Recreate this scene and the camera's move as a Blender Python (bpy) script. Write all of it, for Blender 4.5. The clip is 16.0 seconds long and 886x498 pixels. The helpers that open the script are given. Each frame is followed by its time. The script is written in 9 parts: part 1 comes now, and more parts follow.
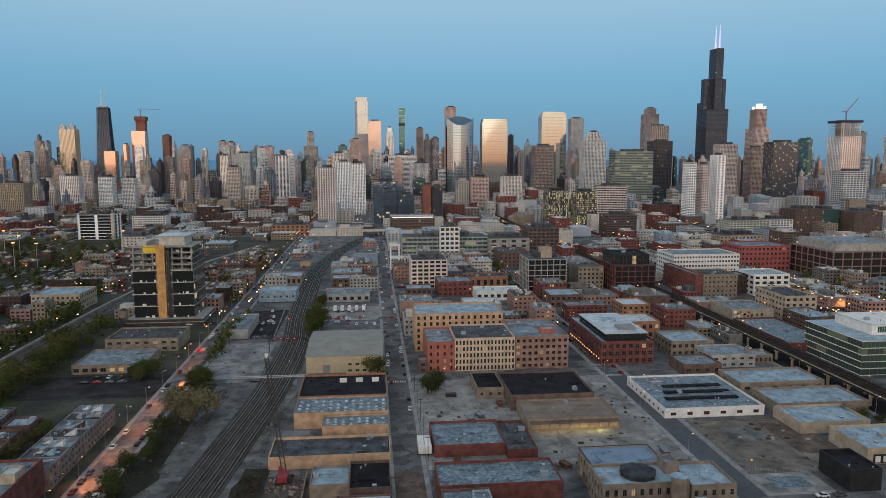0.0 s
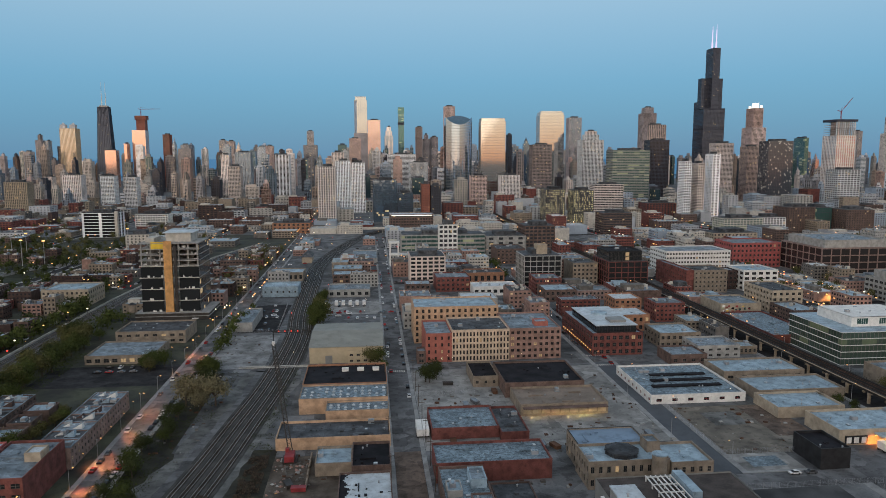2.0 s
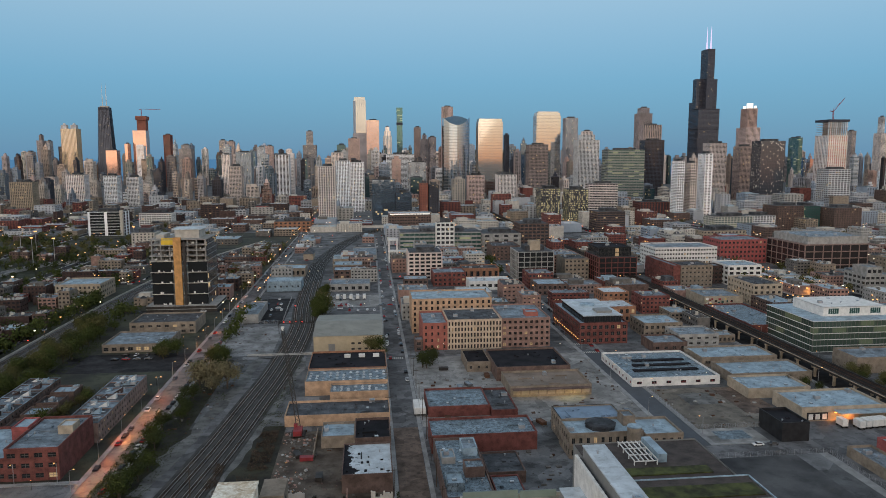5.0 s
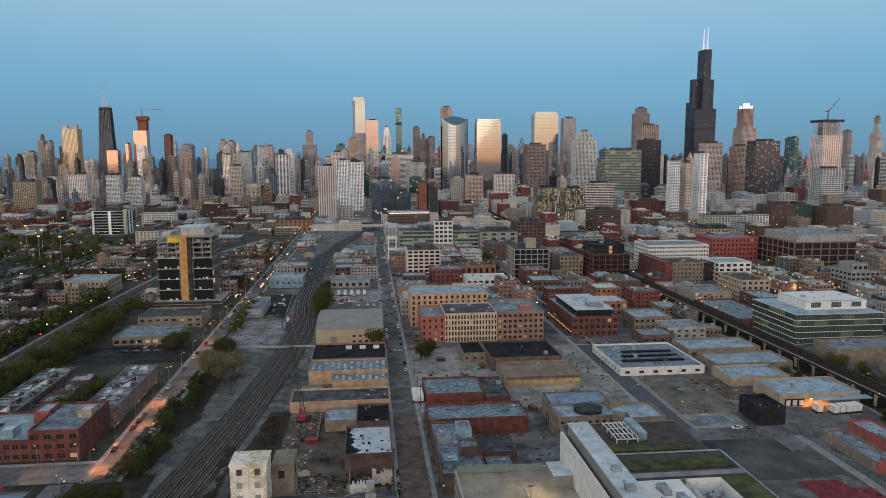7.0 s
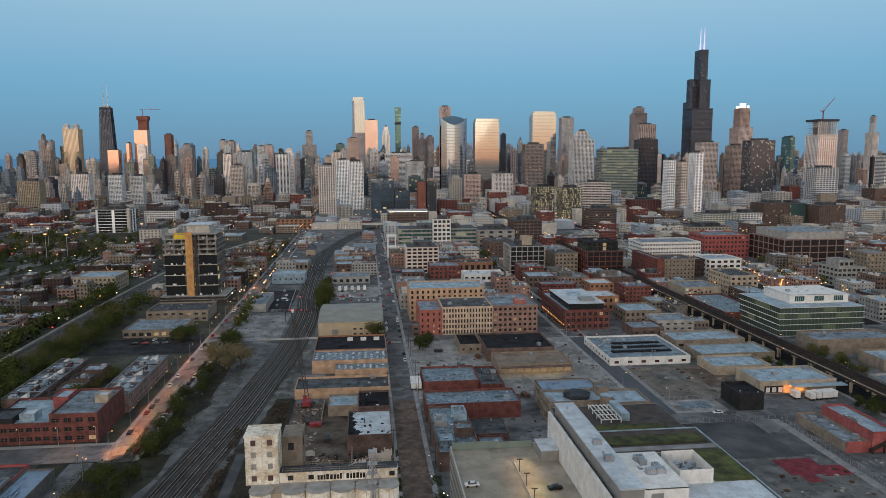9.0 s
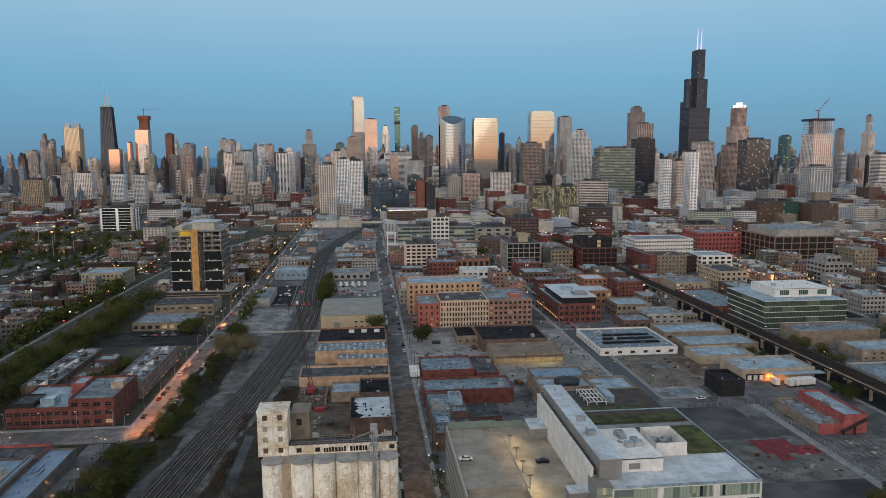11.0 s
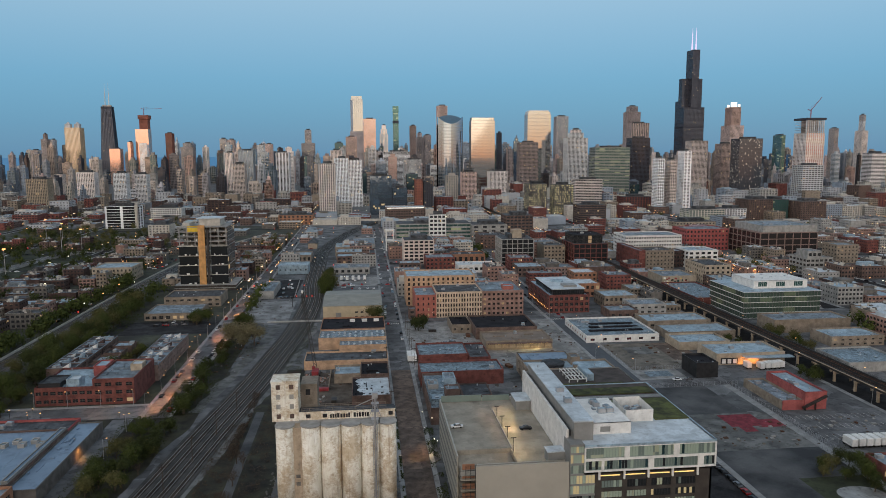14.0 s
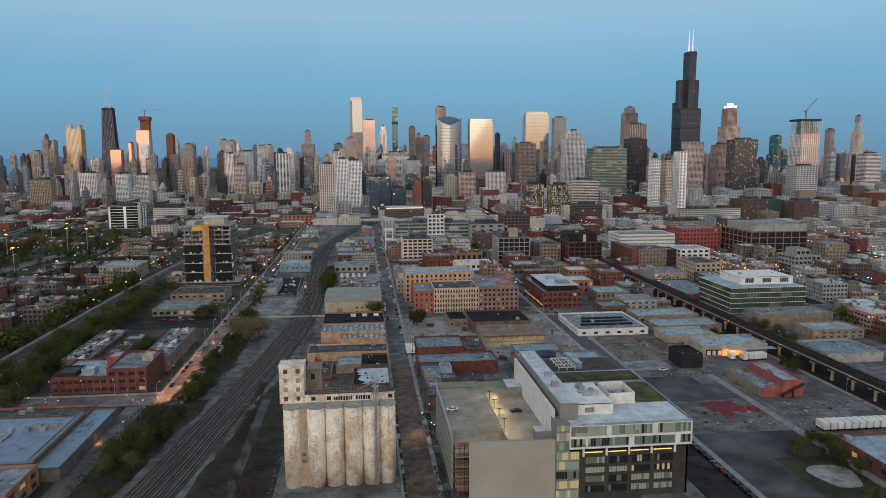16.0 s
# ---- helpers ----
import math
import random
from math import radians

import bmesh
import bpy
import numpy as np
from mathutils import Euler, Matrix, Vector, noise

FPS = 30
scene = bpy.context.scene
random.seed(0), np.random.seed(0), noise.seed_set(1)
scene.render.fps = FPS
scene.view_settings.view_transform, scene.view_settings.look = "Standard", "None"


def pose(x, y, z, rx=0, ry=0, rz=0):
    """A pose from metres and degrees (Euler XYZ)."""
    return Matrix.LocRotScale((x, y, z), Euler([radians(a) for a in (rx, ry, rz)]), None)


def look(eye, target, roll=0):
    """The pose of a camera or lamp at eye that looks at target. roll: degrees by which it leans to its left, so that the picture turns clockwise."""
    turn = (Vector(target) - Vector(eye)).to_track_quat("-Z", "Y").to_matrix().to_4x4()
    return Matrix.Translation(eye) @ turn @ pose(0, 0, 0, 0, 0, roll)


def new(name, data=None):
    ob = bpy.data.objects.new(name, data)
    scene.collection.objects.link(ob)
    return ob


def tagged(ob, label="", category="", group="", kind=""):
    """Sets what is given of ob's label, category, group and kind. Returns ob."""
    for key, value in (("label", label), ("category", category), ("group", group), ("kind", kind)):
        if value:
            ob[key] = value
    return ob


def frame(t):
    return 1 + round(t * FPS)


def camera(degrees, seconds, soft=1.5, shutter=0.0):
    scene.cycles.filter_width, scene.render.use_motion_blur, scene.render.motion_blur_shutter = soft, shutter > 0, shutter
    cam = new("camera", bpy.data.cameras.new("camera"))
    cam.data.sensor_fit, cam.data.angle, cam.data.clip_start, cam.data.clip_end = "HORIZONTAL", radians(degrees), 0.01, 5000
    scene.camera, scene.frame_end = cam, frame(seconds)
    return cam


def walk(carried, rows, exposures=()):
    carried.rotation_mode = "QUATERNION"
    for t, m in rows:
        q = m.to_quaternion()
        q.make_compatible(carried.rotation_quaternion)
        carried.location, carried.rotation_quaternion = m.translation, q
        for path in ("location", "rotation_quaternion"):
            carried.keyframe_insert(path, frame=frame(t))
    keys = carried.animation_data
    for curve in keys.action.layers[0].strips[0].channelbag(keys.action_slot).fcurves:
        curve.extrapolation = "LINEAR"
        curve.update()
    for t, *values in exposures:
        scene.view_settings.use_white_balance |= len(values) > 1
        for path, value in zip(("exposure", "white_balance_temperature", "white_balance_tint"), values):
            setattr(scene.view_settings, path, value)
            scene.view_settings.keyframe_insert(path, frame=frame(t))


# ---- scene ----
cam = camera(63.8, 16.0, soft=0.9)
PATH = [
    (0, (1.559, 4.466, 118.062), (1.7617, 6.4619, 117.8053), -0.04),
    (1, (1.194, -4.125, 118.147), (1.3969, -2.1298, 117.8883), -0.06),
    (2, (0.828, -12.776, 118.223), (1.0328, -10.7805, 117.9633), -0.07),
    (3, (0.463, -21.481, 118.290), (0.6695, -19.4852, 118.0300), -0.08),
    (4, (0.100, -30.237, 118.348), (0.3071, -28.2419, 118.0882), -0.10),
    (5, (-0.263, -39.042, 118.398), (-0.0544, -37.0467, 118.1377), -0.11),
    (6, (-0.624, -47.892, 118.439), (-0.4149, -45.8966, 118.1784), -0.12),
    (7, (-0.985, -56.783, 118.471), (-0.7742, -54.7874, 118.2101), -0.13),
    (8, (-1.344, -65.712, 118.495), (-1.1324, -63.7164, 118.2327), -0.15),
    (9, (-1.702, -74.677, 118.509), (-1.4892, -72.6813, 118.2464), -0.16),
    (10, (-2.058, -83.672, 118.515), (-1.8448, -81.6763, 118.2512), -0.17),
    (11, (-2.413, -92.696, 118.512), (-2.1989, -90.7004, 118.2471), -0.19),
    (12, (-2.767, -101.744, 118.500), (-2.5514, -99.7484, 118.2343), -0.20),
    (13, (-3.119, -110.814, 118.480), (-2.9023, -108.8186, 118.2130), -0.21),
    (14, (-3.470, -119.902, 118.451), (-3.2516, -117.9068, 118.1835), -0.22),
    (15, (-3.818, -129.004, 118.413), (-3.5992, -127.0090, 118.1460), -0.24),
    (16, (-4.165, -138.117, 118.366), (-3.9447, -136.1223, 118.1010), -0.25),
]
walk(cam, [(t, look(eye, target, roll)) for t, eye, target, roll in PATH])

# ---- light and exposure ----
SUN_ELEV, SUN_STRENGTH, EXPOSURE = 2.0, 0.9, 0.0
world = bpy.data.worlds.new("evening_sky")
scene.world = world
world.use_nodes = True
wt = world.node_tree
wn, wl = wt.nodes, wt.links


def sky_ramp(stops):
    r = wn.new("ShaderNodeValToRGB")
    e = r.color_ramp.elements
    while len(e) < len(stops):
        e.new(0.5)
    for q, (at, c) in zip(e, stops):
        q.position, q.color = at, (*c, 1)
    return r


# a clear sky after sundown: blue above the dark eastern horizon, a warm bright band in the west
coord = wn.new("ShaderNodeTexCoord")
sep = wn.new("ShaderNodeSeparateXYZ")
wl.new(coord.outputs["Generated"], sep.inputs[0])
east = sky_ramp([(0.0, (0.095, 0.275, 0.455)), (0.04, (0.118, 0.315, 0.51)), (0.1, (0.17, 0.385, 0.575)), (0.2, (0.315, 0.5, 0.64)), (0.42, (0.37, 0.46, 0.54)), (1.0, (0.31, 0.39, 0.47))])
west = sky_ramp([(0.0, (0.82, 0.42, 0.27)), (0.025, (1.05, 0.66, 0.44)), (0.065, (1.3, 1.03, 0.76)), (0.15, (1.12, 0.98, 0.86)), (0.4, (0.72, 0.72, 0.72)), (0.7, (0.42, 0.47, 0.53)), (1.0, (0.34, 0.4, 0.46))])
wl.new(sep.outputs["Z"], east.inputs[0])
wl.new(sep.outputs["Z"], west.inputs[0])
turn = wn.new("ShaderNodeMapRange")
turn.interpolation_type = "SMOOTHSTEP"
turn.inputs["From Min"].default_value, turn.inputs["From Max"].default_value = -0.7, 0.93
sunset = wn.new("ShaderNodeVectorMath")
sunset.operation, sunset.inputs[1].default_value = "DOT_PRODUCT", (-0.36, -0.93, 0.0)
wl.new(coord.outputs["Generated"], sunset.inputs[0])
wl.new(sunset.outputs["Value"], turn.inputs["Value"])
mix = wn.new("ShaderNodeMix")
mix.data_type = "RGBA"
wl.new(turn.outputs[0], mix.inputs[0])
wl.new(east.outputs[0], mix.inputs[6])
wl.new(west.outputs[0], mix.inputs[7])
sky = wn.new("ShaderNodeTexSky")
sky.sky_type, sky.sun_disc = "NISHITA", False
sky.sun_elevation, sky.sun_rotation = radians(SUN_ELEV), radians(201)
sky.air_density, sky.dust_density, sky.ozone_density = 1.0, 0.2, 4.0
add = wn.new("ShaderNodeMix")
add.data_type, add.inputs[0].default_value = "RGBA", 0.06
wl.new(mix.outputs[2], add.inputs[6])
wl.new(sky.outputs[0], add.inputs[7])
bg = wn["Background"]
wl.new(add.outputs[2], bg.inputs[0])
bg.inputs[1].default_value = 1.0
sun = new("sun", bpy.data.lights.new("sun", "SUN"))
sun.data.energy, sun.data.angle, sun.data.color = SUN_STRENGTH, radians(70), (1.0, 0.85, 0.7)
sun.matrix_world = look((-380, -1000, 1000 * math.tan(radians(SUN_ELEV + 20))), (0, 0, 0))
scene.view_settings.exposure = EXPOSURE


# ---- materials ----
def mat(name, colour, rough=0.8, metal=0.0, vary=0.25, scale=0.3, fine=6.0, bump=0.0, spec=0.25, tint=None, stain=0.0, patch=0.0, streak=1.0, psize=0.12, hue=0.0):
    """A surface with stains and patches at a large scale, grain at a small one, and a shift of its own on every object."""
    m = bpy.data.materials.new(name)
    m.use_nodes = True
    n, l = m.node_tree.nodes, m.node_tree.links
    b = n["Principled BSDF"]
    geo = n.new("ShaderNodeNewGeometry")
    info = n.new("ShaderNodeObjectInfo")
    add = n.new("ShaderNodeVectorMath")
    stretch = n.new("ShaderNodeVectorMath")
    stretch.operation = "MULTIPLY"
    stretch.inputs[1].default_value = (1, 1, streak)
    l.new(geo.outputs["Position"], stretch.inputs[0])
    l.new(stretch.outputs[0], add.inputs[0])
    l.new(info.outputs["Random"], add.inputs[1])
    big, small = n.new("ShaderNodeTexNoise"), n.new("ShaderNodeTexNoise")
    for tex, s, d in ((big, scale, 5), (small, fine, 3)):
        l.new(add.outputs[0], tex.inputs["Vector"])
        tex.inputs["Scale"].default_value, tex.inputs["Detail"].default_value = s, d
    ramp = n.new("ShaderNodeValToRGB")
    lo = [c * (1 - vary) for c in colour]
    hi = list(tint) if tint else [min(1, c * (1 + vary)) for c in colour]
    ramp.color_ramp.elements[0].position, ramp.color_ramp.elements[1].position = 0.35, 0.65
    ramp.color_ramp.elements[0].color, ramp.color_ramp.elements[1].color = (*lo, 1), (*hi, 1)
    l.new(big.outputs["Fac"], ramp.inputs["Fac"])
    mr = n.new("ShaderNodeMapRange")
    mr.inputs["To Min"].default_value, mr.inputs["To Max"].default_value = 1 - vary * 0.7, 1 + vary * 0.7
    l.new(small.outputs["Fac"], mr.inputs["Value"])
    mr2 = n.new("ShaderNodeMapRange")
    mr2.inputs["To Min"].default_value, mr2.inputs["To Max"].default_value = 1 - vary * 0.5, 1 + vary * 0.4
    l.new(info.outputs["Random"], mr2.inputs["Value"])
    mul = n.new("ShaderNodeMath")
    mul.operation = "MULTIPLY"
    l.new(mr.outputs[0], mul.inputs[0])
    l.new(mr2.outputs[0], mul.inputs[1])
    mix = n.new("ShaderNodeVectorMath")
    mix.operation = "SCALE"
    l.new(ramp.outputs["Color"], mix.inputs[0])
    l.new(mul.outputs[0], mix.inputs["Scale"])
    last = mix.outputs[0]
    if stain:
        st = n.new("ShaderNodeTexNoise")
        st.inputs["Scale"].default_value, st.inputs["Detail"].default_value, st.inputs["Roughness"].default_value = scale * 2.3, 8, 0.7
        l.new(add.outputs[0], st.inputs["Vector"])
        sr = n.new("ShaderNodeMapRange")
        sr.inputs["From Min"].default_value, sr.inputs["From Max"].default_value = 0.52, 0.6
        sr.inputs["To Min"].default_value, sr.inputs["To Max"].default_value = 1.0, 1.0 - stain
        l.new(st.outputs["Fac"], sr.inputs["Value"])
        sc = n.new("ShaderNodeVectorMath")
        sc.operation = "SCALE"
        l.new(last, sc.inputs[0])
        l.new(sr.outputs[0], sc.inputs["Scale"])
        last = sc.outputs[0]
    if patch:
        # repairs and overlaid sheets, squared off and each a shade of its own
        vo = n.new("ShaderNodeTexVoronoi")
        vo.distance = "CHEBYCHEV"
        vo.inputs["Scale"].default_value = psize
        l.new(add.outputs[0], vo.inputs["Vector"])
        hs = n.new("ShaderNodeSeparateColor")
        l.new(vo.outputs["Color"], hs.inputs[0])
        pr = n.new("ShaderNodeMapRange")
        pr.inputs["To Min"].default_value, pr.inputs["To Max"].default_value = 1.0 - patch, 1.0 + patch
        l.new(hs.outputs[0], pr.inputs["Value"])
        ps = n.new("ShaderNodeVectorMath")
        ps.operation = "SCALE"
        l.new(last, ps.inputs[0])
        l.new(pr.outputs[0], ps.inputs["Scale"])
        last = ps.outputs[0]
    if hue:
        # some warmer, some cooler
        hr = n.new("ShaderNodeValToRGB")
        e = hr.color_ramp.elements
        e[0].color, e[1].color = (1 + 0.2 * hue, 1 - 0.03 * hue, 1 - 0.1 * hue, 1), (1 - 0.2 * hue, 1.0, 1 + 0.22 * hue, 1)
        e.new(0.5).color = (1 - 0.02 * hue, 1.0, 1 + 0.12 * hue, 1)
        l.new(info.outputs["Random"], hr.inputs[0])
        hm = n.new("ShaderNodeVectorMath")
        hm.operation = "MULTIPLY"
        l.new(last, hm.inputs[0])
        l.new(hr.outputs[0], hm.inputs[1])
        last = hm.outputs[0]
        fr = n.new("ShaderNodeMath")
        fr.operation, fr.inputs[1].default_value = "MULTIPLY", 7.31
        l.new(info.outputs["Random"], fr.inputs[0])
        fc = n.new("ShaderNodeMath")
        fc.operation = "FRACT"
        l.new(fr.outputs[0], fc.inputs[0])
        br = n.new("ShaderNodeMapRange")
        br.inputs["To Min"].default_value, br.inputs["To Max"].default_value = 0.62, 1.22
        l.new(fc.outputs[0], br.inputs["Value"])
        bs = n.new("ShaderNodeVectorMath")
        bs.operation = "SCALE"
        l.new(last, bs.inputs[0])
        l.new(br.outputs[0], bs.inputs["Scale"])
        last = bs.outputs[0]
    l.new(last, b.inputs["Base Color"])
    b.inputs["Roughness"].default_value, b.inputs["Metallic"].default_value = rough, metal
    b.inputs["Specular IOR Level"].default_value = spec
    if bump:
        bp = n.new("ShaderNodeBump")
        bp.inputs["Strength"].default_value, bp.inputs["Distance"].default_value = bump, 0.1
        l.new(small.outputs["Fac"], bp.inputs["Height"])
        l.new(bp.outputs[0], b.inputs["Normal"])
    return m


def glass(name, colour, metal, lit=0.06, rough=0.06, glow=(1.0, 0.72, 0.36), power=1.6, cell=(3.2, 3.2, 3.6), wob=0.02):
    """Coated window glass: panes that lean a little each their own way, with lamps on behind a few of them."""
    m = bpy.data.materials.new(name)
    m.use_nodes = True
    n, l = m.node_tree.nodes, m.node_tree.links
    b = n["Principled BSDF"]
    geo = n.new("ShaderNodeNewGeometry")
    div = n.new("ShaderNodeVectorMath")
    div.operation = "DIVIDE"
    div.inputs[1].default_value = cell
    l.new(geo.outputs["Position"], div.inputs[0])
    fl = n.new("ShaderNodeVectorMath")
    fl.operation = "FLOOR"
    l.new(div.outputs[0], fl.inputs[0])
    wn = n.new("ShaderNodeTexWhiteNoise")
    l.new(fl.outputs[0], wn.inputs["Vector"])
    gt = n.new("ShaderNodeMath")
    gt.operation = "LESS_THAN"
    gt.inputs[1].default_value = lit
    l.new(wn.outputs["Value"], gt.inputs[0])
    pw = n.new("ShaderNodeMath")
    pw.operation = "MULTIPLY"
    pw.inputs[1].default_value = power
    l.new(gt.outputs[0], pw.inputs[0])
    l.new(pw.outputs[0], b.inputs["Emission Strength"])
    b.inputs["Emission Color"].default_value = (*glow, 1)
    off = n.new("ShaderNodeVectorMath")
    off.operation = "MULTIPLY_ADD"
    off.inputs[1].default_value = (wob, wob, wob)
    l.new(wn.outputs["Color"], off.inputs[0])
    l.new(geo.outputs["Normal"], off.inputs[2])
    nrm = n.new("ShaderNodeVectorMath")
    nrm.operation = "NORMALIZE"
    l.new(off.outputs[0], nrm.inputs[0])
    l.new(nrm.outputs[0], b.inputs["Normal"])
    b.inputs["Base Color"].default_value = (*colour, 1)
    b.inputs["Metallic"].default_value, b.inputs["Roughness"].default_value = metal, rough
    return m


def peeling(name):
    """Old concrete under flaking cream paint: broad bare areas, flakes along the casting lines, rust runs downwards."""
    m = bpy.data.materials.new(name)
    m.use_nodes = True
    n, l = m.node_tree.nodes, m.node_tree.links
    b = n["Principled BSDF"]
    geo = n.new("ShaderNodeNewGeometry")

    def noise_at(stretch, scale, detail, rough):
        v = n.new("ShaderNodeVectorMath")
        v.operation, v.inputs[1].default_value = "MULTIPLY", stretch
        l.new(geo.outputs["Position"], v.inputs[0])
        t = n.new("ShaderNodeTexNoise")
        t.inputs["Scale"].default_value, t.inputs["Detail"].default_value, t.inputs["Roughness"].default_value = scale, detail, rough
        l.new(v.outputs[0], t.inputs["Vector"])
        return t.outputs["Fac"]

    def ranged(fac, a, c, to=(0.0, 1.0)):
        r = n.new("ShaderNodeMapRange")
        r.inputs["From Min"].default_value, r.inputs["From Max"].default_value = a, c
        r.inputs["To Min"].default_value, r.inputs["To Max"].default_value = to
        l.new(fac, r.inputs["Value"])
        return r.outputs[0]

    def blend(fac, a, c):
        x = n.new("ShaderNodeMix")
        x.data_type = "RGBA"
        l.new(fac, x.inputs[0])
        for socket, value in ((x.inputs[6], a), (x.inputs[7], c)):
            if isinstance(value, tuple):
                socket.default_value = (*value, 1)
            else:
                l.new(value, socket)
        return x.outputs[2]

    broad = noise_at((1, 1, 0.8), 0.16, 5, 0.65)
    flakes = noise_at((0.9, 0.9, 1.5), 1.1, 7, 0.8)
    s = n.new("ShaderNodeMath")
    s.operation = "MULTIPLY_ADD"
    s.inputs[1].default_value = 0.75
    l.new(flakes, s.inputs[0])
    l.new(broad, s.inputs[2])
    bare = blend(ranged(noise_at((1, 1, 1), 0.5, 5, 0.6), 0.35, 0.65), (0.47, 0.37, 0.25), (0.66, 0.56, 0.42))
    paint = blend(ranged(noise_at((1, 1, 0.4), 0.8, 5, 0.65), 0.35, 0.68), (0.76, 0.72, 0.61), (0.95, 0.92, 0.84))
    col = blend(ranged(s.outputs[0], 0.78, 0.94), bare, paint)
    rust = blend(ranged(noise_at((1.3, 1.3, 0.06), 0.9, 4, 0.6), 0.58, 0.7, (0.0, 0.55)), col, (0.3, 0.19, 0.12))
    dirt = blend(ranged(noise_at((1, 1, 2.5), 1.6, 4, 0.7), 0.6, 0.7, (0.0, 0.5)), rust, (0.2, 0.18, 0.15))
    l.new(dirt, b.inputs["Base Color"])
    b.inputs["Roughness"].default_value, b.inputs["Specular IOR Level"].default_value = 0.85, 0.2
    bp = n.new("ShaderNodeBump")
    bp.inputs["Strength"].default_value, bp.inputs["Distance"].default_value = 0.4, 0.08
    l.new(flakes, bp.inputs["Height"])
    l.new(bp.outputs[0], b.inputs["Normal"])
    return m


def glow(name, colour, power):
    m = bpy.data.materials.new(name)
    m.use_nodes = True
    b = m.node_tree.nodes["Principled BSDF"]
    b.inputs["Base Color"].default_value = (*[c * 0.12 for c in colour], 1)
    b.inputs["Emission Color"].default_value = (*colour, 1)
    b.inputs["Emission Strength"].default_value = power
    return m


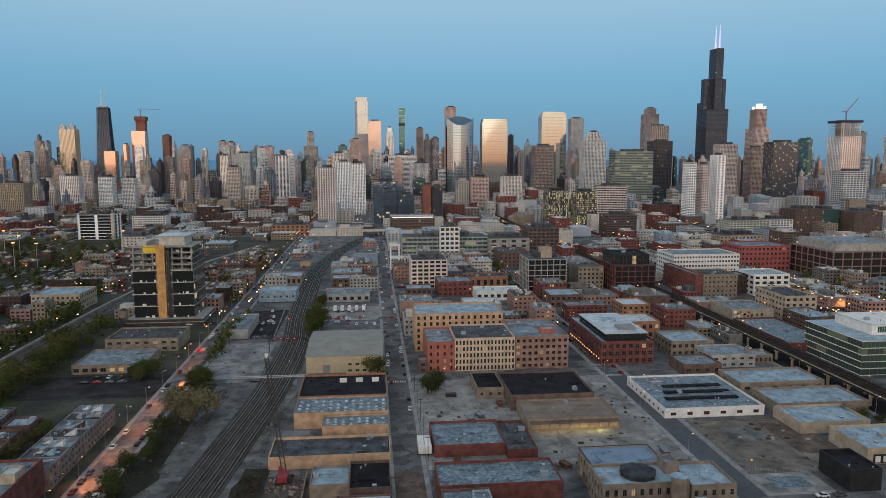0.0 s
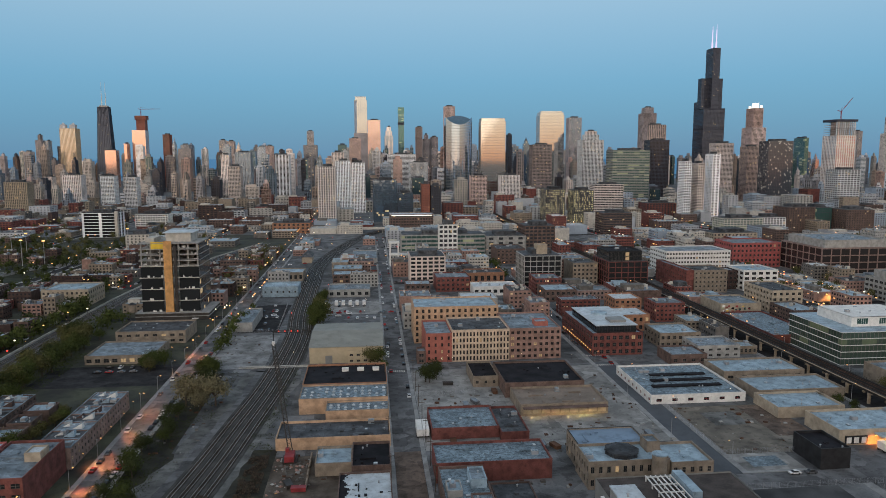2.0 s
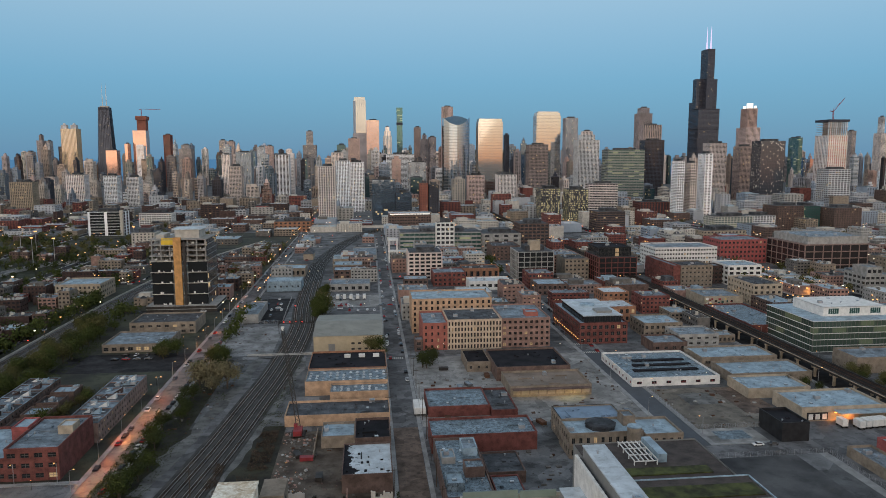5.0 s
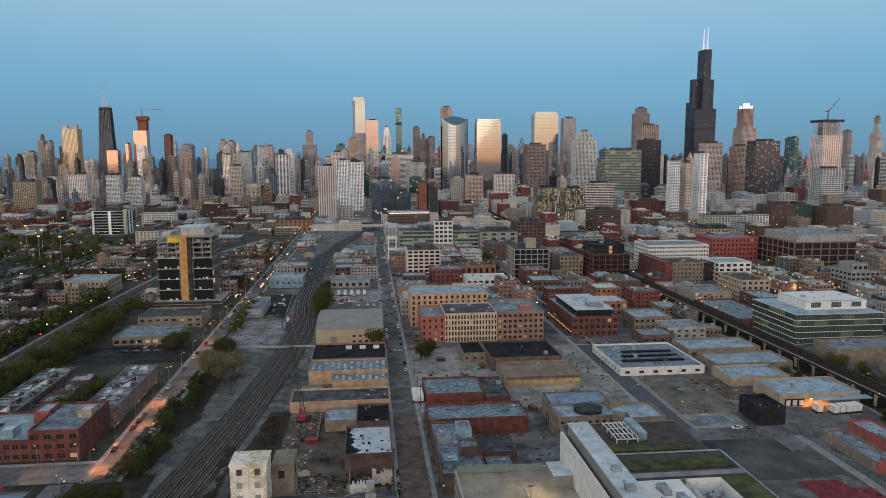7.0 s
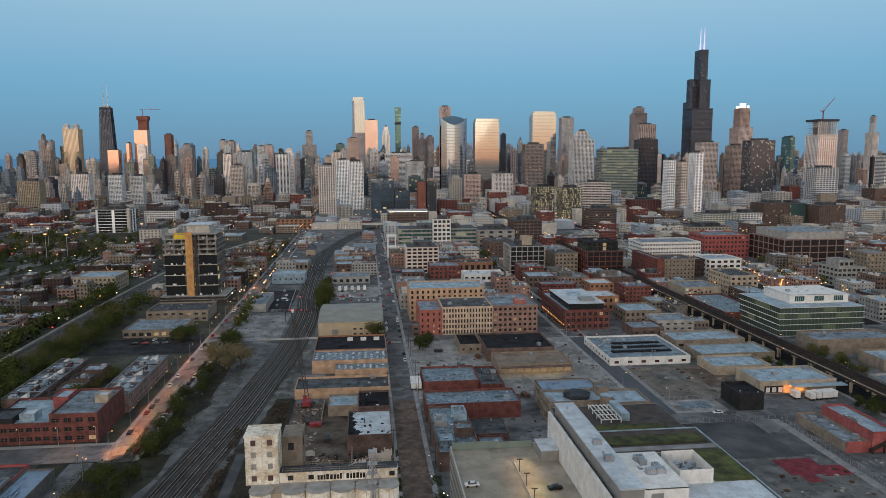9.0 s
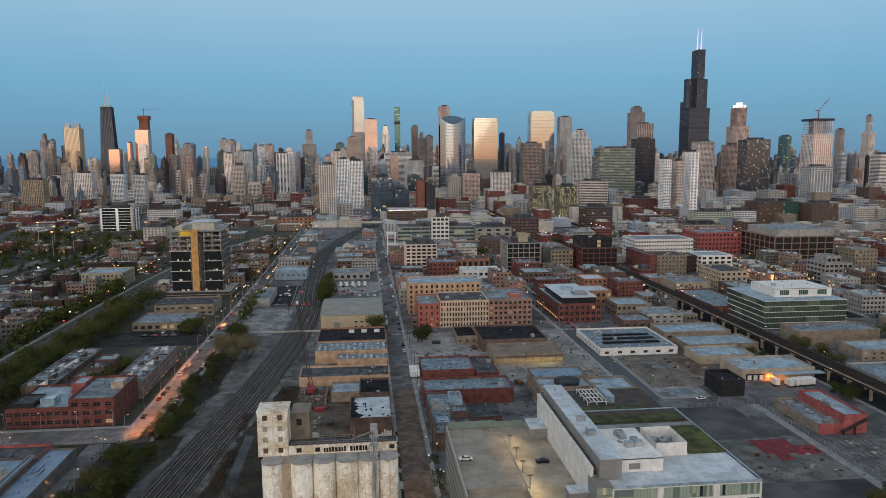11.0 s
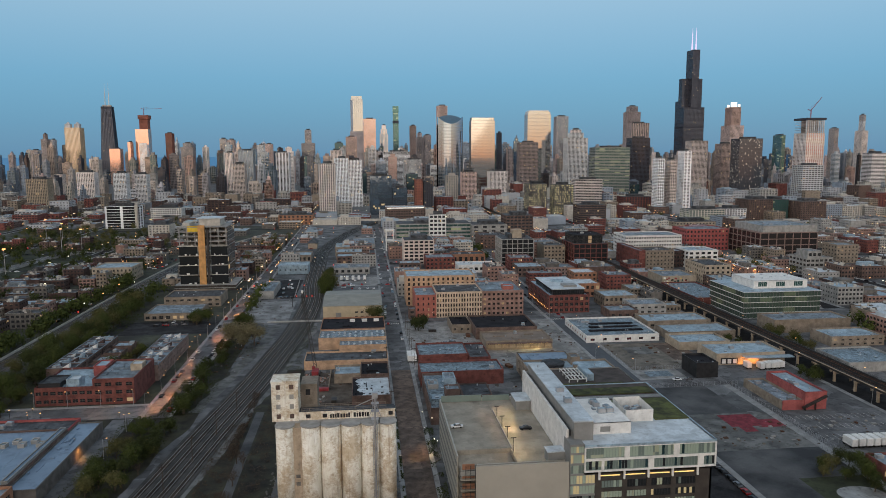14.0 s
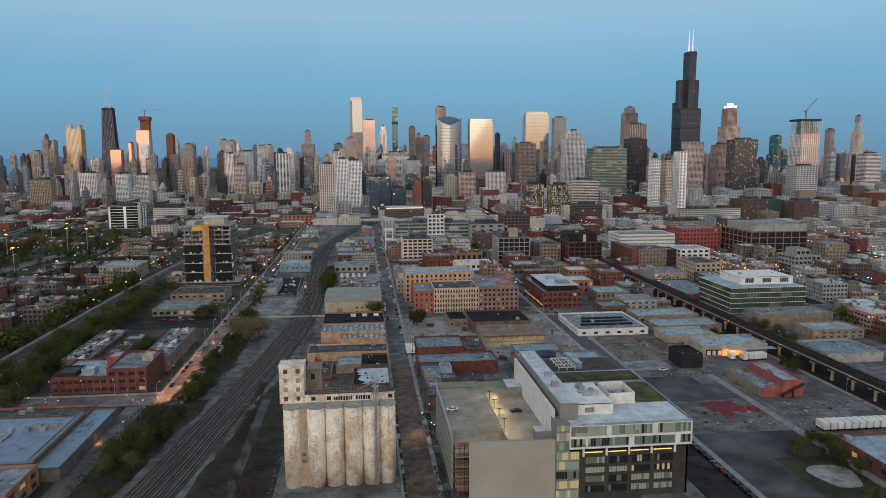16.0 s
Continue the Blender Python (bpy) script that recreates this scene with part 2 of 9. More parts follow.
M = {
    "brick_red": mat("brick_red", (0.175, 0.064, 0.054), vary=0.3, fine=3.0, stain=0.2),
    "brick_orange": mat("brick_orange", (0.33, 0.17, 0.105), vary=0.22, fine=3.0, stain=0.15),
    "brick_brown": mat("brick_brown", (0.135, 0.092, 0.078), vary=0.3, fine=3.0, stain=0.2),
    "brick_pink": mat("brick_pink", (0.27, 0.19, 0.165), vary=0.2, fine=3.0, stain=0.2),
    "track_dark": mat("track_dark", (0.02, 0.017, 0.015), vary=0.4, scale=0.3, fine=3.0, spec=0.1),
    "brick_tan": mat("brick_tan", (0.255, 0.21, 0.165), vary=0.22, fine=3.0, stain=0.15),
    "brick_cream": mat("brick_cream", (0.41, 0.345, 0.265), vary=0.18, fine=3.0, stain=0.12),
    "brick_dark": mat("brick_dark", (0.07, 0.045, 0.04), vary=0.3, fine=3.0),
    "concrete": mat("concrete", (0.33, 0.325, 0.31), vary=0.2, fine=2.0),
    "concrete_pale": mat("concrete_pale", (0.5, 0.47, 0.42), vary=0.16, fine=2.0),
    "concrete_dark": mat("concrete_dark", (0.14, 0.13, 0.12), vary=0.25, fine=2.0),
    "deck_floor": mat("deck_floor", (0.31, 0.28, 0.23), vary=0.16, scale=0.15, fine=2.0, stain=0.15, patch=0.1),
    "white_paint": mat("white_paint", (0.74, 0.73, 0.7), vary=0.1, fine=2.0, stain=0.12),
    "facade_dark": mat("facade_dark", (0.06, 0.052, 0.046), vary=0.2, fine=2.0),
    "tan_metal": mat("tan_metal", (0.47, 0.39, 0.27), vary=0.08, fine=1.0, rough=0.5),
    "roof_olive": mat("roof_olive", (0.25, 0.24, 0.205), vary=0.12, scale=0.1, fine=1.0, rough=0.5, stain=0.15),
    "brick_peach": mat("brick_peach", (0.53, 0.415, 0.315), vary=0.18, fine=3.0, stain=0.12),
    "brick_apricot": mat("brick_apricot", (0.5, 0.335, 0.22), vary=0.2, fine=3.0, stain=0.15),
    "beige_panel": mat("beige_panel", (0.4, 0.375, 0.32), vary=0.08, scale=0.06, fine=0.5, rough=0.32, spec=0.5),
    "grey_panel": mat("grey_panel", (0.24, 0.24, 0.23), vary=0.12, fine=1.0, rough=0.5),
    "black_panel": mat("black_panel", (0.022, 0.022, 0.024), vary=0.35, fine=1.0, rough=0.55),
    "silo": peeling("silo"),
    # grey, white and membrane roofs are blued: sky light put into their colours
    "roof_grey": mat("roof_grey", (0.185, 0.225, 0.26), vary=0.3, scale=0.25, fine=2.0, rough=0.6, stain=0.35, patch=0.3, psize=0.16),
    "roof_white": mat("roof_white", (0.5, 0.55, 0.585), vary=0.15, scale=0.2, fine=1.5, rough=0.5, stain=0.2, patch=0.1),
    "slab": mat("slab", (0.265, 0.26, 0.25), vary=0.25, scale=0.1, fine=1.5, stain=0.3, patch=0.28, psize=0.09),
    "roof_pale": mat("roof_pale", (0.285, 0.375, 0.44), vary=0.22, scale=0.2, fine=1.5, rough=0.5, stain=0.3, patch=0.18),
    "roof_membrane": mat("roof_membrane", (0.19, 0.265, 0.36), vary=0.12, scale=0.08, fine=0.6, rough=0.45, stain=0.25),
    "sandstone": mat("sandstone", (0.4, 0.32, 0.235), vary=0.2, fine=2.0, stain=0.2),
    "pool": mat("pool", (0.27, 0.27, 0.26), vary=0.2, scale=0.15, fine=1.5, rough=0.25, stain=0.3),
    "roof_black": mat("roof_black", (0.018, 0.017, 0.02), spec=0.08, vary=0.4, scale=0.15, fine=1.0, rough=0.75),
    "roof_tar": mat("roof_tar", (0.066, 0.07, 0.077), vary=0.4, scale=0.25, fine=1.5, rough=0.7, stain=0.4, patch=0.35, psize=0.2),
    # patched roof, blued by the sky in the same way
    "roof_patch": mat("roof_patch", (0.13, 0.175, 0.21), vary=0.25, scale=0.55, fine=2.5, rough=0.5, tint=(0.23, 0.3, 0.35), stain=0.7, patch=0.25, psize=0.25),
    "roof_umber": mat("roof_umber", (0.07, 0.056, 0.05), vary=0.3, scale=0.2, fine=1.5, stain=0.2),
    "ballast_grey": mat("ballast_grey", (0.085, 0.083, 0.084), vary=0.3, scale=0.2, fine=3.0, stain=0.25),
    "roof_brown": mat("roof_brown", (0.2, 0.16, 0.13), vary=0.3, scale=0.1, fine=1.0),
    "green_roof": mat("green_roof", (0.05, 0.05, 0.02), vary=0.4, scale=0.3, fine=2.0, tint=(0.09, 0.1, 0.03)),
    "metal": mat("metal", (0.4, 0.4, 0.41), rough=0.45, metal=0.6, vary=0.2),
    "metal_dark": mat("metal_dark", (0.05, 0.045, 0.042), rough=0.55, metal=0.3, vary=0.3),
    "rust": mat("rust", (0.1, 0.05, 0.03), rough=0.85, vary=0.35),
    "steel_rail": mat("steel_rail", (0.32, 0.3, 0.29), rough=0.35, metal=0.8, vary=0.2),
    "red_metal": mat("red_metal", (0.27, 0.04, 0.045), rough=0.5, vary=0.2),
    "red_paint": mat("red_paint", (0.34, 0.098, 0.092), vary=0.2, stain=0.2),
    "crimson_paint": mat("crimson_paint", (0.2, 0.03, 0.042), vary=0.25, scale=0.3, stain=0.4),
    "coral_paint": mat("coral_paint", (0.38, 0.135, 0.105), vary=0.15),
    "yellow_sheet": mat("yellow_sheet", (0.75, 0.52, 0.06), vary=0.12),
    "plywood": mat("plywood", (0.56, 0.3, 0.115), vary=0.2),
    "asphalt": mat("asphalt", (0.036, 0.035, 0.037), spec=0.1, vary=0.35, scale=0.15, fine=2.0, rough=0.85, stain=0.3, patch=0.35, psize=0.07),
    "asphalt_old": mat("asphalt_old", (0.135, 0.136, 0.141), vary=0.22, scale=0.12, fine=1.5, rough=0.9, stain=0.35, patch=0.35, psize=0.1),
    "asphalt_blue": mat("asphalt_blue", (0.085, 0.093, 0.105), vary=0.14, scale=0.08, fine=1.5, rough=0.8, stain=0.12),
    "asphalt_worn": mat("asphalt_worn", (0.042, 0.044, 0.048), vary=0.25, scale=0.05, fine=1.5, rough=0.85, tint=(0.105, 0.106, 0.108), stain=0.2),
    "lot_brown": mat("lot_brown", (0.17, 0.15, 0.125), vary=0.25, scale=0.12, fine=1.5, stain=0.35, patch=0.25, psize=0.06),
    "pavement": mat("pavement", (0.27, 0.272, 0.27), vary=0.2, scale=0.2, fine=2.0, stain=0.2),
    "lot": mat("lot", (0.12, 0.123, 0.127), vary=0.38, scale=0.08, fine=1.2, stain=0.4, patch=0.35, psize=0.06),
    "garden": mat("garden", (0.045, 0.043, 0.036), vary=0.35, scale=0.06, fine=1.5, tint=(0.07, 0.073, 0.047), stain=0.3),
    "gravel_pale": mat("gravel_pale", (0.2, 0.2, 0.195), vary=0.25, scale=0.1, fine=1.5, tint=(0.33, 0.335, 0.34), stain=0.4),
    "gravel": mat("gravel", (0.135, 0.135, 0.13), vary=0.35, scale=0.12, fine=2.5, stain=0.4, patch=0.25, psize=0.08),
    "ballast": mat("ballast", (0.052, 0.05, 0.046), vary=0.35, scale=0.15, fine=2.0, stain=0.3),
    "sleeper": mat("sleeper", (0.075, 0.058, 0.045), vary=0.35),
    "earth": mat("earth", (0.085, 0.06, 0.045), vary=0.35, scale=0.12, fine=1.5, tint=(0.15, 0.125, 0.1), stain=0.3),
    "soil": mat("soil", (0.032, 0.028, 0.022), vary=0.45, scale=0.1, fine=1.5, tint=(0.05, 0.047, 0.028), stain=0.4),
    "grass": mat("grass", (0.035, 0.04, 0.02), vary=0.45, scale=0.1, fine=1.5, stain=0.4),
    "window_town": glass("window_town", (0.06, 0.063, 0.07), 0.45, lit=0.035, power=0.7, glow=(1.0, 0.7, 0.38)),
    "leaf": mat("leaf", (0.05, 0.064, 0.019), spec=0.05, vary=0.3, scale=0.8, fine=5.0, tint=(0.085, 0.102, 0.03)),
    "leaf_olive": mat("leaf_olive", (0.085, 0.084, 0.032), spec=0.05, vary=0.25, scale=0.8, fine=5.0, tint=(0.14, 0.13, 0.052)),
    "leaf_dark": mat("leaf_dark", (0.037, 0.046, 0.018), spec=0.05, vary=0.3, scale=0.8, fine=5.0, tint=(0.062, 0.074, 0.027)),
    "leaf_buff": mat("leaf_buff", (0.15, 0.13, 0.075), spec=0.05, vary=0.25, scale=0.8, fine=5.0, tint=(0.21, 0.185, 0.11)),
    "twig": mat("twig", (0.062, 0.047, 0.036), spec=0.05, vary=0.3, scale=0.8, fine=5.0, tint=(0.1, 0.075, 0.056)),
    "bark": mat("bark", (0.08, 0.06, 0.045), vary=0.3),
    "water": mat("water", (0.03, 0.06, 0.085), vary=0.1, rough=0.25),
    "paint_line": mat("paint_line", (0.6, 0.58, 0.52), vary=0.15, stain=0.4),
    "tyre": mat("tyre", (0.015, 0.015, 0.015), vary=0.2),
    "car_white": mat("car_white", (0.7, 0.7, 0.7), rough=0.25, vary=0.08),
    "car_black": mat("car_black", (0.015, 0.015, 0.018), rough=0.2, vary=0.2),
    "car_grey": mat("car_grey", (0.2, 0.2, 0.21), rough=0.25, metal=0.5, vary=0.15),
    "car_red": mat("car_red", (0.3, 0.02, 0.02), rough=0.25, vary=0.15),
    "tower_stone": mat("tower_stone", (0.5, 0.475, 0.455), vary=0.14, scale=0.03, fine=0.3, patch=0.1, psize=0.08, hue=0.55),
    "tower_slate": mat("tower_slate", (0.22, 0.25, 0.28), vary=0.15, scale=0.03, fine=0.3, patch=0.12, psize=0.08, hue=0.5),
    "tower_tan": mat("tower_tan", (0.5, 0.42, 0.345), vary=0.14, scale=0.03, fine=0.3, patch=0.1, psize=0.08, hue=0.5),
    "window_teal": glass("window_teal", (0.05, 0.1, 0.115), 0.6, lit=0.03, power=0.5, wob=0.03),
    "mullion": mat("mullion", (0.2, 0.25, 0.22), rough=0.4, vary=0.1),
    "tower_blue": mat("tower_blue", (0.1, 0.2, 0.3), vary=0.1, rough=0.4),
    "tower_grey": mat("tower_grey", (0.38, 0.41, 0.44), vary=0.14, scale=0.03, fine=0.3, patch=0.1, psize=0.08, hue=0.55),
    "far_water_glow": glow("far_water_glow", (0.04, 0.145, 0.28), 1.2),
    "brick_road": mat("brick_road", (0.13, 0.095, 0.075), vary=0.35, scale=0.2, fine=3.0, stain=0.35, patch=0.3, psize=0.15),
    "brick_rose": mat("brick_rose", (0.32, 0.2, 0.165), vary=0.22, fine=3.0, stain=0.15),
    "tower_pale": mat("tower_pale", (0.7, 0.66, 0.61), vary=0.12, scale=0.03, fine=0.3, patch=0.1, psize=0.08, hue=0.55),
    "tower_white": mat("tower_white", (0.84, 0.81, 0.76), vary=0.1, scale=0.03, fine=0.3, patch=0.1, psize=0.08, hue=0.55),
    "tower_brown": mat("tower_brown", (0.39, 0.33, 0.305), vary=0.15, scale=0.03, fine=0.3, patch=0.1, psize=0.08, hue=0.55),
    "tower_dark": mat("tower_dark", (0.050, 0.053, 0.070), vary=0.15, scale=0.05, fine=0.5, rough=0.45),
    "tower_pink": mat("tower_pink", (0.64, 0.47, 0.4), vary=0.1, scale=0.03, fine=0.3, patch=0.1, psize=0.08, hue=0.55),
    # stone with the sunset glow mixed into its cream
    "tower_cream": mat("tower_cream", (0.72, 0.52, 0.32), vary=0.08, scale=0.03, fine=0.3),
    "window_smoke": glass("window_smoke", (0.085, 0.095, 0.125), 0.6, lit=0.01, power=0.5, wob=0.05),
    "tower_red": mat("tower_red", (0.27, 0.105, 0.075), vary=0.15, scale=0.05, fine=0.5),
    "window_dark": glass("window_dark", (0.03, 0.033, 0.036), 0.25, lit=0.0, cell=(1.6, 1.6, 2.0)),
    "window_far": glass("window_far", (0.1, 0.105, 0.115), 0.55, lit=0.035, power=0.6),
    "window_blue": glass("window_blue", (0.17, 0.235, 0.3), 0.75, lit=0.03, power=0.6),
    "window_silver": glass("window_silver", (0.4, 0.4, 0.39), 0.9, lit=0.0, rough=0.08, wob=0.004),
    "window_curtain": glass("window_curtain", (0.36, 0.44, 0.36), 0.1, lit=0.0, rough=0.2),
    "window_amber": glow("window_amber", (1.0, 0.8, 0.42), 0.36),
    # mirror glass tinted blue: the side sky's reflection is put into its colour
    "window_sky": glass("window_sky", (0.36, 0.44, 0.52), 0.9, lit=0.0, rough=0.05, wob=0.004),
    "window_rose": glass("window_rose", (0.6, 0.44, 0.38), 0.9, lit=0.0, rough=0.06, wob=0.004),
    "window_lake": glass("window_lake", (0.11, 0.16, 0.13), 0.5, lit=0.12, glow=(0.9, 1.0, 0.5), power=0.05, cell=(9, 9, 3.8)),
    "window_mirror": glass("window_mirror", (0.66, 0.64, 0.61), 0.95, lit=0.0, rough=0.05, wob=0.002),
    "window_bronze": glass("window_bronze", (0.06, 0.052, 0.052), 0.45, lit=0.004, power=0.5),
    "window_green": glass("window_green", (0.08, 0.17, 0.155), 0.5, lit=0.09, glow=(0.9, 0.85, 0.45), power=0.3, cell=(14, 14, 4.0)),
    "window_busy": glass("window_busy", (0.05, 0.05, 0.045), 0.3, lit=0.42, glow=(1.0, 0.86, 0.46), power=0.6, cell=(1.7, 1.7, 3.2)),
    "window_speck": glass("window_speck", (0.12, 0.13, 0.15), 0.65, lit=0.035, glow=(1.0, 0.92, 0.8), power=0.5, cell=(1.6, 1.6, 2.6)),
    "window_warm": glow("window_warm", (1.0, 0.68, 0.36), 0.38),
    "window_office": glass("window_office", (0.24, 0.3, 0.27), 0.35, lit=0.25, glow=(0.95, 0.88, 0.5), power=0.16, cell=(3.0, 3.0, 4.0)),
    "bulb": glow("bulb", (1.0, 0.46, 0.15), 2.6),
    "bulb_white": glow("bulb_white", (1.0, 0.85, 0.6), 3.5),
    "bulb_red": glow("bulb_red", (1.0, 0.06, 0.04), 2.5),
    "lit_strip": glow("lit_strip", (1.0, 0.66, 0.22), 1.3),
    "crown_light": glow("crown_light", (1.0, 0.95, 0.85), 1.3),
    "mast_light": glow("mast_light", (0.8, 0.7, 1.0), 0.95),
}


# ---- building blocks ----
class Geo:
    """Plain lists of corners and faces that become one mesh."""

    def __init__(self):
        self.v, self.f, self.m = [], [], []

    def quad(self, a, b, c, d, m=0):
        k = len(self.v)
        self.v += [a, b, c, d]
        self.f.append((k, k + 1, k + 2, k + 3))
        self.m.append(m)

    def box(self, x0, x1, y0, y1, z0, z1, m=0):
        k = len(self.v)
        self.v += [(x, y, z) for z in (z0, z1) for x, y in ((x0, y0), (x1, y0), (x1, y1), (x0, y1))]
        for q in ((3, 2, 1, 0), (4, 5, 6, 7), (0, 1, 5, 4), (1, 2, 6, 5), (2, 3, 7, 6), (3, 0, 4, 7)):
            self.f.append(tuple(k + i for i in q))
            self.m.append(m)

    def cyl(self, x, y, z0, z1, r0, n=12, r1=None, m=0, cap=True):
        r1 = r0 if r1 is None else r1
        k = len(self.v)
        for z, r in ((z0, r0), (z1, r1)):
            self.v += [(x + r * math.cos(2 * math.pi * i / n), y + r * math.sin(2 * math.pi * i / n), z) for i in range(n)]
        for i in range(n):
            j = (i + 1) % n
            self.f.append((k + i, k + j, k + n + j, k + n + i))
            self.m.append(m)
        if cap:
            self.f.append(tuple(k + n + i for i in range(n)))
            self.f.append(tuple(k + n - 1 - i for i in range(n)))
            self.m += [m, m]

    def beam(self, a, b, r, m=0):
        """A square bar from a to b."""
        a, b = Vector(a), Vector(b)
        d = (b - a).normalized()
        u = d.orthogonal().normalized() * r
        w = d.cross(u)
        k = len(self.v)
        self.v += [tuple(p + s) for p in (a, b) for s in (u, w, -u, -w)]
        for q in ((0, 1, 5, 4), (1, 2, 6, 5), (2, 3, 7, 6), (3, 0, 4, 7), (3, 2, 1, 0), (4, 5, 6, 7)):
            self.f.append(tuple(k + i for i in q))
            self.m.append(m)

    def prism(self, ring, z0, z1, m=0):
        k, n = len(self.v), len(ring)
        self.v += [(x, y, z) for z in (z0, z1) for x, y in ring]
        for i in range(n):
            j = (i + 1) % n
            self.f.append((k + i, k + j, k + n + j, k + n + i))
            self.m.append(m)
        self.f.append(tuple(k + n + i for i in range(n)))
        self.m.append(m)

    def join(self, other, m=None):
        k = len(self.v)
        self.v += other.v
        self.f += [tuple(k + i for i in q) for q in other.f]
        self.m += other.m if m is None else [m] * len(other.f)

    def mesh(self, name, mats, at=(0, 0, 0)):
        me = bpy.data.meshes.new(name)
        me.from_pydata([(x - at[0], y - at[1], z - at[2]) for x, y, z in self.v], [], self.f)
        for key in mats:
            me.materials.append(M[key])
        if len(mats) > 1:
            me.polygons.foreach_set("material_index", self.m)
        me.update()
        return me


def part(name, g, mats, parent, label="", kind=""):
    """Links what g holds, given in world metres, as one mesh under a thing that stands unturned."""
    mats = (mats,) if isinstance(mats, str) else mats
    at = (0, 0, 0)
    p = parent
    while p is not None:
        at = tuple(a + b for a, b in zip(at, p.location))
        p = p.parent
    ob = new(name, g.mesh(name, mats, at))
    ob.parent = parent
    return tagged(ob, label, "", "", kind)


def thing(name, label, category, x, y, z=0.0, group="", kind=""):
    ob = new(name)
    ob.location = (x, y, z)
    ob.empty_display_size = 0.5
    return tagged(ob, label, category, group, kind)


def put(name, me, parent, m):
    """One more object on a shared mesh, under a thing."""
    ob = new(name, me)
    ob.parent = parent
    ob.matrix_basis = m
    return ob


SHARED = {}


def window_mesh(w, h, glass_key, frame_key):
    key = (round(w, 1), round(h, 1), glass_key, frame_key)
    if key not in SHARED:
        g, t = Geo(), 0.045
        w, h = key[0], key[1]
        nx, nz = max(2, round(w / 1.3)), 2 if h < 2.4 else 1
        g.v = [(-w / 2 + w * i / nx, -0.07, -h / 2 + h * j / nz) for j in range(nz + 1) for i in range(nx + 1)]
        for j in range(nz):
            for i in range(nx):
                o = [j * (nx + 1) + i, j * (nx + 1) + i + 1, (j + 1) * (nx + 1) + i + 1, (j + 1) * (nx + 1) + i]
                k = len(g.v)
                (xa, _, za), (xb, _, zb) = g.v[o[0]], g.v[o[2]]
                for y in (-0.07, 0.0):
                    g.v += [(xa + t, y, za + t), (xb - t, y, za + t), (xb - t, y, zb - t), (xa + t, y, zb - t)]
                for e in range(4):
                    f = (e + 1) % 4
                    g.f += [(o[e], o[f], k + f, k + e), (k + e, k + f, k + 4 + f, k + 4 + e)]
                    g.m += [1, 1]
                g.f.append((k + 4, k + 5, k + 6, k + 7))
                g.m.append(0)
        SHARED[key] = g.mesh("window", (glass_key, frame_key))
    return SHARED[key]


SIDES = {"W": 0.0, "S": 90.0, "E": 180.0, "N": -90.0}
OCC = []


def side_of(x0, x1, y0, y1, s):
    start = {"W": (x0, y0), "S": (x1, y0), "E": (x1, y1), "N": (x0, y1)}[s]
    a = radians(SIDES[s])
    return start, (math.cos(a), math.sin(a)), (math.sin(a), -math.cos(a)), (x1 - x0 if s in "WE" else y1 - y0)


def facade(g, box, s, z0, z1, floors, bays, wf, hf, depth=0.25, m=0, flush=None):
    """A wall with one opening in each cell, its reveals included. Returns the middles of the openings."""
    start, u, n, width = side_of(*box, s)
    at = lambda a, z, d=0.0: (start[0] + u[0] * a - n[0] * d, start[1] + u[1] * a - n[1] * d, z)
    if not bays or not floors:
        g.quad(at(0, z0), at(width, z0), at(width, z1), at(0, z1), m)
        return []
    cw, ch, holes = width / bays, (z1 - z0) / floors, []
    for i in range(bays):
        for j in range(floors):
            a0, a1, b0, b1 = i * cw, (i + 1) * cw, z0 + j * ch, z0 + (j + 1) * ch
            c0, c1 = a0 + cw * (1 - wf) / 2, a1 - cw * (1 - wf) / 2
            d0 = b0 + ch * (1 - hf) * 0.55
            d1 = d0 + ch * hf
            o = [(a0, b0), (a1, b0), (a1, b1), (a0, b1)]
            k = [(c0, d0), (c1, d0), (c1, d1), (c0, d1)]
            for e in range(4):
                f = (e + 1) % 4
                g.quad(at(*o[e]), at(*o[f]), at(*k[f]), at(*k[e]), m)
                g.quad(at(*k[e]), at(*k[f]), at(*k[f], depth), at(*k[e], depth), m)
            holes.append((at((c0 + c1) / 2, (d0 + d1) / 2, depth), c1 - c0, d1 - d0))
    return holes


def unit_mesh(kind):
    """Rooftop machines, built once each."""
    if kind not in SHARED:
        g = Geo()
        if kind == 0:
            g.box(-1.3, 1.3, -1.0, 1.0, 0.15, 1.5)
            g.box(-1.4, 1.4, -1.1, 1.1, 0, 0.15, 1)
            g.cyl(0.5, 0, 1.5, 1.7, 0.6, 10, m=1)
            g.cyl(-0.6, 0, 1.5, 1.65, 0.5, 10, m=1)
        elif kind == 1:
            g.cyl(0, 0, 0, 0.7, 0.25, 8)
            g.cyl(0, 0, 0.7, 1.0, 0.45, 8, 0.1)
        else:
            g.box(-0.8, 0.8, -0.6, 0.6, 0, 0.35)
            g.box(-0.7, 0.7, -0.5, 0.5, 0.35, 0.5, 1)
        SHARED[kind] = g.mesh("unit", ("metal", "roof_pale") if kind != 2 else ("roof_grey", "roof_white"))
    return SHARED[kind]


